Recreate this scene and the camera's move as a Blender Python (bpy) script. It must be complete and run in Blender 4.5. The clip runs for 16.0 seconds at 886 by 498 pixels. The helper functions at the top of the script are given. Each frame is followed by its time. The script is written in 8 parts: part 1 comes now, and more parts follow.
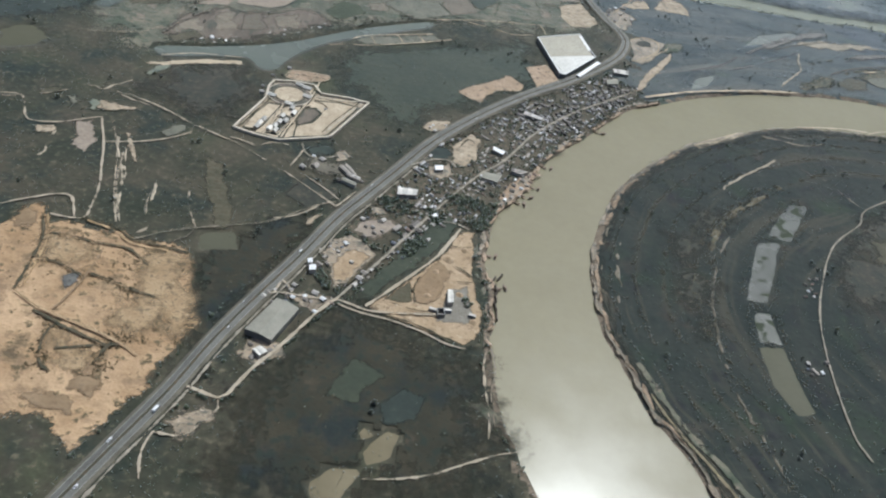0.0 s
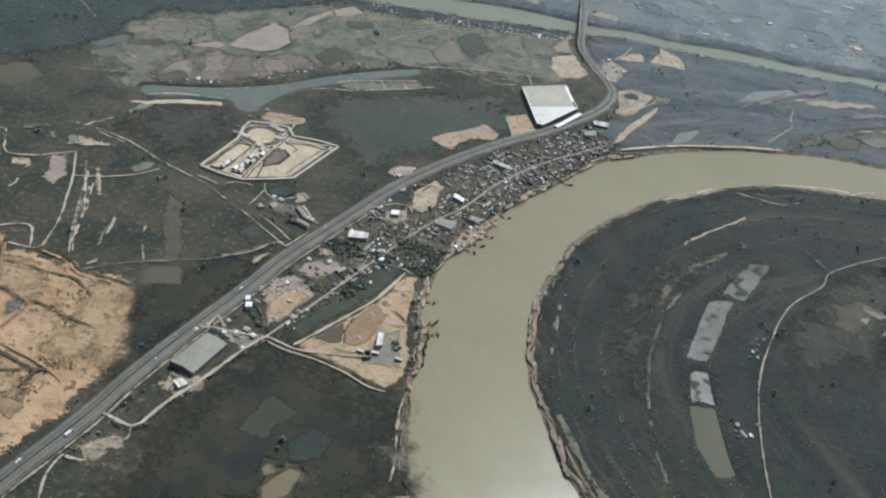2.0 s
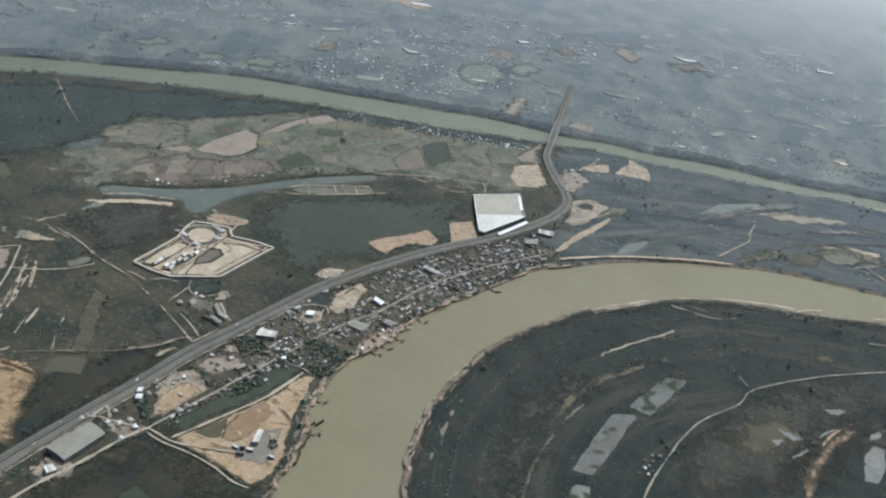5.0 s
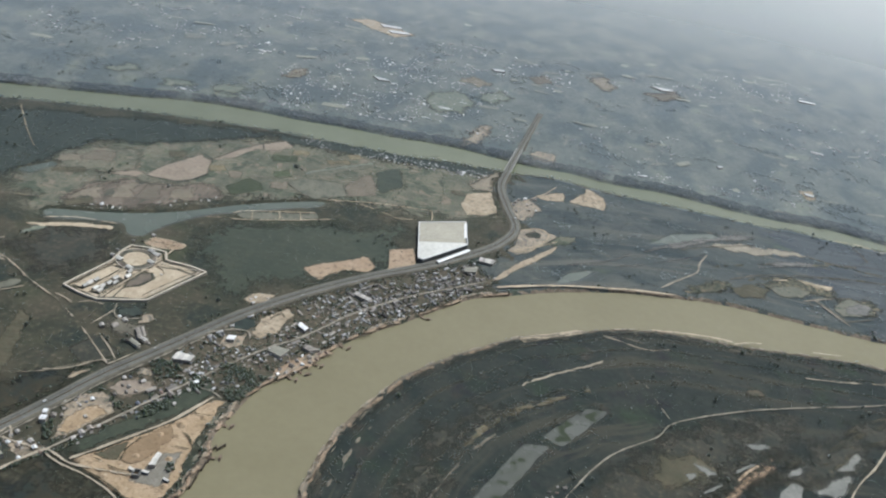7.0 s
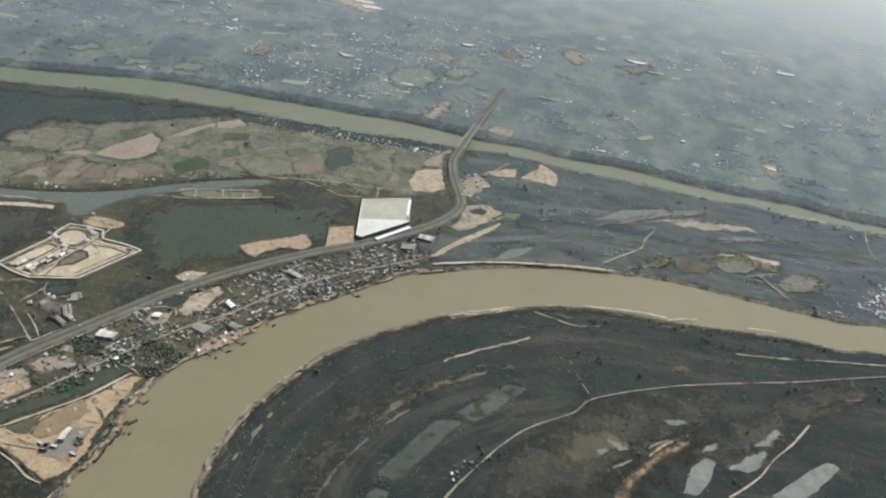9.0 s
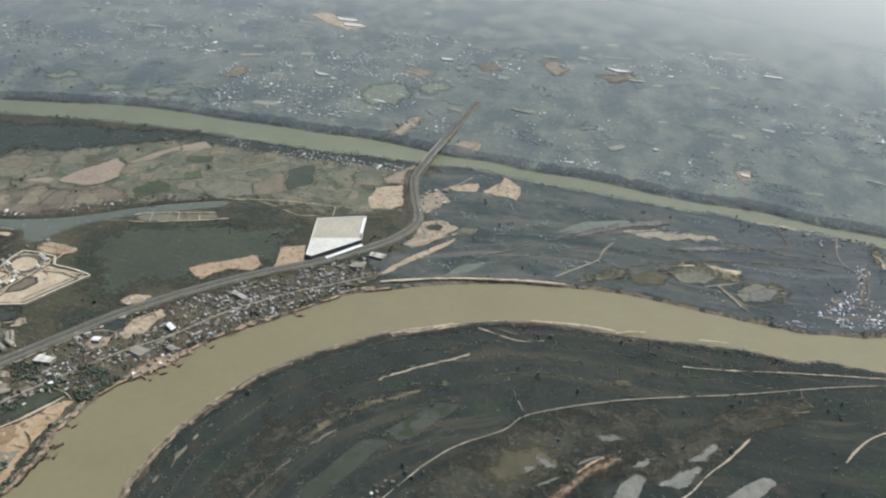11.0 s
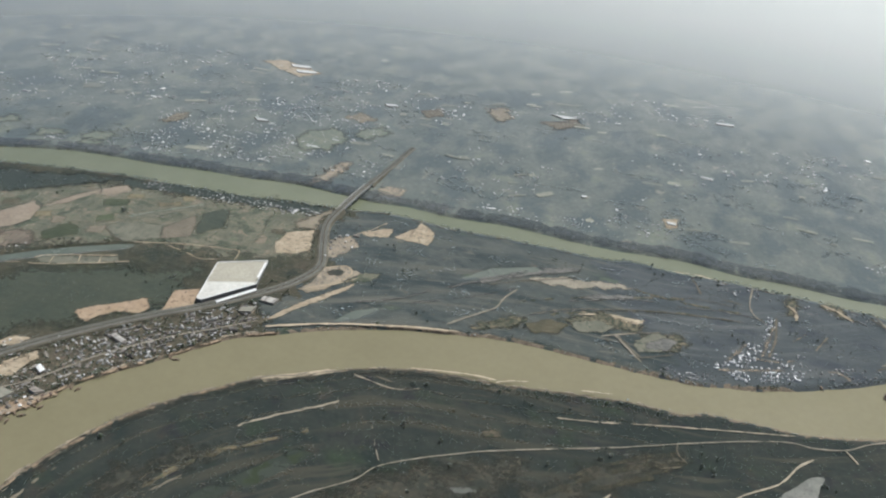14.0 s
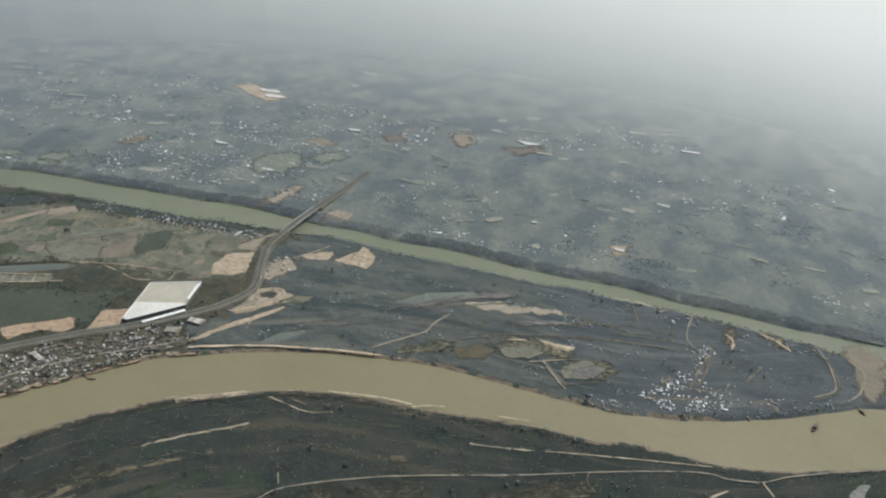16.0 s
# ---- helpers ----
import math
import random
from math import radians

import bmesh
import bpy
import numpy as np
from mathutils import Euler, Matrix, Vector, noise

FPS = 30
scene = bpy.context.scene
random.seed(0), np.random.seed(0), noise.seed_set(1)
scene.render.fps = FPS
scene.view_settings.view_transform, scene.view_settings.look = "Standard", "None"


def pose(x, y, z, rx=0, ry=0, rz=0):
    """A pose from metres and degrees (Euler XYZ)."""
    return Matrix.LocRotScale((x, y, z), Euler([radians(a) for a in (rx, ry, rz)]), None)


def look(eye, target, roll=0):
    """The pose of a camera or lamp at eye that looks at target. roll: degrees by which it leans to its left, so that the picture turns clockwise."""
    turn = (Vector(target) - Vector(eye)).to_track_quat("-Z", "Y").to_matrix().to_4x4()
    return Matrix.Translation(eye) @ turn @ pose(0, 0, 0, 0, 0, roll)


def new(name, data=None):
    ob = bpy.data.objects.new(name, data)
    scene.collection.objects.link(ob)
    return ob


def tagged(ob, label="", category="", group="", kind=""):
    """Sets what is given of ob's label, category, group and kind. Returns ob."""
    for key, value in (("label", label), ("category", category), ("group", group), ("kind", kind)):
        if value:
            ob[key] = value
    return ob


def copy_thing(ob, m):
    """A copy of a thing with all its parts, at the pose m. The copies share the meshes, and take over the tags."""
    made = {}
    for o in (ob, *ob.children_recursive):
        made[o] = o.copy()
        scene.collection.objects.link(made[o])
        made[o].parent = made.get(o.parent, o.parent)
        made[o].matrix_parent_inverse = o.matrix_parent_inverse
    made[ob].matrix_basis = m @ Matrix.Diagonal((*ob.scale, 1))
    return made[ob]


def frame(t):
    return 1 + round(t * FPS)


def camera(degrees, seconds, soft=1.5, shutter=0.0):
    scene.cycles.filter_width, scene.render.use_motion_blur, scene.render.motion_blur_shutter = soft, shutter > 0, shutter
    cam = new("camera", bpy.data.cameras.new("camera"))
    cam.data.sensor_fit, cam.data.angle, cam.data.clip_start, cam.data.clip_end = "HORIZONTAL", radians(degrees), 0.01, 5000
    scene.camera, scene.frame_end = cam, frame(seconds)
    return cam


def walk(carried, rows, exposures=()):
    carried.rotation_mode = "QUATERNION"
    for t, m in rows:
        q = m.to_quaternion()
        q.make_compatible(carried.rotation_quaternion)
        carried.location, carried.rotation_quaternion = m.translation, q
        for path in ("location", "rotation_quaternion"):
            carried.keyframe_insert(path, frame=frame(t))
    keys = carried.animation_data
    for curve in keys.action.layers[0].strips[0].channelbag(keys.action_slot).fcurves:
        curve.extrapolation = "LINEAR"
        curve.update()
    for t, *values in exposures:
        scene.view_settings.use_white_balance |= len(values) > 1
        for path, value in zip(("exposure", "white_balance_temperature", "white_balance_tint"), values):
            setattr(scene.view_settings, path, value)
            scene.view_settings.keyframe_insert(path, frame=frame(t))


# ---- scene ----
cam = camera(54.0, 16.0, soft=2.2)
PATH = [
    (0.0, -0.00, 0.00, 297.75, 50.63, -11.12, 0.74),
    (0.5, 15.15, -1.19, 303.82, 50.45, -10.93, 1.92),
    (1.0, 30.39, -2.20, 309.96, 50.66, -10.84, 3.06),
    (1.5, 45.86, -2.87, 316.17, 51.24, -10.85, 4.25),
    (2.0, 61.62, -3.25, 322.43, 52.06, -10.82, 5.38),
    (2.5, 77.75, -3.42, 328.61, 52.88, -10.67, 6.42),
    (3.0, 94.27, -3.43, 334.63, 53.75, -10.47, 7.38),
    (3.5, 111.09, -3.30, 340.44, 54.72, -10.26, 8.28),
    (4.0, 128.11, -2.98, 346.05, 55.72, -10.06, 9.16),
    (4.5, 145.21, -2.42, 351.48, 56.66, -9.87, 9.95),
    (7.0, 231.03, 10.99, 372.63, 58.63, -9.45, 12.66),
    (7.5, 247.94, 14.13, 376.96, 58.68, -9.43, 13.06),
    (8.0, 264.84, 17.31, 381.27, 58.30, -9.25, 13.37),
    (8.5, 281.75, 20.61, 385.52, 57.54, -8.89, 13.65),
    (9.0, 298.72, 24.12, 389.67, 56.61, -8.37, 13.94),
    (11.5, 388.92, 51.02, 408.08, 57.21, -5.13, 15.97),
    (12.0, 407.64, 57.24, 410.14, 57.58, -4.70, 16.36),
    (12.5, 426.44, 63.51, 411.97, 58.00, -4.56, 16.74),
    (13.0, 445.28, 69.75, 413.55, 58.54, -4.69, 17.13),
    (13.5, 464.06, 75.96, 414.88, 59.10, -4.86, 17.48),
    (14.0, 482.67, 82.16, 415.98, 59.70, -5.09, 17.82),
    (14.5, 501.06, 88.33, 416.88, 60.29, -5.35, 18.19),
    (15.0, 519.23, 94.50, 417.64, 60.78, -5.47, 18.55),
    (15.5, 537.20, 100.70, 418.31, 61.15, -5.35, 18.88),
    (16.0, 555.11, 106.90, 418.96, 61.36, -5.07, 19.27),
]
walk(cam, [(t, pose(x, y, z, a, b, c)) for t, x, y, z, a, b, c in PATH], exposures=[(0.0, -0.03, 5560, 6), (1.6, -0.05, 5520, 6), (3.5, -0.13, 5460, 6), (7.0, -0.05, 5640, 6), (9.0, 0.0, 5840, 6), (12.5, 0.02, 5840, 6), (14.5, -0.02, 5900, 6), (16.0, -0.14, 5920, 6)])

# ---------------------------------------------------------------- sky and sun
SUN_UP, SUN_AROUND = radians(55.5), radians(29)
world = bpy.data.worlds.new("sky")
scene.world = world
world.use_nodes = True
wn = world.node_tree
sky = wn.nodes.new("ShaderNodeTexSky")
sky.sky_type, sky.sun_disc = "NISHITA", False
sky.sun_elevation, sky.sun_rotation = SUN_UP, SUN_AROUND
sky.air_density, sky.dust_density, sky.ozone_density = 0.7, 6.0, 1.5
wn.links.new(sky.outputs[0], wn.nodes["Background"].inputs[0])
wn.nodes["Background"].inputs[1].default_value = 0.12
to_sun = Vector((math.sin(SUN_AROUND) * math.cos(SUN_UP), math.cos(SUN_AROUND) * math.cos(SUN_UP), math.sin(SUN_UP)))
sun = new("sun", bpy.data.lights.new("sun", "SUN"))
sun.matrix_world = look(to_sun * 2000, (0, 0, 0))
sun.data.energy, sun.data.angle, sun.data.color = 3.0, radians(0.6), (1.0, 0.95, 0.86)


# ---------------------------------------------------------------- materials
def material(name, dark, light, fleck=None, big=60.0, small=6.0, rough=0.85, bump=0.3, gloss=0.5, vary=0.0, fleck_at=(0.5, 0.7), stretch=(1, 1, 1), turn=0.0, island=0.0, sheen=0.0, fuzz=0.3, patchy=False, stain=None, tint=(0.86, 0.96, 1.0), grit=(0.78, 1.18)):
    """Two scales of noise between two colours, with flecks of a third; vary: by object; island: by loose piece."""
    m = bpy.data.materials.new(name)
    m.use_nodes = True
    t = m.node_tree
    bsdf = t.nodes["Principled BSDF"]
    bsdf.inputs["Roughness"].default_value = rough
    bsdf.inputs["Specular IOR Level"].default_value = gloss
    # Sheen and its bluish tint brighten grazing views to imitate distance haze.
    bsdf.inputs["Sheen Weight"].default_value = sheen
    bsdf.inputs["Sheen Roughness"].default_value = fuzz
    bsdf.inputs["Sheen Tint"].default_value = (*tint, 1.0)
    co = t.nodes.new("ShaderNodeTexCoord")
    mp = t.nodes.new("ShaderNodeMapping")
    mp.inputs["Scale"].default_value, mp.inputs["Rotation"].default_value = stretch, (0, 0, radians(turn))
    t.links.new(co.outputs["Object"], mp.inputs[0])

    def grain(size, detail):
        n = t.nodes.new("ShaderNodeTexNoise")
        n.inputs["Scale"].default_value, n.inputs["Detail"].default_value, n.inputs["Roughness"].default_value = 1.8 / size, detail, 0.62
        t.links.new(mp.outputs[0], n.inputs["Vector"])
        return n

    def ramp(source, lo, hi):
        r = t.nodes.new("ShaderNodeMapRange")
        r.inputs["From Min"].default_value, r.inputs["From Max"].default_value = lo, hi
        t.links.new(source, r.inputs[0])
        return r.outputs[0]

    def mix(fac, a, b, kind="MIX"):
        x = t.nodes.new("ShaderNodeMix")
        x.data_type, x.blend_type = "RGBA", kind
        for socket, value in ((x.inputs[0], fac), (x.inputs[6], a), (x.inputs[7], b)):
            if isinstance(value, bpy.types.NodeSocket):
                t.links.new(value, socket)
            else:
                socket.default_value = (*value, 1) if isinstance(value, tuple) else value
        return x.outputs[2]

    broad, fine = grain(big, 5), grain(small, 4)
    colour = mix(ramp(broad.outputs[0], 0.36, 0.64), dark, light)
    if stain:
        for tone, size, lo, hi in stain:
            colour = mix(ramp(grain(size, 6).outputs[0], lo, hi), colour, tone)
    if fleck:
        colour = mix(ramp(fine.outputs[0], *fleck_at), colour, fleck)
    if patchy:
        sheen_span = t.nodes.new("ShaderNodeMapRange")
        sheen_span.inputs["From Min"].default_value, sheen_span.inputs["From Max"].default_value = 0.38, 0.62
        sheen_span.inputs["To Min"].default_value, sheen_span.inputs["To Max"].default_value = 0.9 * sheen, 1.02 * sheen
        t.links.new(broad.outputs[0], sheen_span.inputs[0])
        t.links.new(sheen_span.outputs[0], bsdf.inputs["Sheen Weight"])
    shade = ramp(fine.outputs[0], 0.3, 0.7)
    grey = t.nodes.new("ShaderNodeMapRange")
    grey.inputs["To Min"].default_value, grey.inputs["To Max"].default_value = grit
    t.links.new(shade, grey.inputs[0])
    vec = t.nodes.new("ShaderNodeVectorMath")
    vec.operation = "SCALE"
    t.links.new(colour, vec.inputs[0])
    t.links.new(grey.outputs[0], vec.inputs["Scale"])
    out = vec.outputs[0]
    if vary or island:
        if vary:
            src = t.nodes.new("ShaderNodeObjectInfo").outputs["Random"]
        else:
            src = t.nodes.new("ShaderNodeNewGeometry").outputs["Random Per Island"]
        r = t.nodes.new("ShaderNodeMapRange")
        r.inputs["To Min"].default_value, r.inputs["To Max"].default_value = 1 - (vary or island), 1 + (vary or island)
        t.links.new(src, r.inputs[0])
        v2 = t.nodes.new("ShaderNodeVectorMath")
        v2.operation = "SCALE"
        t.links.new(out, v2.inputs[0])
        t.links.new(r.outputs[0], v2.inputs["Scale"])
        out = v2.outputs[0]
    t.links.new(out, bsdf.inputs["Base Color"])
    if bump:
        b = t.nodes.new("ShaderNodeBump")
        b.inputs["Strength"].default_value, b.inputs["Distance"].default_value = bump, small * 0.25
        t.links.new(fine.outputs[0], b.inputs["Height"])
        t.links.new(b.outputs[0], bsdf.inputs["Normal"])
    return m


def water_material(name, deep, shallow, rough=0.15, wave=5.0, bump=0.035, gloss=0.5, calm=(0.88, 1.15)):
    m = material(name, deep, shallow, None, 130, wave, rough, bump, gloss, grit=(0.97, 1.03))
    t = m.node_tree
    co, n, r = t.nodes.new("ShaderNodeTexCoord"), t.nodes.new("ShaderNodeTexNoise"), t.nodes.new("ShaderNodeMapRange")
    n.inputs["Scale"].default_value, n.inputs["Detail"].default_value = 0.05, 4
    r.inputs["From Min"].default_value, r.inputs["From Max"].default_value = 0.35, 0.65
    r.inputs["To Min"].default_value, r.inputs["To Max"].default_value = rough * calm[0], rough * calm[1]
    t.links.new(co.outputs["Object"], n.inputs["Vector"])
    t.links.new(n.outputs[0], r.inputs[0])
    t.links.new(r.outputs[0], t.nodes["Principled BSDF"].inputs["Roughness"])
    return m


def banded(m, lighter, deeper):
    """Long bands that follow the old river banks, by the distance from the water kept on the land's vertices."""
    t = m.node_tree
    bsdf = t.nodes["Principled BSDF"]
    base = bsdf.inputs["Base Color"].links[0].from_socket
    at, co, sep = t.nodes.new("ShaderNodeAttribute"), t.nodes.new("ShaderNodeTexCoord"), t.nodes.new("ShaderNodeSeparateXYZ")
    at.attribute_name = "swale"
    t.links.new(co.outputs["Object"], sep.inputs[0])
    for across, along_, lo, hi, tone in ((0.085, 0.006, 0.56, 0.66, lighter), (0.05, 0.005, 0.52, 0.68, deeper), (0.2, 0.012, 0.60, 0.70, lighter)):
        join, n, r = t.nodes.new("ShaderNodeCombineXYZ"), t.nodes.new("ShaderNodeTexNoise"), t.nodes.new("ShaderNodeMapRange")
        for k, (source, scale) in enumerate(((at.outputs["Fac"], across), (sep.outputs[0], along_), (sep.outputs[1], along_))):
            mul = t.nodes.new("ShaderNodeMath")
            mul.operation = "MULTIPLY"
            mul.inputs[1].default_value = scale
            t.links.new(source, mul.inputs[0])
            t.links.new(mul.outputs[0], join.inputs[k])
        n.inputs["Scale"].default_value, n.inputs["Detail"].default_value = 1.0, 3
        r.inputs["From Min"].default_value, r.inputs["From Max"].default_value = lo, hi
        x = t.nodes.new("ShaderNodeMix")
        x.data_type = "RGBA"
        t.links.new(join.outputs[0], n.inputs["Vector"])
        t.links.new(n.outputs[0], r.inputs[0])
        t.links.new(r.outputs[0], x.inputs[0])
        t.links.new(base, x.inputs[6])
        x.inputs[7].default_value = (*tone, 1)
        base = x.outputs[2]
    t.links.new(base, bsdf.inputs["Base Color"])
    return m


M_GROUND = material("scrub_ground", (0.029, 0.034, 0.021), (0.071, 0.063, 0.041), (0.104, 0.092, 0.060), 80, 7, 0.95, 0.15, 0.3, fleck_at=(0.56, 0.70), sheen=1.0, fuzz=0.29, stain=(((0.068, 0.057, 0.041), 45, 0.58, 0.72), ((0.022, 0.031, 0.024), 60, 0.52, 0.66), ((0.064, 0.070, 0.038), 140, 0.56, 0.70)))
M_BEND = material("dark_wet_scrub_ground", (0.018, 0.026, 0.022), (0.035, 0.040, 0.032), (0.057, 0.053, 0.038), 60, 9, 0.95, 0.12, 0.3, fleck_at=(0.60, 0.80), sheen=1.0, tint=(0.95, 0.98, 1.0), fuzz=0.27, stain=(((0.061, 0.051, 0.039), 50, 0.58, 0.72), ((0.030, 0.043, 0.026), 90, 0.54, 0.68), ((0.019, 0.020, 0.022), 40, 0.56, 0.68)))
banded(M_BEND, (0.052, 0.051, 0.037), (0.019, 0.026, 0.022))
# Raised, bluish base colour: aerial haze painted into the marsh ground.
M_MARSHLAND = material("blue_green_marsh", (0.041, 0.051, 0.047), (0.082, 0.087, 0.073), (0.120, 0.108, 0.084), 45, 7, 0.95, 0.1, 0.3, fleck_at=(0.62, 0.74), sheen=1.0, fuzz=0.36, stretch=(0.5, 1, 1), turn=-12, stain=(((0.026, 0.036, 0.034), 40, 0.50, 0.62), ((0.125, 0.115, 0.088), 26, 0.61, 0.68), ((0.070, 0.085, 0.055), 34, 0.60, 0.68)))
banded(M_MARSHLAND, (0.100, 0.098, 0.078), (0.024, 0.034, 0.033))
# Marsh shifted to blue-grey; the haze over the spit is in this colour.
M_SPIT = material("blue_grey_marsh", (0.046, 0.054, 0.054), (0.076, 0.083, 0.081), (0.110, 0.106, 0.098), 45, 7, 0.95, 0.1, 0.3, fleck_at=(0.64, 0.76), sheen=1.0, fuzz=0.36, stretch=(0.5, 1, 1), turn=-12, stain=(((0.038, 0.044, 0.050), 40, 0.50, 0.62), ((0.125, 0.120, 0.110), 22, 0.63, 0.70)))
banded(M_SPIT, (0.096, 0.100, 0.094), (0.038, 0.046, 0.047))
M_BANK = material("trampled_mud_bank", (0.135, 0.108, 0.076), (0.235, 0.188, 0.132), (0.070, 0.060, 0.042), 9, 3, 0.9, 0.3, 0.3, fleck_at=(0.50, 0.62), stain=(((0.32, 0.26, 0.19), 7, 0.60, 0.67),))
M_LIME = material("yellow_green_field", (0.115, 0.128, 0.080), (0.190, 0.185, 0.120), (0.070, 0.084, 0.056), 20, 6, 0.95, 0.1, 0.3, fleck_at=(0.5, 0.62), sheen=0.75, fuzz=0.45)
M_MEADOW = material("smooth_meadow", (0.036, 0.045, 0.029), (0.053, 0.060, 0.038), (0.077, 0.060, 0.033), 55, 9, 0.95, 0.1, 0.3, fleck_at=(0.62, 0.78), sheen=1.0, fuzz=0.34)
# Paler, sheenier, bluer ground: distance haze is put into this material.
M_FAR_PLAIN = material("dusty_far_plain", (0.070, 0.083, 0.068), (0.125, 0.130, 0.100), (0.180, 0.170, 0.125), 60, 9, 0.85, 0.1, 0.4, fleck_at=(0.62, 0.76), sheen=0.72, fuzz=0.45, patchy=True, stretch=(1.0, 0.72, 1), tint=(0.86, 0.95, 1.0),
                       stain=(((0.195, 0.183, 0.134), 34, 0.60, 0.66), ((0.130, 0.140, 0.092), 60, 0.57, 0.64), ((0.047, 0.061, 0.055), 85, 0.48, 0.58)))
M_WOOD_FLOOR = material("dark_wood_floor", (0.027, 0.036, 0.030), (0.043, 0.053, 0.042), (0.050, 0.055, 0.042), 60, 8, 0.95, 0.1, 0.3, fleck_at=(0.6, 0.75), sheen=1.0, fuzz=0.3)
M_WEEDY = material("weedy_hollow", (0.060, 0.055, 0.034), (0.110, 0.088, 0.053), (0.045, 0.046, 0.030), 14, 3, 0.95, 0.3, 0.3, fleck_at=(0.46, 0.6))
M_SAND_WEEDS = material("weed_dotted_sand", (0.275, 0.188, 0.098), (0.380, 0.275, 0.155), (0.080, 0.066, 0.038), 20, 2.4, 0.9, 0.5, 0.4, fleck_at=(0.57, 0.64), stain=(((0.150, 0.112, 0.066), 8, 0.58, 0.66), ((0.46, 0.35, 0.22), 6, 0.60, 0.68)))
M_YARD = material("mottled_yard_earth", (0.21, 0.168, 0.112), (0.36, 0.285, 0.19), (0.085, 0.078, 0.055), 16, 5, 0.9, 0.4, 0.4, fleck_at=(0.52, 0.62), sheen=0.6, fuzz=0.45, stain=(((0.11, 0.098, 0.068), 10, 0.54, 0.62), ((0.44, 0.37, 0.27), 8, 0.60, 0.66)))
M_STREAKED = material("streaked_brown_field", (0.105, 0.088, 0.066), (0.190, 0.155, 0.118), (0.07, 0.068, 0.05), 26, 7, 0.95, 0.2, 0.3, fleck_at=(0.54, 0.66), sheen=1, stretch=(1.0, 0.28, 1), turn=-18, stain=(((0.235, 0.195, 0.15), 14, 0.56, 0.64), ((0.07, 0.075, 0.055), 20, 0.54, 0.62)))
M_PADDY = material("pale_green_grey_paddy", (0.118, 0.118, 0.086), (0.178, 0.170, 0.126), (0.090, 0.096, 0.068), 24, 6, 0.9, 0.2, 0.3, fleck_at=(0.54, 0.68), sheen=0.9, stain=(((0.075, 0.085, 0.06), 16, 0.56, 0.64),))
M_APRON = material("worn_gravel_apron", (0.165, 0.152, 0.120), (0.235, 0.218, 0.176), (0.12, 0.108, 0.082), 10, 3, 0.9, 0.3, 0.3, fleck_at=(0.54, 0.68))
M_STAIN = material("damp_brown_sand", (0.205, 0.142, 0.078), (0.275, 0.195, 0.112), (0.155, 0.112, 0.066), 20, 5, 0.9, 0.3, 0.4)
M_MARSH = material("marshy_grass", (0.10, 0.095, 0.06), (0.24, 0.20, 0.13), (0.035, 0.042, 0.028), 22, 7, 0.9, 0.4, 0.3, fleck_at=(0.42, 0.56), sheen=0.6)
M_OLD_BANK = material("olive_dry_grass", (0.032, 0.037, 0.028), (0.057, 0.053, 0.038), (0.10, 0.083, 0.052), 25, 7, 0.95, 0.1, 0.3, fleck_at=(0.55, 0.75), sheen=1.0)
M_WET = material("wet_grey_mud", (0.081, 0.081, 0.073), (0.162, 0.154, 0.134), (0.049, 0.050, 0.041), 18, 5, 0.65, 0.1, 0.35, fleck_at=(0.5, 0.6))
M_OLIVE = material("faded_olive_grass", (0.066, 0.062, 0.037), (0.105, 0.091, 0.057), (0.055, 0.057, 0.033), 25, 6, 0.95, 0.4, 0.3, fleck_at=(0.52, 0.7), sheen=1)
M_LOT = material("beige_earth", (0.300, 0.240, 0.160), (0.425, 0.350, 0.245), (0.150, 0.125, 0.085), 22, 5, 0.9, 0.4, 0.4, fleck_at=(0.54, 0.76), sheen=0.7, stain=(((0.210, 0.170, 0.115), 9, 0.52, 0.62), ((0.47, 0.40, 0.29), 12, 0.60, 0.68), ((0.100, 0.088, 0.058), 7, 0.60, 0.66)))
M_BROWN = material("brown_dry_grass", (0.103, 0.106, 0.075), (0.180, 0.166, 0.117), (0.053, 0.061, 0.040), 50, 8, 0.95, 0.3, 0.3, fleck_at=(0.52, 0.66), sheen=1, stain=(((0.225, 0.185, 0.135), 24, 0.56, 0.64), ((0.066, 0.080, 0.052), 34, 0.53, 0.60), ((0.125, 0.135, 0.085), 18, 0.58, 0.64)))
M_RIVER = water_material("muddy_water", (0.184, 0.166, 0.096), (0.198, 0.179, 0.105), 0.22, 9.0, 0.008, 0.24)
M_OXBOW = water_material("green_water", (0.088, 0.104, 0.084), (0.122, 0.136, 0.108), 0.25)
M_POND = water_material("pond_water", (0.026, 0.034, 0.021), (0.040, 0.048, 0.030), 0.25, 7.0, 0.02, 0.46, (0.7, 1.3))
t = M_POND.node_tree
co, n, r, gloss, tone = (t.nodes.new("ShaderNode" + k) for k in ("TexCoord", "TexNoise", "MapRange", "MapRange", "Mix"))
n.inputs["Scale"].default_value, n.inputs["Detail"].default_value = 0.11, 5
for q, ends in ((r, (0.0, 1.0)), (gloss, (0.46, 0.04))):
    q.inputs["From Min"].default_value, q.inputs["From Max"].default_value = 0.53, 0.62
    q.inputs["To Min"].default_value, q.inputs["To Max"].default_value = ends
    t.links.new(n.outputs[0], q.inputs[0])
t.links.new(co.outputs["Object"], n.inputs["Vector"])
bsdf, tone.data_type = t.nodes["Principled BSDF"], "RGBA"
t.links.new(r.outputs[0], tone.inputs[0])
t.links.new(bsdf.inputs["Base Color"].links[0].from_socket, tone.inputs[6])
tone.inputs[7].default_value = (0.040, 0.050, 0.030, 1)
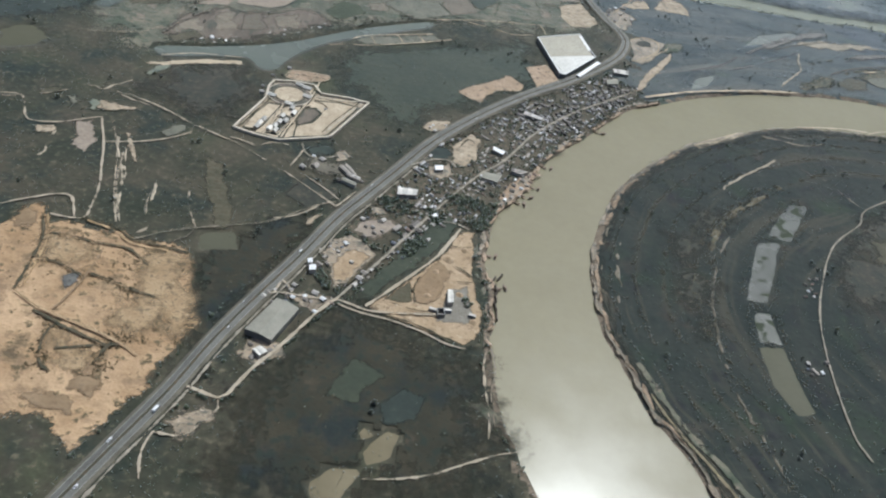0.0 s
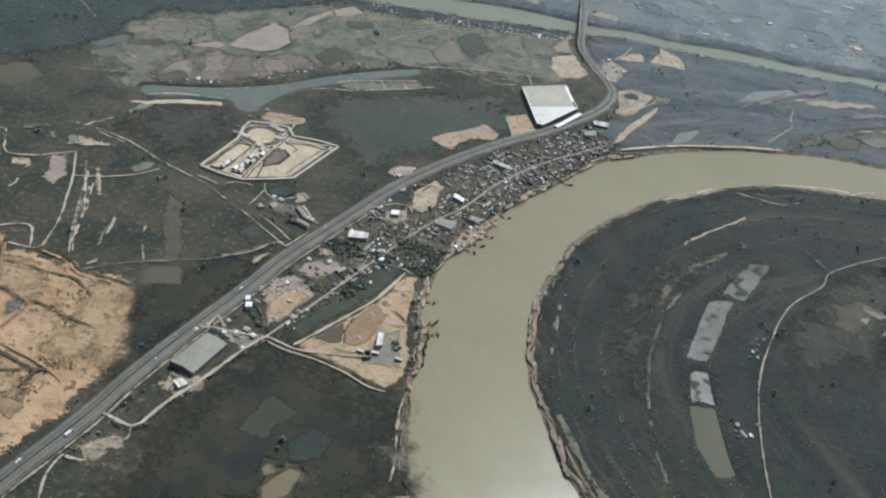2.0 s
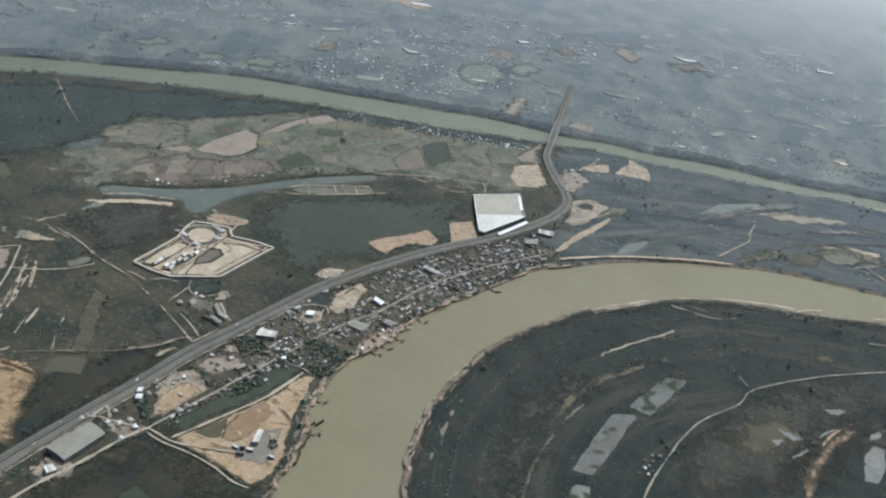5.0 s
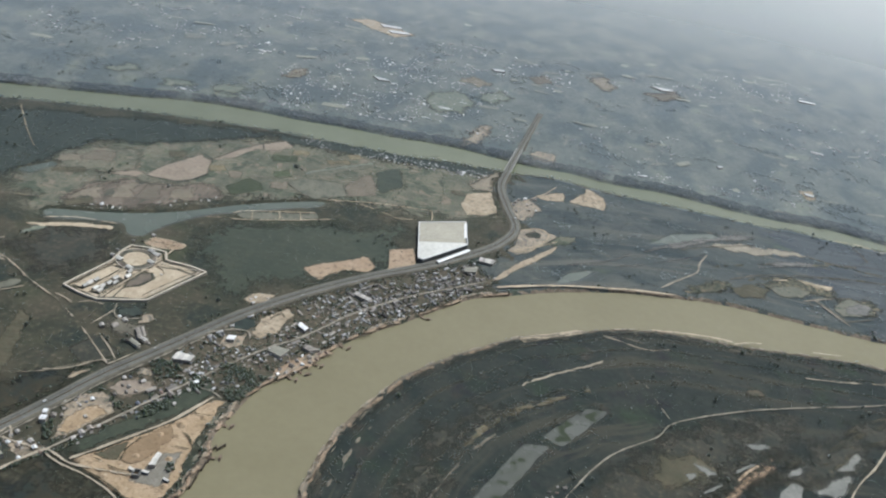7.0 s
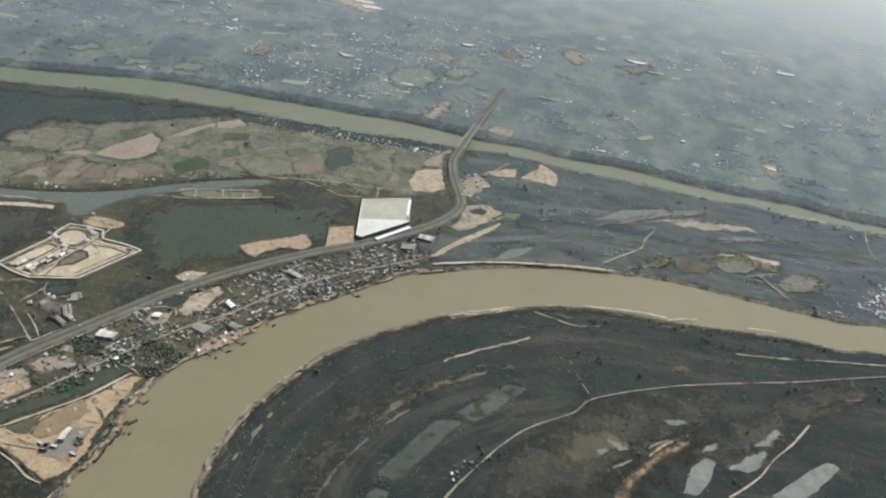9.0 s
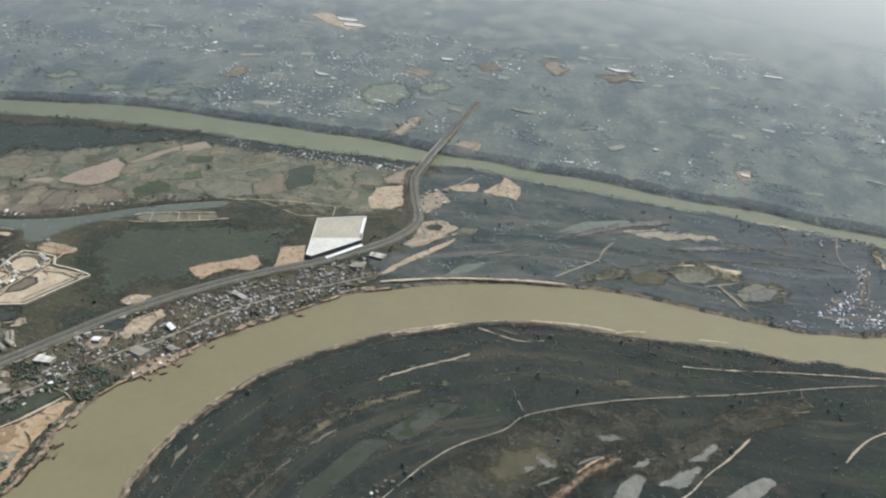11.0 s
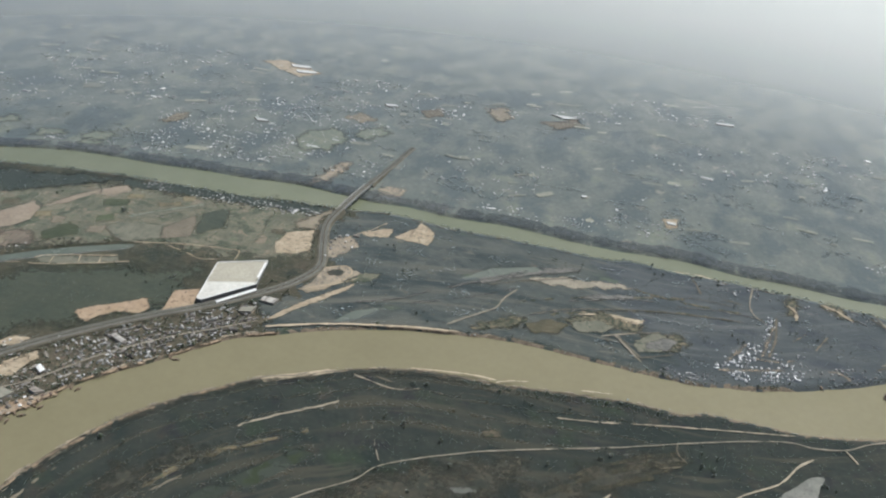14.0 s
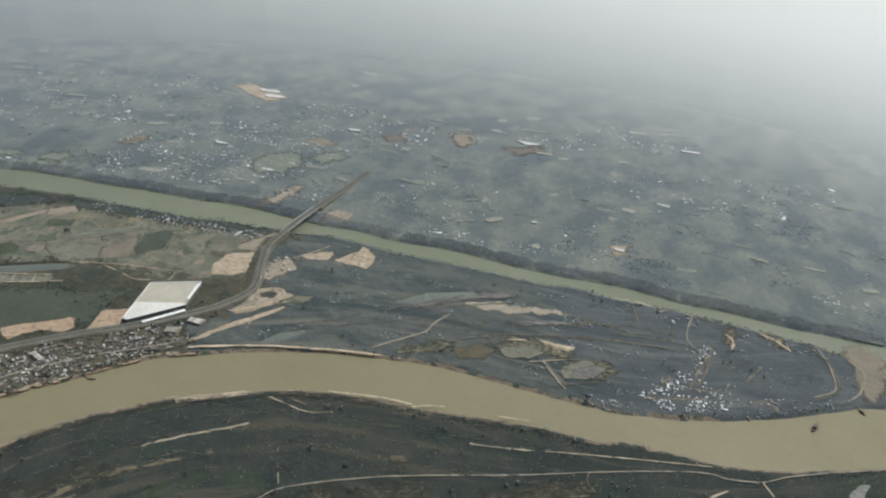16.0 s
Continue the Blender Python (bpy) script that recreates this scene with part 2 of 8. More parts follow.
t.links.new(tone.outputs[2], bsdf.inputs["Base Color"])
t.links.new(gloss.outputs[0], bsdf.inputs["Specular IOR Level"])
M_POND_OLIVE = water_material("olive_pond_water", (0.080, 0.080, 0.053), (0.096, 0.094, 0.063), 0.5, 5.0, 0.05, 0.06)
M_EARTH = material("red_brown_earth", (0.13, 0.092, 0.058), (0.21, 0.15, 0.095), (0.07, 0.06, 0.038), 18, 5, 0.95, 0.3, 0.3, fleck_at=(0.5, 0.64), sheen=0.5)
# Pale tone imitates glare on shallow marshy pools.
M_POND_PALE = material("half_dry_pond", (0.078, 0.082, 0.066), (0.130, 0.130, 0.106), (0.055, 0.056, 0.044), 22, 7, 0.5, 0.05, 0.3, fleck_at=(0.54, 0.66), stain=(((0.168, 0.166, 0.138), 12, 0.58, 0.66),))
M_POND_MUD = water_material("shallow_muddy_water", (0.115, 0.098, 0.055), (0.185, 0.155, 0.090), 0.6, 5.0, 0.1, 0.15)
M_FAR_RIVER = water_material("olive_water", (0.150, 0.163, 0.105), (0.172, 0.182, 0.122), 0.2, 5.0, 0.02, 0.28)
M_SAND = material("bare_sandy_earth", (0.302, 0.205, 0.101), (0.436, 0.316, 0.170), (0.193, 0.136, 0.069), 40, 7, 0.9, 0.5, 0.4, fleck_at=(0.55, 0.75), stain=(((0.235, 0.164, 0.089), 18, 0.53, 0.66),))
M_SAND_ROUGH = material("overgrown_sand", (0.310, 0.204, 0.106), (0.463, 0.324, 0.187), (0.095, 0.074, 0.038), 60, 11, 0.9, 0.5, 0.4, fleck_at=(0.56, 0.65), stain=(((0.232, 0.158, 0.089), 26, 0.52, 0.66), ((0.129, 0.096, 0.053), 45, 0.58, 0.66)))
M_SITE = material("trodden_building_sand", (0.300, 0.218, 0.126), (0.405, 0.305, 0.190), (0.190, 0.140, 0.085), 24, 5, 0.9, 0.5, 0.4, fleck_at=(0.54, 0.72), stain=(((0.210, 0.150, 0.090), 9, 0.56, 0.66), ((0.46, 0.37, 0.25), 7, 0.59, 0.67), ((0.130, 0.104, 0.068), 5, 0.63, 0.70)))
M_RED_SAND = material("reddish_earth", (0.295, 0.215, 0.135), (0.410, 0.310, 0.210), (0.158, 0.111, 0.069), 30, 5, 0.9, 0.4, 0.4, fleck_at=(0.52, 0.7), stain=(((0.190, 0.136, 0.088), 9, 0.53, 0.64), ((0.45, 0.35, 0.25), 11, 0.60, 0.68), ((0.090, 0.074, 0.048), 7, 0.61, 0.67)), sheen=0.5)
M_PALE = material("pale_gravel", (0.395, 0.325, 0.222), (0.53, 0.444, 0.316), (0.265, 0.216, 0.150), 25, 4, 0.9, 0.3, 0.4, fleck_at=(0.52, 0.7), stain=(((0.30, 0.24, 0.16), 12, 0.54, 0.66),))
M_MUD = material("pinkish_mud", (0.208, 0.166, 0.120), (0.262, 0.214, 0.156), None, 30, 6, 0.7, 0.3, 0.5, sheen=0.6)
M_FIELD = material("dry_field", (0.132, 0.110, 0.065), (0.220, 0.182, 0.107), (0.077, 0.083, 0.042), 40, 7, 0.9, 0.4, 0.4, vary=0.25, sheen=0.9)
M_FIELD_PALE = material("stubble_field", (0.140, 0.120, 0.086), (0.215, 0.182, 0.132), (0.092, 0.084, 0.052), 35, 6, 0.9, 0.4, 0.4, vary=0.25, sheen=0.9)
M_GREEN = material("green_field", (0.042, 0.055, 0.026), (0.066, 0.08, 0.038), None, 30, 5, 0.85, 0.4, 0.4, vary=0.2, sheen=0.8)
M_ASPHALT = material("worn_asphalt", (0.068, 0.067, 0.055), (0.104, 0.102, 0.085), (0.048, 0.046, 0.038), 30, 3, 0.62, 0.1, 0.45, fleck_at=(0.55, 0.7))
M_ASPHALT_PALE = material("faded_asphalt", (0.094, 0.092, 0.076), (0.132, 0.129, 0.108), (0.075, 0.073, 0.060), 30, 4, 0.62, 0.1, 0.45, fleck_at=(0.55, 0.7))
M_SHOULDER = material("gravel_shoulder", (0.090, 0.083, 0.061), (0.163, 0.146, 0.108), (0.06, 0.06, 0.042), 30, 4, 0.9, 0.3, 0.4, fleck_at=(0.55, 0.8))
M_CONCRETE = material("concrete", (0.34, 0.33, 0.30), (0.46, 0.45, 0.41), None, 12, 1.5, 0.8, 0.15, 0.4)
M_PAINT = material("road_paint", (0.20, 0.20, 0.18), (0.27, 0.27, 0.24), (0.2, 0.2, 0.18), 6, 3, 0.7, 0.0, 0.4, fleck_at=(0.45, 0.6))
M_TRACK = material("dirt_track", (0.33, 0.28, 0.20), (0.45, 0.39, 0.29), (0.2, 0.165, 0.11), 25, 4, 0.9, 0.3, 0.4, fleck_at=(0.52, 0.72))
M_TRACK_GREY = material("grey_lane", (0.215, 0.192, 0.143), (0.30, 0.268, 0.205), None, 25, 3, 0.85, 0.2, 0.4)
M_LEAF = material("dark_foliage", (0.048, 0.058, 0.034), (0.082, 0.084, 0.050), None, 70, 3, 0.9, 0.3, 0.3, island=0.25, sheen=1.0)
M_LEAF_DRY = material("dry_scrub", (0.075, 0.072, 0.038), (0.14, 0.115, 0.065), None, 60, 3, 0.9, 0.3, 0.3, island=0.25, sheen=1.0)
# Paler and bluer than M_LEAF: haze over far trees put into the colour.
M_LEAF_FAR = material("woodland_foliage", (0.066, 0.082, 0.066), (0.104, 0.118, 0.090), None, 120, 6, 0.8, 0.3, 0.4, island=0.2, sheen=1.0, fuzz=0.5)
M_TREE = material("tree_foliage", (0.062, 0.082, 0.042), (0.102, 0.118, 0.062), None, 60, 3, 0.9, 0.3, 0.3, island=0.3, sheen=1.0)
M_TUFT = material("brown_tufts", (0.07, 0.058, 0.03), (0.13, 0.10, 0.055), None, 30, 3, 0.95, 0.3, 0.2, island=0.3)
M_BARK = material("bark", (0.10, 0.075, 0.05), (0.16, 0.12, 0.08), None, 2, 0.4, 0.9, 0.3, 0.3)
M_SOUTH = material("dark_brown_grass", (0.027, 0.028, 0.018), (0.050, 0.044, 0.027), (0.019, 0.026, 0.019), 45, 8, 0.95, 0.2, 0.3, fleck_at=(0.50, 0.64), sheen=0.6, tint=(0.95, 0.97, 1.0), stain=(((0.075, 0.060, 0.040), 30, 0.61, 0.70), ((0.020, 0.026, 0.024), 55, 0.52, 0.62)))
M_DUST = material("trodden_village_earth", (0.062, 0.056, 0.039), (0.132, 0.108, 0.073), (0.036, 0.042, 0.025), 20, 5, 0.95, 0.2, 0.3, fleck_at=(0.48, 0.6), sheen=0.6, stain=(((0.235, 0.175, 0.115), 6, 0.57, 0.64),))
M_RENDER = material("pale_rendered_wall", (0.44, 0.39, 0.30), (0.54, 0.48, 0.38), None, 8, 1.5, 0.9, 0.1, 0.3)
M_WALL = material("rendered_wall", (0.297, 0.269, 0.219), (0.383, 0.352, 0.291), None, 6, 1, 0.85, 0.1, 0.4, vary=0.3)
M_ROOF_GREY = material("weathered_grey_roof", (0.142, 0.127, 0.106), (0.24, 0.215, 0.180), (0.13, 0.10, 0.08), 8, 1.2, 0.6, 0.1, 0.4, vary=0.65, fleck_at=(0.6, 0.8))
M_ROOF_PALE = material("pale_metal_roof", (0.29, 0.270, 0.235), (0.40, 0.375, 0.33), None, 8, 1.2, 0.55, 0.1, 0.5, vary=0.45)
M_ROOF_WHITE = material("white_metal_roof", (0.68, 0.68, 0.65), (0.80, 0.80, 0.77), None, 15, 2, 0.45, 0.05, 0.5, vary=0.08)
M_ROOF_RUST = material("rusty_roof", (0.10, 0.072, 0.058), (0.17, 0.118, 0.092), None, 6, 1, 0.8, 0.2, 0.4, vary=0.3)
M_ROOF_BLUE = material("faded_blue_roof", (0.10, 0.110, 0.130), (0.15, 0.163, 0.186), None, 6, 1, 0.5, 0.1, 0.5, vary=0.3)
M_ROOF_SHED = material("grey_corrugated_roof", (0.228, 0.219, 0.172), (0.292, 0.280, 0.222), (0.173, 0.163, 0.131), 14, 2, 0.7, 0.05, 0.3, fleck_at=(0.5, 0.7))
M_ROOF_VILLA = material("pale_villa_roof", (0.50, 0.48, 0.42), (0.60, 0.575, 0.51), None, 8, 1.5, 0.7, 0.05, 0.3, vary=0.35)
M_ROOF_BEIGE = material("beige_membrane_roof", (0.360, 0.337, 0.268), (0.415, 0.390, 0.312), None, 25, 2, 0.8, 0.05, 0.2)
M_WOOD = material("weathered_timber", (0.14, 0.10, 0.07), (0.22, 0.17, 0.12), None, 4, 0.6, 0.9, 0.2, 0.3, vary=0.3)
M_HULL = material("weathered_hull", (0.065, 0.05, 0.036), (0.12, 0.092, 0.066), None, 4, 0.8, 0.7, 0.1, 0.4, vary=0.4)
M_CAR = material("car_paint", (0.45, 0.45, 0.46), (0.6, 0.6, 0.6), None, 3, 0.5, 0.3, 0.0, 0.6, vary=0.8)
M_GLASS = material("dark_car_glass", (0.02, 0.025, 0.03), (0.03, 0.035, 0.04), None, 3, 0.5, 0.1, 0.0, 0.6)
M_TYRE = material("black_rubber", (0.02, 0.02, 0.02), (0.03, 0.03, 0.03), None, 1, 0.2, 0.9, 0.1, 0.3)

# ---------------------------------------------------------------- outlines of the land
rng = np.random.default_rng(7)


def curve(points, step=4.5, closed=False):
    """A smooth line through the points, with a vertex about every step metres."""
    p = np.array(points, float)
    n = len(p)
    out = []
    for i in range(n if closed else n - 1):
        if closed:
            a, b, c, d = p[i - 1], p[i], p[(i + 1) % n], p[(i + 2) % n]
        else:
            a, b, c, d = p[max(i - 1, 0)], p[i], p[i + 1], p[min(i + 2, n - 1)]
        k = max(1, int(np.hypot(*(c - b)) / step))
        for s in np.arange(k) / k:
            out.append(0.5 * (2 * b + (c - a) * s + (2 * a - 5 * b + 4 * c - d) * s * s + (3 * b - a - 3 * c + d) * s ** 3))
    if not closed:
        out.append(p[-1])
    return np.array(out)


def ragged(points, step=3.4, rough=1.1):
    """A closed outline with straight sides broken up unevenly."""
    p = np.array(points, float)
    out = []
    for i in range(len(p)):
        a, b = p[i], p[(i + 1) % len(p)]
        d = b - a
        k = max(1, int(np.hypot(*d) / step))
        side = np.array((-d[1], d[0])) / (np.hypot(*d) + 1e-9)
        for j in range(k):
            q = a + d * j / k
            off = rough * 1.6 * noise.noise(Vector((q[0] / 12, q[1] / 12, 3.1))) + rough * 0.8 * noise.noise(Vector((q[0] / 4, q[1] / 4, 9.4)))
            out.append(q + side * off)
    return np.array(out)


def inside(poly, x, y):
    hit = np.zeros(np.shape(x), bool)
    px, py = poly[:, 0], poly[:, 1]
    for x0, y0, x1, y1 in zip(px, py, np.roll(px, -1), np.roll(py, -1)):
        if y0 == y1:
            continue
        cross = (y0 > y) != (y1 > y)
        hit ^= cross & (x < (x1 - x0) * (y - y0) / (y1 - y0) + x0)
    return hit


def distance(line, x, y, closed=True):
    best = np.full(np.shape(x), 1e9)
    ends = np.roll(line, -1, 0) if closed else line[1:]
    for (x0, y0), (x1, y1) in zip(line, ends):
        dx, dy = x1 - x0, y1 - y0
        t = np.clip(((x - x0) * dx + (y - y0) * dy) / (dx * dx + dy * dy + 1e-9), 0, 1)
        best = np.minimum(best, (x - x0 - t * dx) ** 2 + (y - y0 - t * dy) ** 2)
    return np.sqrt(best)


BANK_W = [(97.0, 216.9), (90.5, 230.2), (88.5, 238.9), (83.5, 253.7), (81.5, 270.0), (80.0, 287.5), (78.6, 306.2), (80.9, 322.9), (81.4, 349.2), (77.1, 362.2), (81.1, 388.0), (87.7, 414.0), (102.8, 435.4), (111.4, 456.3), (120.6, 478.5), (135.9, 496.9), (154.6, 520.8), (177.5, 551.5), (196.0, 572.4), (208.7, 580.0), (236.7, 599.5), (266.4, 616.5), (310.9, 636.3), (352.7, 648.5), (404.6, 659.1), (451.8, 659.7), (498.2, 660.3), (544.4, 663.5), (567.4, 670.7), (588.5, 675.6), (630.3, 694.6), (672.7, 718.5), (694.5, 733.4), (725.8, 756.1)]
BANK_E = [(177.4, 228.8), (167.9, 251.7), (155.4, 272.8), (147.1, 300.4), (139.8, 322.9), (137.6, 348.3), (138.3, 372.0), (143.3, 398.6), (151.7, 422.7), (163.2, 452.4), (180.8, 479.9), (200.8, 502.9), (232.3, 534.5), (276.2, 562.0), (300.5, 577.1), (343.4, 593.0), (405.4, 602.0), (449.9, 612.2), (494.5, 620.8), (538.6, 624.0), (551.5, 631.2), (592.6, 635.0), (632.8, 639.2), (672.2, 652.9), (712.2, 672.6), (740.0, 688.0)]
FAR_S = [(-327.9, 683.3), (-285.0, 703.1), (-238.8, 720.0), (-190.5, 736.2), (-140.0, 750.4), (-87.9, 763.7), (-33.6, 773.3), (22.5, 777.8), (78.1, 786.3), (133.9, 797.5), (184.9, 807.0), (229.7, 818.9), (288.3, 818.2), (345.5, 822.5), (402.3, 825.5), (458.5, 828.4), (464.8, 834.5), (519.6, 834.3), (572.1, 839.2), (623.7, 839.0), (673.7, 838.7), (698.0, 837.1), (721.7, 831.6), (739.5, 819.2)]
FAR_N = [(-345.7, 711.4), (-301.8, 732.3), (-253.7, 749.0), (-204.7, 767.4), (-154.8, 787.8), (-100.8, 801.9), (-43.4, 808.0), (13.4, 818.3), (60.0, 823.5), (100.3, 832.6), (129.8, 835.0), (202.8, 834.5), (243.7, 841.0), (285.6, 839.7), (343.7, 849.2), (402.0, 848.2), (459.3, 849.9), (515.8, 858.8), (570.6, 855.0), (622.8, 859.7), (673.9, 859.1), (723.6, 863.7), (756.7, 865.3)]
west = curve([(250, -640), (168, -168), (126, 112)] + BANK_W, 5)
east = curve([(350, -640), (269, -168), (224, 112)] + BANK_E, 5)
far_south = curve([(-840, 392), (-532, 571)] + FAR_S, 8)
far_north = curve([(-851, 426), (-560, 594)] + FAR_N, 8)
for line, rough in ((west, 1.4), (east, 1.1), (far_south, 1.1), (far_north, 1.4)):
    for q in line:
        q += [rough * noise.noise(Vector((q[0] / 10, q[1] / 10, k))) for k in (0.5, 7.5)]
# the two rivers meet beyond the point of the spit
east_near = east[int(np.argmax(east[:, 1] > 205)):][:130]
RIVER = np.vstack([west, [(753, 768), (773, 795), (784, 812)], far_south[::-1], far_north, [(952, 874), (1680, 840), (1680, 700), (896, 711)], east[::-1]])
OXBOW = curve([(-145.8, 539.1), (-136.5, 529.7), (-106.4, 541.4), (-86.0, 546.1), (-76.0, 535.4), (-64.9, 536.4), (-60.4, 549.7), (-50.1, 570.3), (-34.0, 590.6), (-7.5, 611.7), (16.3, 630.5), (39.2, 647.1), (41.8, 657.4), (21.9, 646.7), (-11.1, 623.6), (-33.9, 604.1), (-55.4, 584.5), (-81.1, 567.0), (-111.4, 552.3)], 3.5, True)
PONDS = [  # outline, water, and how full
    ([(-74.7, 352.0), (-57.5, 357.4), (-54.0, 344.2), (-71.9, 339.7)], M_POND_OLIVE), ([(290.1, 477.0), (305.2, 479.2), (278.4, 433.8), (264.3, 437.7)], M_POND), ([(253.4, 426.4), (269.7, 430.5), (244.2, 369.7), (231.0, 369.1)], M_POND),
    ([(232.6, 359.2), (243.0, 360.0), (242.2, 335.4), (229.0, 334.8)], M_POND), ([(228.1, 331.7), (241.5, 333.1), (245.3, 286.8), (235.3, 283.9), (227.9, 304.2)], M_POND_OLIVE), ([(20.9, 228.0), (32.0, 241.2), (36.6, 238.9), (32.9, 227.0), (23.7, 222.1)], M_POND_MUD),
]
PONDS += [([(-241.1, 523.8), (-227.0, 538.4), (-209.4, 524.6), (-215.4, 511.5), (-232.9, 502.8)], M_POND_OLIVE), ([(-201.8, 582.9), (-186.1, 608.1), (-179.5, 604.8), (-190.7, 580.2)], M_OXBOW), ([(0.8, 209.4), (10.0, 218.3), (21.6, 219.5), (13.8, 204.2), (2.8, 202.6)], M_POND_MUD), ([(17.4, 239.3), (22.1, 241.7), (24.9, 237.5), (20.3, 234.4)], M_POND_MUD), ([(411.0, 424.0), (416.4, 446.6), (425.5, 459.3), (431.8, 457.9), (429.1, 442.4), (419.9, 423.6)], M_POND_PALE), ([(463.8, 439.2), (495.7, 477.2), (508.0, 488.2), (514.8, 484.7), (489.0, 448.9)], M_POND_PALE)]
PONDS += [([(592.4, 538.9), (604.8, 562.7), (627.7, 591.8), (637.5, 595.8), (621.2, 543.9)], M_POND_PALE), ([(710.2, 639.4), (721.1, 660.8), (728.8, 662.5), (721.8, 644.7)], M_POND_PALE), ([(327.0, 729.7), (351.3, 761.2), (386.5, 781.3), (397.0, 778.4), (355.0, 745.9)], M_OXBOW), ([(252.5, 620.8), (262.3, 644.0), (282.1, 658.1), (271.6, 636.2)], M_OXBOW)]


def steps(*spans):
    out = []
    for a, b, s in spans:
        out += list(np.arange(a, b, s))
    return np.array(out)


# ---------------------------------------------------------------- helpers for meshes
def link(name, verts, faces, mat, parent=None, label="", smooth=False):
    me = bpy.data.meshes.new(name)
    me.from_pydata([tuple(map(float, v)) for v in verts], [], [tuple(map(int, f)) for f in faces])
    me.materials.append(mat)
    if smooth:
        me.shade_smooth()
    ob = new(name, me)
    if parent:
        ob.parent = parent
    if label:
        tagged(ob, label)
    return ob


def triangles(name, verts, tris, mat, smooth=False):
    """A large mesh of triangles from arrays."""
    me = bpy.data.meshes.new(name)
    me.vertices.add(len(verts))
    me.vertices.foreach_set("co", np.asarray(verts, np.float32).ravel())
    me.loops.add(len(tris) * 3)
    me.loops.foreach_set("vertex_index", np.asarray(tris, np.int32).ravel())
    me.polygons.add(len(tris))
    me.polygons.foreach_set("loop_start", np.arange(0, len(tris) * 3, 3, dtype=np.int32))
    me.update(calc_edges=True)
    me.materials.append(mat)
    if smooth:
        me.shade_smooth()
    return new(name, me)


def part(name, bm, mat, parent, label=""):
    me = bpy.data.meshes.new(name)
    bm.to_mesh(me)
    bm.free()
    me.materials.append(mat)
    ob = new(name, me)
    ob.parent = parent
    if label:
        tagged(ob, label)
    return ob


def slab(bm, x0, x1, y0, y1, z0, z1):
    v = [bm.verts.new(c) for c in ((x0, y0, z0), (x1, y0, z0), (x1, y1, z0), (x0, y1, z0), (x0, y0, z1), (x1, y0, z1), (x1, y1, z1), (x0, y1, z1))]
    for f in ((3, 2, 1, 0), (4, 5, 6, 7), (0, 1, 5, 4), (1, 2, 6, 5), (2, 3, 7, 6), (3, 0, 4, 7)):
        bm.faces.new([v[i] for i in f])
    return bm


def box(*size):
    return slab(bmesh.new(), *size)


def sheet(name, outline, z, mat, depth=0.5):
    """A flat patch of land with an edge."""
    bm = bmesh.new()
    top = [bm.verts.new((x, y, z)) for x, y in outline]
    face = bm.faces.new(top)
    if face.normal.z < 0 or face.calc_area() and sum(top[i - 1].co.x * top[i].co.y - top[i].co.x * top[i - 1].co.y for i in range(len(top))) < 0:
        bmesh.ops.reverse_faces(bm, faces=[face])
    low = [bm.verts.new((v.co.x, v.co.y, z - depth)) for v in top]
    for i in range(len(top)):
        bm.faces.new((top[i - 1], top[i], low[i], low[i - 1]))
    bmesh.ops.triangulate(bm, faces=[f for f in bm.faces if len(f.verts) > 4])
    bmesh.ops.recalc_face_normals(bm, faces=bm.faces)
    me = bpy.data.meshes.new(name)
    bm.to_mesh(me)
    bm.free()
    me.materials.append(mat)
    return new(name, me)


def ribbon(line, offsets, heights, scale=None):
    """Vertices and faces of a band along a line: offsets to the side (right positive) and heights there."""
    line = np.asarray(line, float)
    d = np.gradient(line[:, :2], axis=0)
    d /= np.hypot(d[:, 0], d[:, 1])[:, None]
    side = np.stack([d[:, 1], -d[:, 0]], 1)
    z = line[:, 2] if line.shape[1] > 2 else np.zeros(len(line))
    k = len(offsets)
    v = np.zeros((len(line), k, 3))
    for j, (o, h) in enumerate(zip(offsets, heights)):
        v[:, j, :2] = line[:, :2] + side * o * (1.0 if scale is None else np.asarray(scale)[:, None])
        v[:, j, 2] = z + h
    faces = []
    for i in range(len(line) - 1):
        for j in range(k - 1):
            a = i * k + j
            faces.append((a, a + k, a + k + 1, a + 1)[::-1])
    return v.reshape(-1, 3), faces


# ---------------------------------------------------------------- ground and water
gx = steps((-6000, -1200, 400), (-1200, -400, 40), (-400, -190, 7), (-190, 430, 3.4), (430, 800, 5), (800, 1500, 35), (1500, 6001, 450))
gy = steps((-900, -660, 120), (-660, 190, 8), (190, 700, 3.4), (700, 900, 4), (900, 1400, 25), (1400, 2800, 100), (2800, 6001, 400))
GX, GY = np.meshgrid(gx, gy)
height = np.zeros_like(GX)


def carve(outline, depth, slope):
    lo, hi = outline.min(0) - 15, outline.max(0) + 15
    near = (GX > lo[0]) & (GX < hi[0]) & (GY > lo[1]) & (GY < hi[1])
    x, y = GX[near], GY[near]
    d = distance(outline, x, y)
    d = np.where(inside(outline, x, y), -d, d)
    height[near] = np.minimum(height[near], np.clip(depth * 0.5 + d * slope, depth, 0))


carve(RIVER, -2.8, 0.45)
river_bed = height.copy()
carve(OXBOW, -2.2, 0.4)
pond_lines = [ragged(p, 2.6, 0.8) for p, _ in PONDS]
for p in pond_lines:
    carve(p, -1.1, 0.4)
gv = np.stack([GX, GY, height], -1).reshape(-1, 3)
ny, nx = GX.shape
gi = (np.arange(ny - 1)[:, None] * nx + np.arange(nx - 1)).ravel()
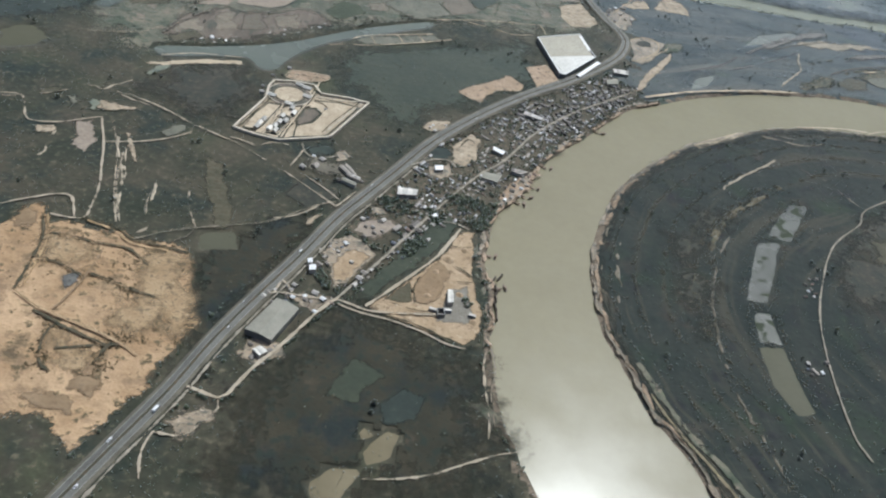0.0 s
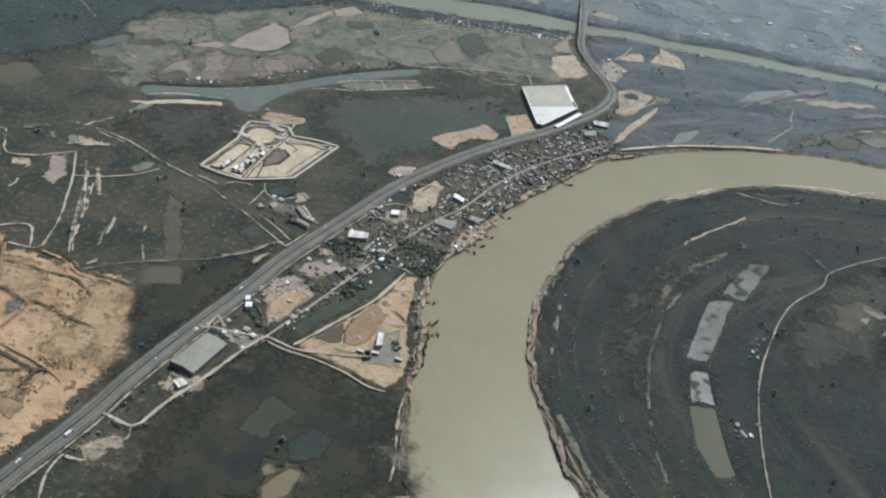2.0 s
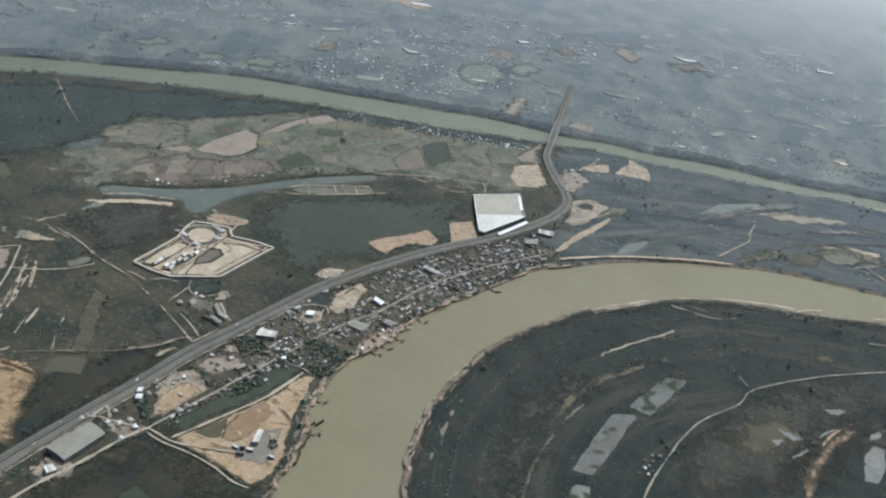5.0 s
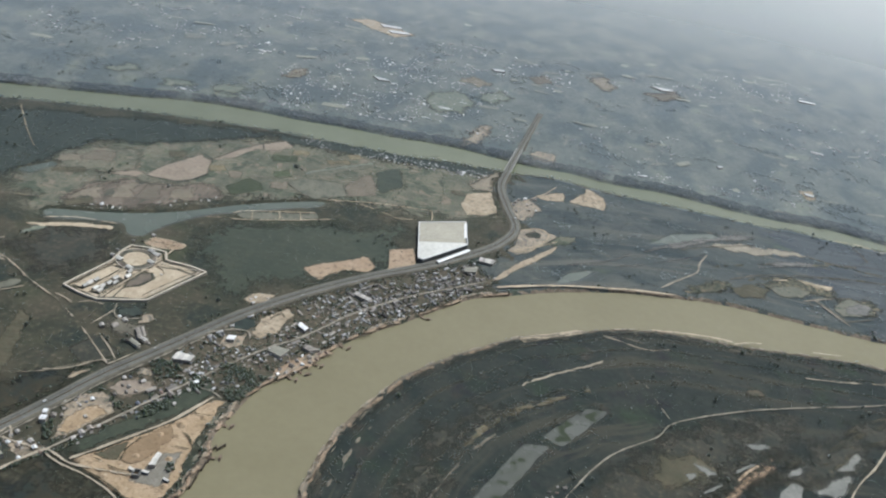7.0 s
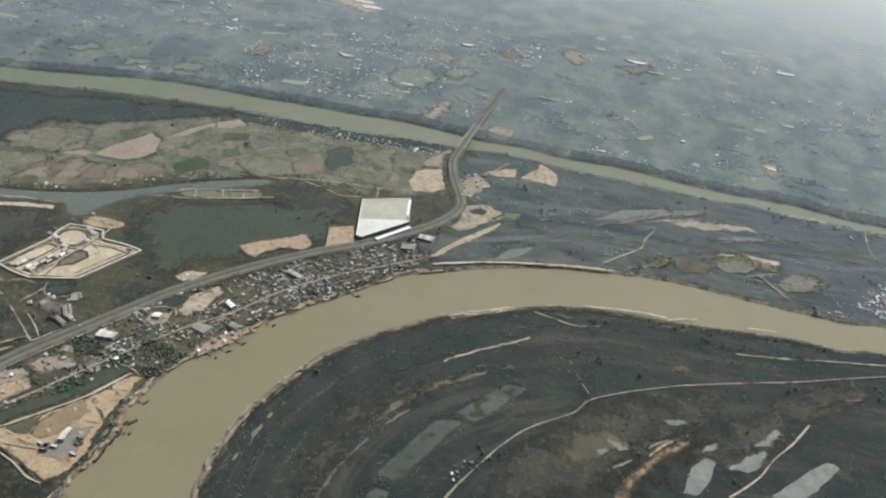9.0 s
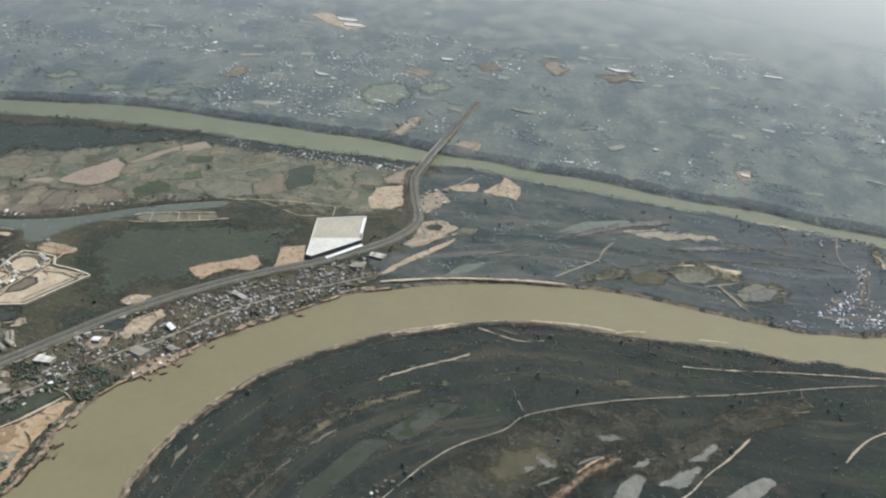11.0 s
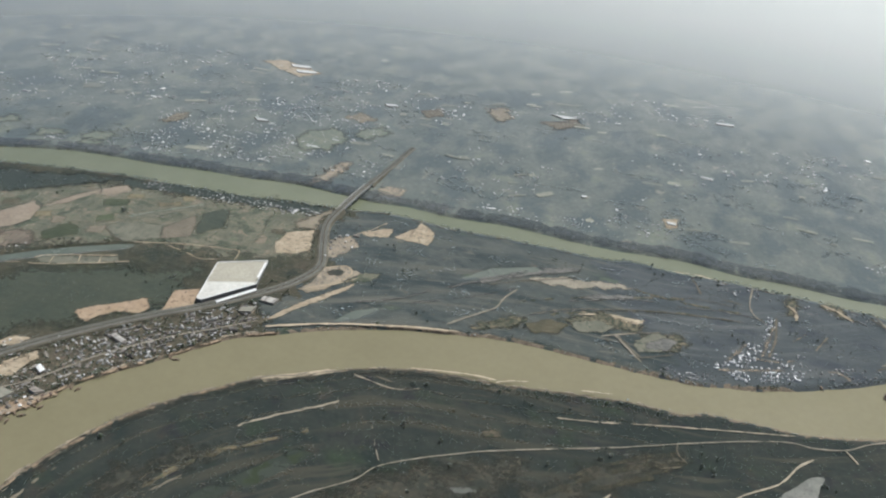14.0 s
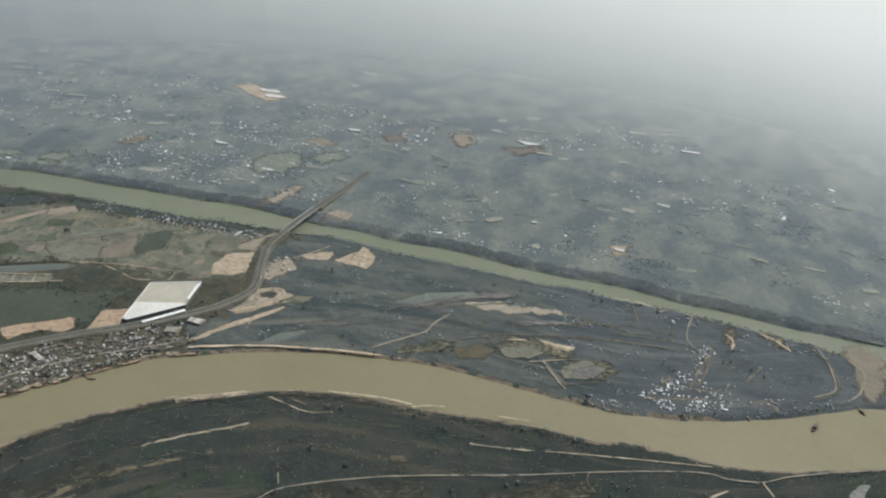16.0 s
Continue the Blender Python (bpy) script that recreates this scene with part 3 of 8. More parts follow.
gt = np.concatenate([np.stack([gi, gi + 1, gi + nx + 1], 1), np.stack([gi, gi + nx + 1, gi + nx], 1)])
ground = triangles("ground", gv, gt, M_GROUND, True)
# Slots 1, 3 and 4 carry distance haze in their ground colours.
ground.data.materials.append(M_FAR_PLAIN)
ground.data.materials.append(M_BEND)
for m in (M_MARSHLAND, M_SPIT, M_BANK):
    ground.data.materials.append(m)
middle = gv[gt].mean(1)
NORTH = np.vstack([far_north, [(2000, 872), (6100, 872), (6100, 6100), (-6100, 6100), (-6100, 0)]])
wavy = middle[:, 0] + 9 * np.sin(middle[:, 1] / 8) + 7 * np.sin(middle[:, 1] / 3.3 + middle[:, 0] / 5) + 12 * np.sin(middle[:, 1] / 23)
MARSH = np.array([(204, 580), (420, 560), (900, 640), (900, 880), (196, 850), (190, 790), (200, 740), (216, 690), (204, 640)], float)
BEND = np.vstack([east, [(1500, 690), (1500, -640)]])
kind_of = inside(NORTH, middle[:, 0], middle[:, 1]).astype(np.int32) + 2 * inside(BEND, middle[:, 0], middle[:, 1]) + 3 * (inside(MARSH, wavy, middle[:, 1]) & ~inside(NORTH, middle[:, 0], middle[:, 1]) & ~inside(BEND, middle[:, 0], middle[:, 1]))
kind_of = np.where((kind_of == 3) & (wavy + 0.5 * (middle[:, 1] - 700) > 500), 4, kind_of)
low = river_bed.ravel()[gt].mean(1)
kind_of = np.where((low < -0.2) & (kind_of != 1) & (middle[:, 1] < 690) & (np.sin(middle[:, 0] / 5.3) + np.sin(middle[:, 1] / 6.1 + 2) + np.sin((middle[:, 0] + middle[:, 1]) / 2.9) > -1.1), 5, kind_of)
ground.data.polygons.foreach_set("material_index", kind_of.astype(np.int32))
near = (GX > 120) & (GX < 800) & (GY > 150) & (GY < 880)
swale = np.zeros_like(GX)
swale[near] = distance(east, GX[near], GY[near], False)
near &= inside(MARSH, GX, GY)
swale[near] = distance(west[::3], GX[near], GY[near], False)
ground.data.attributes.new("swale", "FLOAT", "POINT").data.foreach_set("value", swale.ravel().astype(np.float32))
tagged(ground, "flat river plain of dark scrub and dry grass", "ground", kind="structure")

wv = [(-880, -650, -1.4), (1650, -650, -1.4), (1650, 900, -1.4), (-880, 900, -1.4)]
water = link("water", wv, [(0, 1, 2, 3)], M_RIVER)
tagged(water, "wide muddy olive-brown river between low banks", "water", kind="structure")
far_reach = sheet("far_water", np.vstack([far_south + (0, -2), [(815, 830)], (far_north + (0, 2))[::-1]]), -1.36, M_FAR_RIVER, 0.02)
tagged(far_reach, "straight far river with olive green water", "water", kind="structure")
ox = sheet("oxbow_water", OXBOW + 0.0, -1.1, M_OXBOW, 0.2)
tagged(ox, "still grey-green oxbow lake beside the fields", "water", kind="structure")
for line, (p, m) in zip(pond_lines, PONDS):
    c = line.mean(0)
    pond = sheet("pond", c + (line - c) * 1.01, -0.5, m, 0.2)
    tagged(pond, "shallow fish pond with greenish water and earth banks" if m in (M_POND, M_POND_PALE, M_POND_OLIVE) else "small pond of still muddy water", "pond", kind="structure")

# translucent cylinder added in place of haze, denser with height, closing the far view
m = bpy.data.materials.new("far_haze")
m.use_nodes = True
t = m.node_tree
out = t.nodes["Material Output"]
t.nodes.remove(t.nodes["Principled BSDF"])
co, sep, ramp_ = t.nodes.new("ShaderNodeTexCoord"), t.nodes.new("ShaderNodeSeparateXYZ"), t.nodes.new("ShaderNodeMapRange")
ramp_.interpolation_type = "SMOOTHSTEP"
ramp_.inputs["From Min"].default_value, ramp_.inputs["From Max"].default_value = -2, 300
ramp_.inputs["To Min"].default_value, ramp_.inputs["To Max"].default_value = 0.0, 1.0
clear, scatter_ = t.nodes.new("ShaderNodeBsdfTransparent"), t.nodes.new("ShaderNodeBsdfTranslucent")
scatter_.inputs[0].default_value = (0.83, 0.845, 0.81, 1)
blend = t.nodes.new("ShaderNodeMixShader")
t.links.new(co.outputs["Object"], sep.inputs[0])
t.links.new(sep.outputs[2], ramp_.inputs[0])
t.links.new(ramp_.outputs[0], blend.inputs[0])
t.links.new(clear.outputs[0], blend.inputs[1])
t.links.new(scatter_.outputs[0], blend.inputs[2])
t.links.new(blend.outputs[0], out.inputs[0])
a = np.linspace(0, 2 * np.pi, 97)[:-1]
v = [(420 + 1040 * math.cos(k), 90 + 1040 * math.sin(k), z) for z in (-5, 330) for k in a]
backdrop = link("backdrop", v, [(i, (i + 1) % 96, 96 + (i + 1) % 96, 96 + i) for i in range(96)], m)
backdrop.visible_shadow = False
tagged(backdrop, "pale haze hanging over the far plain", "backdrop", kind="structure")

# fields and clearings of the far plain
fv, ff = [], []
for k in range(520):
    x, y = rng.uniform(-700, 1200), 850 + 560 * rng.random() ** 1.3
    if not inside(NORTH, np.array([x]), np.array([y]))[0] or noise.noise(Vector((x / 130, y / 80, 5.0))) + 0.3 * noise.noise(Vector((x / 30, y / 20, 8.0))) < 0.12:
        continue
    w, l, a = rng.uniform(1.5, 5), rng.uniform(4, 14), 0.25 + 0.8 * noise.noise(Vector((x / 150, y / 150, 2.0)))
    ring_ = [(x + u * l * math.cos(a) - e * w * math.sin(a) + rng.normal(0, 0.6), y + u * l * math.sin(a) + e * w * math.cos(a) + rng.normal(0, 0.6), 0.1 + 0.002 * k) for u, e in ((-1, -0.7), (-0.2, -1), (0.9, -0.8), (1, 0.5), (0.3, 1), (-0.9, 0.8))]
    ff += [(len(fv), len(fv) + i, len(fv) + i + 1) for i in range(1, 5)]
    fv += ring_
M_CLEARING = material("far_clearings", (0.170, 0.172, 0.122), (0.270, 0.250, 0.180), (0.110, 0.122, 0.085), 14, 4, 0.9, 0.2, 0.4, island=0.35, sheen=0.75, fuzz=0.45)
tagged(link("far_fields", fv, ff, M_CLEARING), "pale fields and clearings scattered over the far plain", "fields", kind="stuff")

# what may not be overgrown: a map of the plain in cells of 1.7 m
CELL, MX, MY = 1.7, -420.0, 185.0
mx, my = np.meshgrid(MX + CELL * (np.arange(750) + 0.5), MY + CELL * (np.arange(520) + 0.5))
taken = np.zeros(mx.shape, np.uint8)


def claim(outline, value=1):
    outline = np.asarray(outline, float)
    lo, hi = outline.min(0), outline.max(0)
    i0, i1 = np.clip(((lo[0] - MX) / CELL, (hi[0] - MX) / CELL + 1), 0, mx.shape[1]).astype(int)
    j0, j1 = np.clip(((lo[1] - MY) / CELL, (hi[1] - MY) / CELL + 1), 0, mx.shape[0]).astype(int)
    if i1 > i0 and j1 > j0:
        box_ = (slice(j0, j1), slice(i0, i1))
        taken[box_][inside(outline, mx[box_], my[box_])] = value


def claim_line(line, width):
    line = np.asarray(line, float)[:, :2]
    for a, b in zip(line, line[1:]):
        d = b - a
        s = np.array((-d[1], d[0])) / (np.hypot(*d) + 1e-9) * width / 2
        claim([a + s, b + s, b - s, a - s])


def is_free(x, y, values=(0,)):
    i, j = int((x - MX) / CELL), int((y - MY) / CELL)
    return not (0 <= i < mx.shape[1] and 0 <= j < mx.shape[0]) or taken[j, i] in values


claim(RIVER)
claim(OXBOW)
for line in pond_lines:
    claim(line)


LAYERS, EDGES = [], []


FRAYED = {}


def frayed(mat, soft=False):
    """The same surface, broken up towards its edge, where grass and soil mix; reads the distance from the edge."""
    key = mat.name + str(soft)
    if key in FRAYED:
        return FRAYED[key]
    m = mat.copy()
    m.name = mat.name + ("_fading_out" if soft else "_thinning_out")
    t = m.node_tree
    at, co, n = t.nodes.new("ShaderNodeAttribute"), t.nodes.new("ShaderNodeTexCoord"), t.nodes.new("ShaderNodeTexNoise")
    at.attribute_name = "edge"
    n.inputs["Scale"].default_value, n.inputs["Detail"].default_value, n.inputs["Roughness"].default_value = 0.22, 6, 0.68
    spread_, total, cover = t.nodes.new("ShaderNodeMapRange"), t.nodes.new("ShaderNodeMath"), t.nodes.new("ShaderNodeMapRange")
    spread_.inputs["From Min"].default_value, spread_.inputs["From Max"].default_value = 0.3, 0.7
    spread_.inputs["To Min"].default_value, spread_.inputs["To Max"].default_value = -0.75, 0.75
    cover.inputs["From Min"].default_value, cover.inputs["From Max"].default_value = (-0.55, 0.75) if soft else (-0.15, 0.4)
    t.links.new(co.outputs["Object"], n.inputs["Vector"])
    t.links.new(n.outputs[0], spread_.inputs[0])
    t.links.new(at.outputs["Fac"], total.inputs[0])
    t.links.new(spread_.outputs[0], total.inputs[1])
    t.links.new(total.outputs[0], cover.inputs[0])
    t.links.new(cover.outputs[0], t.nodes["Principled BSDF"].inputs["Alpha"])
    FRAYED[key] = m
    return m


def edge_values(ob, values):
    ob.data.attributes.new("edge", "FLOAT", "POINT").data.foreach_set("value", np.asarray(values, np.float32))


def frayed_sheet(name, outline, z, mat, fray):
    """A patch of land that thins out over its last metres."""
    lo, hi = outline.min(0) - fray, outline.max(0) + fray
    cell = float(np.clip(math.sqrt((hi - lo).prod()) / 45, 0.8, 4.0))
    x, y = np.meshgrid(np.arange(lo[0], hi[0] + cell, cell), np.arange(lo[1], hi[1] + cell, cell))
    d = distance(outline, x, y)
    d = np.where(inside(outline, x, y), d, -d) / fray
    for water_line in pond_lines + [OXBOW]:
        low, high = water_line.min(0) - 3, water_line.max(0) + 3
        if (low < hi).all() and (high > lo).all():
            w = distance(water_line, x, y)
            d = np.minimum(d, np.where(inside(water_line, x, y), -w - 1.2, w - 1.0))
    keep = d > -1.1 - 1.5 * cell / fray
    number = np.full(x.shape, -1)
    number[keep] = np.arange(keep.sum())
    q = np.stack([number[:-1, :-1], number[:-1, 1:], number[1:, 1:], number[1:, :-1]], -1).reshape(-1, 4)
    q = q[(q >= 0).all(1)]
    v = np.column_stack([x[keep], y[keep], np.full(keep.sum(), z)])
    ob = triangles(name, v, np.vstack([q[:, :3], q[:, [0, 2, 3]]]), frayed(mat, fray > 4.0))
    edge_values(ob, d[keep])
    return ob


def patch(name, points, mat, label, z=0.25, rough=2.0, value=1, hedge=True):
    line = ragged(points, 2.8, rough * 0.56)
    LAYERS.append(name)
    if hedge:
        EDGES.append(line)
    if rough < 1.2:
        ob = sheet(name, line, 0.05 + 0.0045 * len(LAYERS), mat)
    else:
        ob = frayed_sheet(name, line, 0.05 + 0.0045 * len(LAYERS), mat, 0.9 + 0.55 * rough)
    claim(line, value)
    return tagged(ob, label, "ground", kind="structure")


patch("field", [(-159.5, 528.0), (-213.1, 597.0), (-159.1, 688.9), (-36.4, 757.2), (78.0, 768.4), (157.8, 796.9), (187.9, 704.4), (131.7, 674.2), (41.7, 659.1), (-50.5, 600.8), (-101.6, 559.3)], M_BROWN, "broad stretch of brown dry grass and old fields", 0.05, 20, 0, False)
patch("field", [(23.4, 383.4), (7.2, 386.9), (23.8, 433.6), (69.8, 504.1), (116.5, 558.7), (184.9, 618.7), (209.7, 600.5), (178.7, 559.9), (136.6, 504.2), (110.2, 465.5), (89.8, 423.0), (78.7, 397.9), (58.7, 395.3), (39.7, 374.9)], M_DUST, "trodden grey-brown earth between village houses", 0.05, 7, 0, False)
patch("wood_floor", [(-330.0, 640.0), (-271.8, 682.0), (-149.5, 731.0), (-36.0, 764.0), (-60.0, 742.0), (-105.1, 699.9), (-173.2, 660.4), (-190.0, 622.0), (-189.0, 600.0), (-210.1, 568.6), (-246.2, 535.5), (-300.0, 560.0)], M_WOOD_FLOOR, "dark low wood along the far river", 0.05, 9, 0, False)
patch("wood_floor", [(-40.0, 762.0), (22.0, 776.0), (80.0, 784.0), (134.0, 795.0), (176.0, 803.0), (178.0, 790.0), (140.0, 776.0), (80.0, 768.0), (20.0, 758.0), (-40.0, 748.0)], M_WOOD_FLOOR, "dark strip of trees and houses along the far river", 0.05, 5, 0, False)
SANDY, EARTHY = "bare sandy building land with wheel tracks", "cleared reddish earth lot beside the road"
patch("meadow", [(-29.3, 555.8), (-19.5, 580.9), (55.9, 622.8), (122.5, 647.9), (126.3, 584.1), (96.5, 561.5), (64.8, 537.5), (37.4, 504.6), (14.6, 485.3), (-5.8, 520.8)], M_MEADOW, "smooth dull green meadow between lake and highway", 0.05, 18, 0, False)
patch("sandy_ground", [(-166.5, 333.6), (-162.4, 351.1), (-151.8, 356.4), (-145.9, 343.7), (-129.3, 343.4), (-106.2, 340.2), (-77.7, 338.3), (-70.8, 326.7), (-65.8, 299.1), (-62.0, 288.5), (-67.0, 262.5), (-72.9, 248.3), (-83.2, 228.1), (-91.1, 208.6), (-106.2, 224.1), (-123.0, 222.6), (-134.9, 220.5), (-177.5, 321.9)], M_SAND_ROUGH, "wide bare sand lot overgrown with scattered scrub", 0.2, 5, 2)
OUTER = [(-77.3, 454.1), (-70.2, 476.0), (-64.5, 494.1), (-64.9, 509.9), (-62.7, 518.2), (-48.1, 521.3), (-36.4, 521.1), (-30.7, 511.4), (-13.5, 512.1), (1.4, 510.2), (-9.4, 484.9), (-19.2, 461.4), (-30.1, 456.3), (-39.9, 452.2), (-49.0, 448.3), (-64.1, 450.2)]
patch("sandy_ground", OUTER, M_PALE, "pale gravel ground of a walled compound", 0.3, 0.4)
patch("sandy_ground", [(15.6, 315.5), (26.6, 328.0), (39.1, 345.0), (52.4, 363.1), (64.3, 388.5), (70.6, 389.0), (70.7, 373.5), (70.3, 349.3), (72.0, 336.4), (74.6, 322.2), (72.5, 307.2), (66.5, 299.0), (57.2, 301.0), (46.7, 304.2), (29.5, 311.0)], M_SITE, SANDY, 0.3, 1.5)
patch("concrete_apron", [(54.2, 324.0), (56.3, 336.4), (67.2, 342.5), (69.7, 322.6), (68.3, 315.6), (55.9, 312.9), (51.0, 313.6)], M_APRON, "worn grey gravel apron on the building land", 0.5, 1.3)
patch("grass_patch", [(24.3, 323.9), (31.6, 333.8), (37.1, 340.4), (38.1, 324.7), (34.2, 321.5), (27.5, 322.6)], M_OLIVE, "patch of dull green grass on the building land", 0.5, 1.3)
patch("earth_lot", [(62.6, 550.1), (77.1, 565.4), (101.6, 587.8), (113.0, 577.0), (109.3, 568.1), (91.0, 560.7), (83.4, 550.9), (78.9, 540.0), (71.3, 542.3)], M_RED_SAND, EARTHY, 0.3, 2.0)
patch("earth_lot", [(116.0, 606.5), (132.9, 617.6), (141.7, 591.9), (122.9, 575.8)], M_RED_SAND, EARTHY, 0.3, 0.8)
patch("earth_lot", [(153.8, 736.1), (175.6, 753.3), (188.3, 715.4), (177.3, 703.7), (160.8, 697.2), (154.3, 714.5)], M_LOT, SANDY, 0.3, 1.6)
patch("earth_lot", [(155.4, 744.5), (155.5, 765.1), (173.8, 798.5), (176.0, 770.2), (176.3, 754.9)], M_FIELD_PALE, "brownish cleared ground beside the bend of the road", 0.3, 6)
patch("earth_lot", [(196.2, 741.0), (210.1, 757.4), (225.6, 743.9), (218.9, 728.5), (215.8, 713.0), (206.1, 710.2)], M_YARD, "patchy cleared ground with huts by the bend of the road", 0.3, 5, 2)
patch("earth_lot", [(216.2, 768.3), (243.2, 791.0), (245.1, 770.4), (225.4, 764.6)], M_LOT, SANDY, 0.3, 2.5)
patch("earth_lot", [(250.2, 773.3), (259.7, 795.1), (264.4, 813.5), (283.0, 800.2), (283.8, 773.1), (266.1, 772.1)], M_LOT, SANDY, 0.3, 3.0)
patch("earth_lot", [(211.3, 695.0), (228.8, 706.5), (247.2, 698.7), (235.7, 678.0), (228.8, 662.2), (216.5, 649.9), (207.2, 653.1), (212.6, 673.3)], M_YARD, "wide trodden earth lot inside the bend of the road", 0.3, 2.0, 2)
patch("field", [(216.7, 689.2), (225.3, 698.1), (232.2, 695.2), (231.5, 688.4), (221.0, 684.0)], M_OLD_BANK, "dark grassy hollow in an earth lot", 0.3, 1.5, 1, False)
patch("earth_lot", [(235.7, 678.0), (248.2, 701.4), (263.0, 706.9), (262.9, 698.3), (249.1, 682.8)], M_BROWN, "faded brown ground beside an earth lot", 0.3, 4)
patch("earth_lot", [(247.2, 681.9), (246.2, 671.1), (224.4, 632.7), (207.3, 603.2), (202.0, 600.6), (218.8, 637.7)], M_LOT, "long strip of bare earth beside the bend of the road", 0.3, 1.4)
patch("earth_lot", [(43.6, 448.9), (57.1, 455.6), (59.4, 443.8), (52.1, 437.9), (44.0, 439.2)], M_YARD, "trodden yard round a white house", 0.3, 1.5)
patch("earth_lot", [(60.4, 481.0), (70.9, 494.9), (77.4, 490.0), (74.6, 465.5), (66.1, 454.6), (58.1, 457.9)], M_LOT, SANDY, 0.3, 1.6)
patch("field", [(43.1, 464.1), (47.5, 472.2), (54.9, 473.2), (58.7, 467.1), (55.2, 459.5), (46.9, 457.6)], M_WOOD_FLOOR, "round dark weedy pond beside a sandy lot", 0.3, 1.2)
patch("field", [(63.2, 262.9), (76.4, 264.4), (81.6, 257.0), (78.3, 250.0)], M_BROWN, "patch of bare brown earth near the river bank", 0.3, 4)
patch("earth_lot", [(-1.9, 326.6), (-6.0, 339.1), (-9.5, 352.1), (-8.0, 362.0), (2.2, 369.7), (13.9, 363.1), (17.5, 356.3), (11.6, 344.0), (4.4, 331.5)], M_YARD, "dusty yard beside the highway", 0.3)
patch("earth_lot", [(-2.4, 331.0), (-4.0, 340.1), (-1.5, 350.1), (6.0, 358.0), (13.9, 355.1), (9.6, 343.0), (3.4, 332.5)], M_SITE, "tan trodden part of a dusty yard", 0.3, 2.4)
patch("earth_lot", [(3.8, 387.3), (24.5, 390.8), (32.2, 386.2), (16.5, 366.4), (-0.3, 373.1)], M_DUST, "dark rim of a walled roadside yard", 0.3, 2.0)
patch("earth_lot", [(6.8, 385.0), (23.5, 388.0), (28.2, 384.2), (16.0, 370.0), (4.3, 374.1)], M_MUD, "brown yard of a roadside works", 0.3, 1.6)
patch("earth_lot", [(12.1, 397.9), (20.1, 399.8), (22.5, 394.0), (12.0, 391.4)], M_YARD, "round trodden clearing beside a yard", 0.3, 1.6)
patch("field", [(4.4, 318.1), (14.6, 333.1), (23.9, 349.6), (37.7, 378.1), (54.3, 403.3), (64.1, 394.1), (52.0, 369.9), (36.2, 347.2), (23.5, 331.9), (13.2, 318.2)], M_MEADOW, "dark grass strip between lane and building land", 0.1, 3.0, 0, False)
patch("earth_lot", [(87.9, 419.7), (92.4, 441.5), (102.2, 456.7), (113.6, 461.4), (108.7, 443.1), (100.8, 431.9)], M_RED_SAND, "trampled reddish river bank with landings", 0.3, 4, 2)
patch("earth_lot", [(-24.3, 314.3), (-9.7, 319.7), (1.8, 318.1), (-8.8, 301.7), (-13.8, 308.5)], M_YARD, "dusty forecourt of roadside shops", 0.3, 2, 2)
patch("river_beach", [(233.8, 534.3), (276.0, 563.4), (280.8, 561.1), (239.2, 530.1)], M_PALE, "narrow pale sand beach along the river", 0.12, 1)
for pts, m in (([(-182.4, 614.5), (-175.4, 648.1), (-141.2, 660.7), (-126.6, 653.7), (-120.0, 627.5), (-136.3, 610.9), (-176.9, 599.4)], M_BROWN), ([(-146.3, 556.1), (-142.0, 588.0), (-119.0, 609.1), (-80.0, 619.6), (-52.5, 637.4), (-37.9, 620.3), (-84.1, 573.3), (-131.3, 552.8)], M_STREAKED)):
    patch("field", pts, m, "brown dry field with worn rows", 0.2, 7, 0, False)
for pts, m in (([(-109.5, 623.9), (-102.8, 648.6), (-86.2, 682.9), (-72.8, 675.0), (-65.8, 651.4), (-73.0, 635.2), (-83.6, 625.7), (-96.3, 624.3)], M_MUD), ([(-74.3, 676.8), (-63.5, 704.5), (-49.9, 729.3), (-31.2, 752.2), (-18.9, 742.3), (-33.2, 725.3), (-48.4, 720.4), (-58.1, 694.2)], M_MUD), ([(-136.3, 610.9), (-120.0, 627.5), (-111.0, 626.0), (-114.0, 617.0)], M_MUD)):
    patch("field", pts, m, "drained pinkish mud pan between fields", 0.25, 1.3)
for pts in ([(-143.0, 560.0), (-140.0, 580.0), (-128.0, 592.0), (-122.0, 572.0)], [(-116.0, 574.0), (-118.0, 600.0), (-107.0, 607.0), (-101.0, 585.0)], [(-96.0, 582.0), (-99.0, 608.0), (-87.0, 613.0), (-80.0, 590.0)], [(-74.0, 592.0), (-77.0, 615.0), (-62.0, 624.0), (-57.0, 607.0)], [(-172.0, 622.0), (-168.0, 641.0), (-150.0, 650.0), (-146.0, 630.0)]):
    patch("field", pts, M_FIELD_PALE, "dry stubble field parted by low dikes", 0.25, 4.5, 1, False)
for pts, m in (([(-1.7, 670.9), (12.2, 688.6), (45.5, 695.1), (56.5, 674.8), (30.2, 654.5)], M_PADDY), ([(48.2, 695.4), (63.2, 732.0), (80.6, 688.2), (57.8, 674.4)], M_FIELD_PALE), ([(8.6, 696.7), (26.8, 720.1), (60.8, 750.7), (61.9, 743.2), (35.3, 713.3), (14.0, 690.9)], M_PADDY), ([(86.9, 752.3), (123.8, 771.0), (137.9, 705.5), (116.4, 688.0), (93.8, 690.7), (99.7, 718.2)], M_BROWN), ([(-87.7, 420.9), (-75.4, 415.8), (-58.4, 362.0), (-66.3, 357.5), (-76.1, 382.5)], M_OLIVE), ([(-163.1, 433.3), (-154.9, 437.4), (-147.5, 417.0), (-148.8, 403.7), (-157.8, 410.7)], M_MUD)):
    patch("field", pts, m, "dry field with faded grass", 0.25, 2.5)
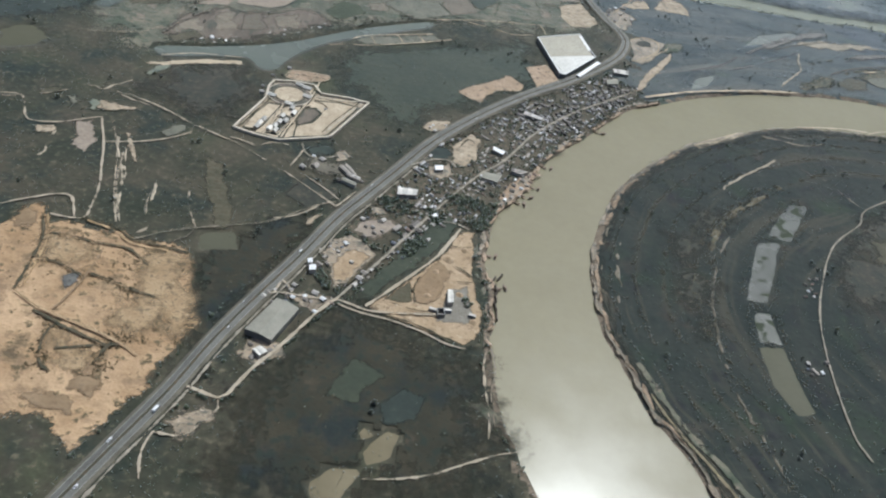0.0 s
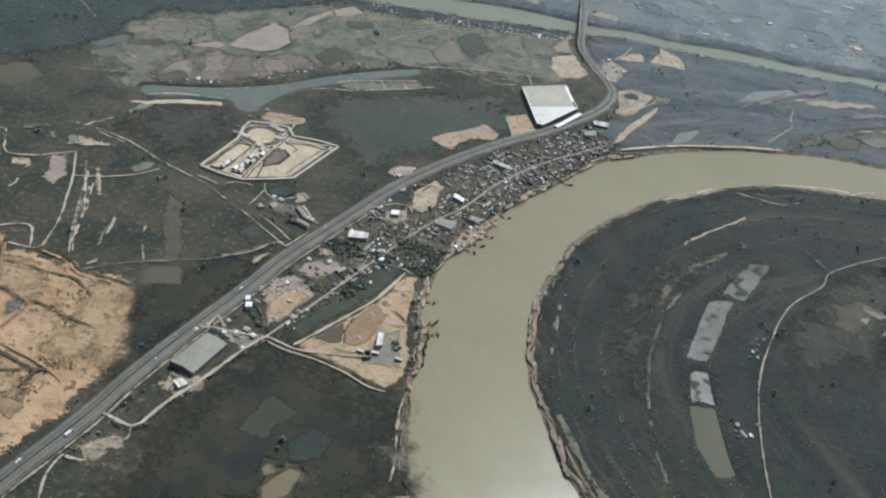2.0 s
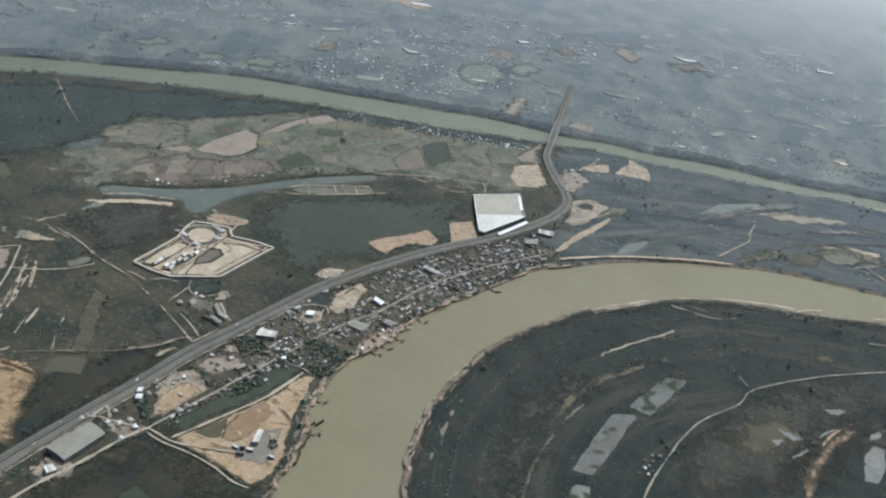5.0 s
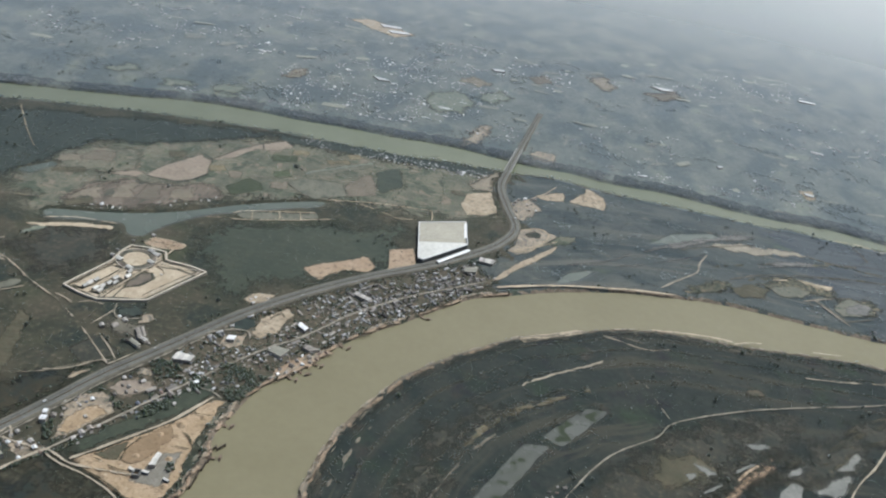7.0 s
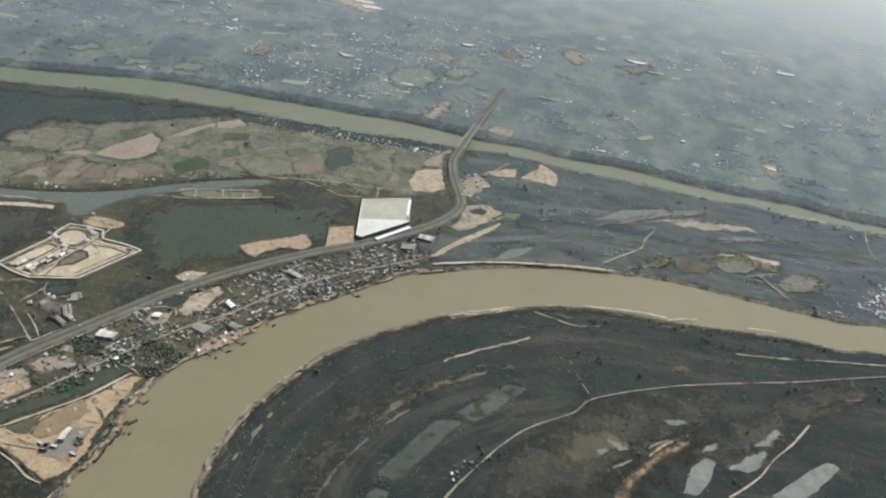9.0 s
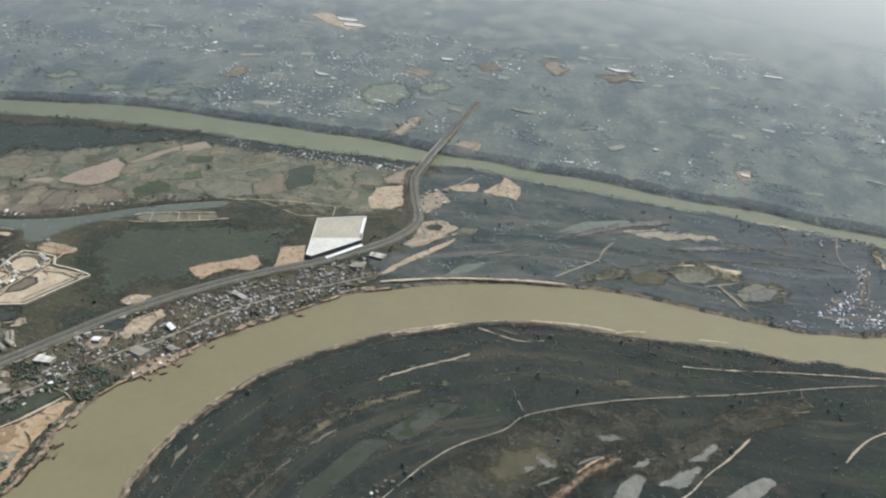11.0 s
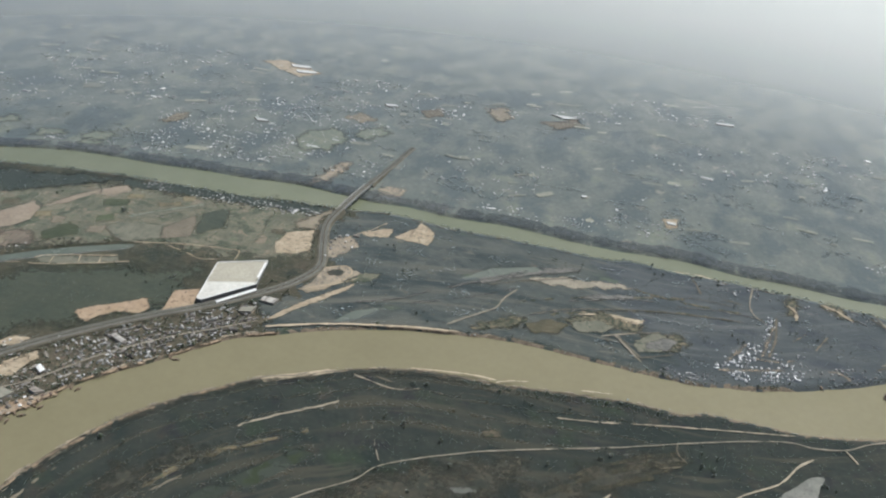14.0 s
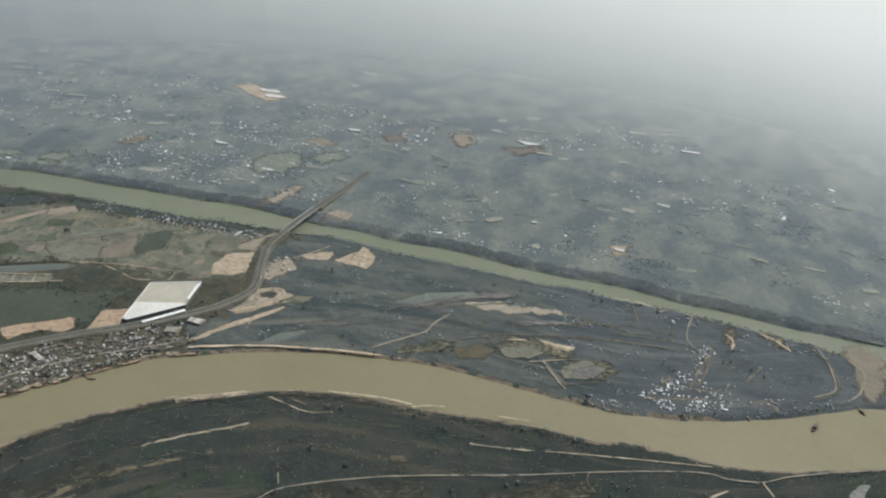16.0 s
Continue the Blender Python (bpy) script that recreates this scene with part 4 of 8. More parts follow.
patch("field", [(64.7, 734.1), (84.2, 753.4), (97.8, 717.2), (81.2, 695.6)], M_MEADOW, "dark grassy field between pale ones", 0.25, 2.5)
for pts, m in (([(-42.3, 638.4), (-31.2, 663.9), (-18.4, 660.2), (-11.6, 648.6), (-32.3, 626.7)], M_GREEN), ([(-36.8, 396.2), (-27.1, 418.6), (-7.4, 404.4), (-17.9, 385.4)], M_OLD_BANK), ([(-15.5, 598.9), (-10.0, 606.2), (16.9, 619.6), (42.7, 630.4), (48.2, 626.3), (21.0, 608.0), (-6.6, 594.8)], M_PADDY)):
    patch("field", pts, m, "dull green field between dikes", 0.25, 1.5)
region = np.array([(-159.5, 528.0), (-213.1, 597.0), (-159.1, 688.9), (-36.4, 757.2), (78.0, 768.4), (157.8, 796.9), (187.9, 704.4), (131.7, 674.2), (41.7, 659.1), (-50.5, 600.8), (-101.6, 559.3)], float)
count = tries = 0
while count < 13 and tries < 3000:
    tries += 1
    x, y = rng.uniform(region[:, 0].min(), region[:, 0].max()), rng.uniform(region[:, 1].min(), region[:, 1].max())
    w, l, a = rng.uniform(4, 8), rng.uniform(6, 14), radians(28 + rng.normal(0, 7))
    corner = [(x + u * l * math.cos(a) - k * w * math.sin(a), y + u * l * math.sin(a) + k * w * math.cos(a)) for u, k in ((-1, -1), (1, -0.9), (0.9, 1), (-1, 0.8))]
    if x < -330 or not all(inside(region, np.array([p]), np.array([q]))[0] and is_free(p, q) for p, q in corner + [(x, y)]):
        continue
    count += 1
    patch("field", corner, (M_FIELD, M_FIELD_PALE, M_OLIVE, M_GREEN, M_FIELD, M_OLIVE)[count % 6], "small dry plot among old fields", 0.2, 2.2, 1, False)
for pts in ([(320.3, 437.5), (338.7, 466.3), (382.7, 500.7), (436.6, 527.6), (418.6, 457.0), (382.3, 423.9), (355.0, 429.2)],):
    patch("field", pts, M_OLD_BANK, "brownish grass round fish ponds", 0.05, 16, 0, False)
patch("field", [(194.5, 407.0), (224.9, 451.9), (243.7, 453.3), (212.4, 403.2), (203.5, 335.8), (194.7, 328.8)], M_OLD_BANK, "brownish grass on an old river bank", 0.15, 14, 0, False)
patch("sand_bank", [np.mean([(387.6, 748.2), (403.1, 769.3), (451.6, 792.1), (484.2, 797.6), (450.8, 767.4), (408.6, 742.9)], 0) + (np.array(q) - np.mean([(387.6, 748.2), (403.1, 769.3), (451.6, 792.1), (484.2, 797.6), (450.8, 767.4), (408.6, 742.9)], 0)) * (1.0, 0.55) for q in [(387.6, 748.2), (403.1, 769.3), (451.6, 792.1), (484.2, 797.6), (450.8, 767.4), (408.6, 742.9)]], M_TRACK_GREY, "long bare sandy rise among marsh pools", 0.25, 5)
patch("sand_bank", [(454.6, 730.0), (469.8, 732.6), (495.1, 735.2), (491.7, 723.9), (469.0, 717.6)], M_PALE, "bare pale strip of ground by a lane", 0.25, 3)
patch("sand_bank", [(717.7, 845.9), (737.9, 858.8), (754.3, 840.2), (749.1, 785.0), (737.7, 769.8), (727.7, 783.0), (725.4, 816.8)], M_FIELD_PALE, "pinkish sand bank at the point of the spit", 0.12, 6)
patch("earth_lot", [(120.3, 841.5), (130.2, 860.2), (136.7, 904.0), (148.0, 911.1), (149.2, 884.9), (142.3, 851.8), (129.9, 838.1)], M_YARD, "cleared ground on the river bank near the bridge", 0.3, 6, 2)
patch("earth_lot", [(197.8, 862.4), (206.9, 875.2), (226.9, 874.8), (226.9, 853.7), (206.0, 843.9)], M_YARD, "cleared ground beside the bridge ramp", 0.3, 4, 2)
patch("earth_lot", [(-100.3, 1165.8), (-70.7, 1186.2), (-1.4, 1159.5), (-25.0, 1129.8)], M_LOT, "distant works yard of bare ground", 0.3, 4)
patch("earth_lot", [(491.2, 938.6), (507.9, 947.7), (508.4, 924.5), (497.6, 918.6)], M_LOT, "small bare yard among far trees", 0.3, 2)


for pts in ([(358.5, 662.8), (379.6, 686.8), (396.9, 695.5), (396.0, 683.2), (372.5, 665.3)], [(424.2, 704.5), (457.3, 730.4), (497.8, 727.3), (490.7, 714.8), (445.1, 701.2)], [(496.7, 709.0), (526.7, 728.2), (538.2, 716.4), (518.1, 696.5)], [(614.4, 824.0), (624.0, 833.9), (625.1, 809.4), (618.1, 801.1)], [(644.0, 833.8), (663.8, 835.7), (673.5, 819.1), (659.0, 816.7)]):
    patch("field", pts, M_MARSH, "patchy pale marshy ground", 0.2, 7, 2)
for pts, m in (([(296.7, 374.9), (303.2, 413.4), (333.1, 458.5), (368.5, 488.0), (403.0, 498.9), (392.6, 462.2), (367.8, 421.9), (362.7, 400.3)], M_OLD_BANK), ([(354.4, 397.1), (364.8, 415.9), (382.4, 445.0), (403.6, 470.9), (420.3, 481.5), (412.9, 459.8), (397.1, 435.8), (384.3, 408.6)], M_SOUTH), ([(422.3, 456.7), (439.0, 489.5), (468.9, 524.1), (509.1, 561.0), (536.2, 577.8), (539.9, 559.4), (502.5, 530.4), (481.6, 505.9), (463.0, 472.2)], M_OLD_BANK)):
    patch("field", pts, m, "faded grass on an old river bank", 0.06, 14, 0, False)
patch("field", [(-58.0, 248.0), (-62.0, 268.0), (-66.5, 300.0), (-71.0, 332.0), (-52.0, 362.0), (-20.0, 384.0), (-24.0, 352.0), (-38.0, 318.0), (-48.0, 290.0)], M_SOUTH, "dark brownish grass beside the highway", 0.06, 10, 0, False)
patch("field", [(-25.1, 198.5), (-36.0, 240.0), (-22.0, 270.0), (-8.0, 296.0), (6.0, 308.0), (30.0, 303.0), (56.0, 293.1), (71.6, 285.9), (76.2, 243.0), (64.3, 211.6)], M_SOUTH, "dark brownish grass south of the lane", 0.06, 22, 0, False)
for pts, m in (([(0.8, 255.3), (12.0, 279.8), (27.2, 272.2), (14.9, 253.0)], M_MEADOW), ([(26.1, 255.1), (36.9, 265.4), (47.5, 262.4), (43.0, 248.5), (30.7, 244.7)], M_WOOD_FLOOR)):
    patch("field", pts, m, "dark marshy plot south of the lane", 0.06, 2.4, 0, False)
patch("earth_lot", [(-57.6, 227.4), (-54.6, 236.3), (-47.8, 241.8), (-44.2, 235.4), (-49.1, 225.2), (-53.1, 220.9)], M_YARD, "scraps of bare earth by a track junction", 0.25, 5, 2)
patch("earth_lot", [(-39.6, 273.1), (-35.7, 286.5), (-23.2, 281.7), (-19.6, 275.3), (-29.5, 266.4)], M_YARD, "dusty yard round a warehouse", 0.2, 4, 2)
for pts in ([(-127.9, 306.2), (-119.9, 309.4), (-119.3, 300.2), (-123.9, 296.4)],):
    patch("field", pts, M_WET, "grey-green damp hollow in bare sand", 0.3, 2.0, 0, False)
for pts in ([(-95.1, 329.2), (-77.7, 330.4), (-66.7, 298.6), (-62.9, 290.4), (-69.4, 277.9), (-78.3, 288.3), (-92.4, 297.3), (-89.4, 309.3)], [(-99.9, 296.4), (-85.8, 296.6), (-73.6, 282.3), (-86.3, 274.0), (-96.4, 280.6)], [(-120.0, 273.7), (-104.1, 264.7), (-96.6, 254.2), (-113.0, 249.9), (-121.1, 262.4)], [(-143.0, 332.0), (-122.0, 333.0), (-119.0, 313.0), (-142.0, 314.0)]):
    patch("field", pts, M_SAND_WEEDS, "bare sand thickly dotted with brown weeds", 0.3, 9, 2, False)
for pts in ([(-161.0, 334.5), (-164.7, 347.4), (-161.4, 353.2), (-153.9, 348.1), (-151.2, 339.4), (-154.8, 332.5)], [(-104.9, 238.4), (-102.1, 246.8), (-91.8, 247.3), (-92.6, 239.2)], [(-122.3, 233.6), (-112.4, 237.0), (-96.0, 235.5), (-97.3, 226.3), (-111.3, 228.2)]):
    patch("field", pts, M_STAIN, "damp brown stain on bare sand", 0.3, 4, 2, False)
patch("sandy_ground", [(38.6, 336.4), (42.2, 346.5), (52.6, 360.7), (57.4, 350.3), (55.8, 340.4), (51.6, 330.0), (47.6, 324.0), (40.3, 324.9)], M_STAIN, "darker brown spread earth on the building land", 0.4, 2.4, 1, False)
patch("mud_flat", [(337.8, 446.5), (360.5, 462.0), (378.8, 450.7), (354.3, 425.0), (334.6, 423.0)], M_OLIVE, "faded wet ground beside the country road", 0.1, 7, 0)
for pts in ([(437.9, 453.9), (450.0, 468.0), (462.9, 480.5), (467.5, 477.7), (452.7, 455.6)], [(454.7, 480.9), (466.8, 496.6), (473.0, 506.5), (475.8, 502.3), (466.2, 485.7)], [(420.0, 462.0), (430.0, 474.0), (436.0, 478.0), (431.0, 466.0)]):
    patch("mud_flat", pts, M_POND_PALE, "pale half-dry pool between bands of grass", 0.15, 2.2, 2, False)
for pts, m in (([(358.9, 659.3), (373.5, 673.7), (388.5, 688.4), (402.0, 693.3), (387.9, 675.5), (368.4, 660.5)], M_MARSH), ([(399.2, 686.5), (419.4, 702.0), (434.6, 701.3), (429.6, 683.7), (407.8, 674.8)], M_OLIVE), ([(436.1, 704.8), (455.1, 718.0), (473.3, 714.2), (464.1, 700.8), (444.2, 692.7)], M_PADDY), ([(488.9, 697.3), (508.1, 722.4), (521.6, 713.3), (513.1, 693.9), (496.0, 685.6)], M_PADDY)):
    patch("field", pts, m, "small pale plot among marsh grass", 0.2, 2.4, 0, False)
patch("field", [(318.2, 425.2), (323.8, 436.1), (335.9, 440.5), (329.5, 424.2)], M_SOUTH, "brownish worn plot beside the country road", 0.15, 5, 0)
patch("field", [(372.0, 382.8), (375.7, 395.9), (387.8, 402.2), (387.9, 388.0)], M_GREEN, "bright green patch of wet grass", 0.15, 3, 0)
for pts in ([(397.7, 482.5), (407.4, 488.5), (415.6, 487.5), (401.6, 479.4)], [(361.5, 450.3), (369.4, 449.4), (376.3, 447.1), (370.2, 441.8)], [(355.1, 438.5), (363.5, 443.1), (359.6, 432.9)]):
    patch("mud_flat", pts, M_POND_PALE, "small half-dry pool in dark grass", 0.15, 2, 2)
patch("earth_lot", [(38.6, 491.8), (45.4, 503.5), (57.7, 507.0), (56.3, 497.6), (47.6, 489.7)], M_LOT, "bare strip of ground beside the highway", 0.3, 2.5, 2)
for pts, m in (([(65.3, 933.5), (64.8, 966.6), (97.0, 992.5), (120.4, 966.9), (113.5, 928.8), (85.3, 913.8)], M_LIME), ([(-145.7, 829.8), (-139.7, 850.6), (-117.2, 851.0), (-120.5, 826.6)], M_LIME), ([(-191.7, 807.8), (-193.8, 825.3), (-170.5, 834.8), (-163.2, 824.8)], M_LIME), ([(-135.2, 804.5), (-138.6, 823.8), (-118.5, 829.0), (-112.9, 814.8)], M_LIME), ([(-261.2, 814.1), (-243.6, 839.9), (-229.9, 833.9), (-245.5, 810.1)], M_LIME), ([(238.7, 1154.2), (262.1, 1169.0), (278.9, 1137.6), (262.6, 1114.1)], M_FIELD_PALE), ([(116.1, 987.5), (140.0, 1023.5), (158.9, 1009.8), (138.4, 974.5)], M_LIME), ([(317.3, 1144.2), (357.5, 1176.5), (367.6, 1155.7), (335.0, 1125.9)], M_FIELD_PALE)):
    patch("field", pts, m, "yellow-green fields near the far town", 0.2, 8, 0, False)
for pts in ([(-99.5, 907.6), (-93.3, 934.7), (-80.4, 949.4), (-76.7, 934.5), (-86.3, 907.6)], [(87.2, 1028.9), (99.8, 1052.3), (126.1, 1042.2), (114.5, 1020.0)], [(164.2, 1097.6), (187.0, 1119.0), (196.4, 1099.6), (178.2, 1079.2)], [(-95.8, 908.3), (-80.5, 945.5), (-73.7, 935.5), (-86.8, 906.7)]):
    patch("earth_lot", pts, M_FIELD_PALE, "bare ground among far houses", 0.2, 5, 0, False)
patch("field", [(402.1, 543.5), (412.0, 549.1), (415.3, 543.2), (404.7, 537.3)], M_DUST, "small faded plot in dark grass", 0.2, 2)
patch("field", [(-140.0, 489.2), (-130.0, 512.0), (-96.4, 526.5), (-76.3, 508.9), (-82.5, 467.1), (-104.5, 465.0), (-127.3, 474.3)], M_OLD_BANK, "brownish dry grass beside the oxbow lake", 0.06, 16, 0, False)
for pts in ([(-182.3, 422.6), (-172.3, 425.9), (-170.7, 418.5), (-178.9, 415.8)], [(-160.6, 450.3), (-156.9, 459.7), (-144.6, 457.2), (-134.8, 457.9), (-136.2, 454.8), (-150.4, 449.2)], [(-133.9, 429.3), (-131.6, 429.4), (-120.4, 403.9), (-122.2, 402.8)]):
    patch("field", pts, M_LOT, "pale stubble plot beside a dirt track", 0.25, 1.4)
for pts, m in (([(-163.0, 457.9), (-159.5, 460.1), (-155.3, 455.5), (-157.5, 447.1), (-160.5, 448.2)], M_LIME), ([(-156.7, 455.9), (-148.7, 459.5), (-143.5, 452.8), (-149.7, 448.9), (-154.3, 450.3)], M_LOT), ([(-175.3, 457.0), (-170.9, 459.5), (-168.6, 452.5), (-171.1, 450.8)], M_PADDY), ([(-115.1, 436.8), (-109.2, 446.9), (-102.8, 446.9), (-105.0, 438.1), (-111.1, 433.3)], M_PADDY), ([(-142.0, 501.5), (-136.7, 511.9), (-128.3, 515.1), (-133.4, 503.3), (-139.4, 496.2)], M_LIME), ([(-193.8, 459.1), (-185.9, 466.4), (-179.0, 461.8), (-189.3, 455.5)], M_OLIVE)):
    patch("field", pts, m, "small faded plot among dark scrub", 0.25, 1.4)
patch("sand_bank", [(-145.1, 511.6), (-128.8, 521.9), (-108.7, 531.4), (-87.2, 537.4), (-86.9, 531.8), (-117.8, 522.2), (-133.8, 512.8)], M_PALE, "pale bare bank of the oxbow lake", 0.25, 1.3)
for pts in ([(344.9, 739.9), (363.7, 759.3), (400.3, 784.8), (429.2, 796.4), (429.1, 789.7), (391.4, 767.0), (348.5, 729.1)], [(499.3, 702.1), (513.8, 716.1), (525.8, 715.0), (518.6, 698.7), (503.0, 693.7)]):
    patch("mud_flat", pts, M_WET, "wet grey mud flat between grass", 0.1, 3, 2)
patch("sand_bank", [(431.5, 744.6), (453.8, 760.9), (483.0, 770.5), (481.4, 764.7), (450.8, 750.3)], M_WET, "wet grey bar of an old river course", 0.15, 2.5, 2)
patch("field", [(-22.8, 378.3), (-14.8, 383.3), (-20.6, 371.8), (-23.0, 373.1)], M_LOT, "small pale plot beside the highway", 0.3, 1.4)
patch("earth_lot", [(-14.0, 445.6), (-9.3, 449.1), (-5.2, 445.4), (-6.6, 438.7), (-11.9, 436.9)], M_YARD, "pale scraped ground of a roadside works", 0.3, 1.6, 2)
patch("field", [(-32.1, 445.5), (-20.3, 452.2), (-14.0, 446.6), (-19.9, 440.2), (-26.6, 438.5)], M_WOOD_FLOOR, "dark planted plot inside a looped lane", 0.3, 1.6)
patch("earth_lot", [np.mean([(-37.0, 430.4), (-25.8, 448.1), (-11.0, 438.4), (3.2, 433.5), (7.5, 422.9), (-5.0, 413.5), (-19.1, 421.0), (-28.7, 418.2)], 0) + (np.array(q) - np.mean([(-37.0, 430.4), (-25.8, 448.1), (-11.0, 438.4), (3.2, 433.5), (7.5, 422.9), (-5.0, 413.5), (-19.1, 421.0), (-28.7, 418.2)], 0)) * 0.6 for q in [(-37.0, 430.4), (-25.8, 448.1), (-11.0, 438.4), (3.2, 433.5), (7.5, 422.9), (-5.0, 413.5), (-19.1, 421.0), (-28.7, 418.2)]], M_SHOULDER, "grey gravel yard of a roadside works", 0.3, 7, 2)
LEFT_PLOT = [(-61.4, 488.6), (-54.6, 488.0), (-60.8, 463.7), (-63.8, 457.0), (-71.4, 457.2), (-67.2, 474.7)]
MID_PLOT = [(-49.3, 489.0), (-43.4, 484.4), (-50.6, 455.6), (-57.6, 455.6)]
BIG_PLOT = [(-33.6, 501.0), (-18.1, 503.6), (-5.8, 502.4), (-13.2, 482.3), (-21.8, 463.4), (-33.0, 457.3), (-40.4, 455.8), (-40.5, 467.4), (-33.3, 473.4), (-28.3, 486.5), (-24.2, 495.3), (-27.8, 500.0)]
for pts, border in ((LEFT_PLOT, 1.13), (MID_PLOT, 1.06), (BIG_PLOT, 1.07)):
    patch("lawn", [np.mean(pts, 0) + (np.array(q) - np.mean(pts, 0)) * border for q in pts], M_GROUND, "dark planted border inside the compound", 0.4, 0.3)
    patch("sandy_ground", pts, M_PALE, "levelled pale plot inside the compound", 0.5, 0.3)
patch("lawn", [(-53.9, 458.2), (-49.3, 478.4), (-45.3, 476.5), (-50.7, 457.3)], M_OLD_BANK, "small lawn between villas", 0.6, 0.5)
patch("lawn", [(-40.2, 488.6), (-32.0, 493.4), (-26.8, 487.1), (-31.6, 474.0), (-41.4, 466.6), (-42.6, 477.4)], M_GROUND, "dark rim of a sunken lawn inside the compound", 0.6, 0.5)
patch("lawn", [(-39.4, 486.8), (-33.0, 491.0), (-29.0, 486.3), (-33.4, 476.0), (-40.2, 469.8), (-41.0, 477.4)], M_STREAKED, "grey-green sunken lawn inside the compound", 0.6, 0.5)
NORTH_PLOT = [(-54.1, 535.9), (-43.3, 537.8), (-28.0, 536.5), (-31.1, 528.8), (-46.4, 524.2), (-56.2, 526.0)]
patch("sandy_ground", NORTH_PLOT, M_RED_SAND, "sandy garden plots behind the compound", 0.4, 0.8)


# ---------------------------------------------------------------- roads
def lane(name, points, width, mat, label, z=0.3, step=3.5, solid=1.3):
    """A track with crumbled edges; where it is not solid it shows in places only."""
    width *= 0.43
    LAYERS.append(name)
    z += 0.5 + 0.008 * (len(LAYERS) % 12)
    line = curve(points, step)
    for q in line:
        q += [0.4 * noise.noise(Vector((q[0] / 14, q[1] / 14, k))) for k in (1.5, 4.5)]
    uneven = np.array([1 + 0.5 * noise.noise(Vector((q[0] / 6, q[1] / 6, 8.2))) + 0.4 * noise.noise(Vector((q[0] / 2.6, q[1] / 2.6, 3.7))) for q in line])
    uneven[0] *= 0.6
    uneven[-1] *= 0.6
    v, f = ribbon(line, [-width / 2 - 0.8, -width * 0.2, width * 0.2, width / 2 + 0.8], [-0.1, 0, 0, -0.1], uneven)
    v[:, 2] += z
    claim_line(line, width + 1.2)
    ob = link(name, v, f, frayed(mat, solid < 0.5))
    worn = [solid + 1.5 * min(0.0, noise.noise(Vector((q[0] / 10, q[1] / 10, 5.6))) + 0.1) for q in line]
    edge_values(ob, [e for k in worn for e in (-1.1, k, k, -1.1)])
    return tagged(ob, label, "road", kind="structure")


LANE_LABEL, DIRT_LABEL = "narrow grey village lane", "pale dirt track through scrub"
lane("lane", [(1.7, 319.3), (18.0, 348.0), (33.3, 375.8), (55.2, 415.2), (76.4, 449.1), (91.7, 467.7)] + [(91.9, 473.4), (116.4, 510.4), (148.7, 549.4), (178.9, 577.8), (199.6, 596.8)][1:], 3.0, M_TRACK_GREY, LANE_LABEL)
lane("lane", [(-56.7, 249.7), (-42.6, 245.6), (-39.5, 248.0), (-30.7, 266.2), (-20.7, 282.3), (-7.9, 305.8), (1.7, 319.3)], 3.2, M_TRACK, "pale lane round a dark field")
lane("lane", [(0.3, 317.4), (8.5, 315.0), (16.3, 312.6), (29.1, 313.4), (43.3, 315.5), (54.9, 317.4)], 2.2, M_TRACK, "sandy drive into a building site", 0.36, 3.0, 1.1)
lane("lane", [(0.7, 314.2), (10.7, 310.9), (21.1, 309.2), (33.0, 306.6), (45.0, 302.8), (57.2, 297.3), (66.0, 296.0)], 1.2, M_TRACK, "sandy lane along the edge of a building site", 0.36, 3.0, 0.9)
lane("ditch", [(24.6, 311.4), (37.0, 308.4), (47.7, 304.8), (56.9, 300.4)], 1.4, M_WEEDY, "dark weedy ditch beside a sandy lane", 0.4, 2.0, 0.9)
for pts in ([(59.1, 360.2), (60.8, 356.0), (65.5, 354.0), (70.4, 348.4)], [(57.1, 373.4), (62.6, 373.1), (70.6, 374.5)], [(61.4, 344.5), (70.0, 345.6)], [(40.0, 323.4), (38.6, 334.0), (41.4, 344.0)], [(26.7, 320.7), (34.0, 318.9), (41.6, 317.6), (46.5, 318.1)]):
    lane("ditch", pts, 0.7, M_WEEDY, "dark ragged ditch across building sand", 0.4, 2.0, 0.7)
lane("planted_border", [(4.6, 328.7), (11.3, 341.5), (18.2, 356.1)], 3.0, M_WEEDY, "dark weedy band beside the village lane", 0.3, 3.0, 0.8)
lane("track", [(46.5, 394.8), (56.1, 394.4), (62.2, 393.6), (68.6, 390.3)], 1.0, M_TRACK_GREY, DIRT_LABEL, 0.3, 2.5, 0.7)
lane("track", [(15.2, 315.4), (25.0, 328.0), (37.6, 344.6), (51.0, 363.0), (63.6, 390.0)], 3.2, M_TRACK, DIRT_LABEL)
lane("lane", [(265.4, 260.7), (261.6, 273.6), (262.1, 295.2), (264.4, 318.9), (268.7, 345.1), (277.2, 374.6), (295.5, 414.6), (312.0, 441.1), (337.2, 465.7), (349.3, 485.3), (386.9, 511.4), (426.6, 533.2), (489.1, 562.4), (556.9, 597.3), (610.0, 620.5), (629.6, 622.1), (652.7, 629.6), (672.1, 644.6), (703.8, 663.6), (739.5, 683.2)], 1.5, M_TRACK_GREY, "grey country road across the river bend", 0.3, 3.5, 0.95)
lane("track", [(449.3, 578.8), (476.9, 586.4), (515.6, 599.2), (554.6, 611.5), (593.8, 623.1), (617.3, 630.2)], 2.0, M_TRACK, DIRT_LABEL, 0.3, 3.5, 0.7)
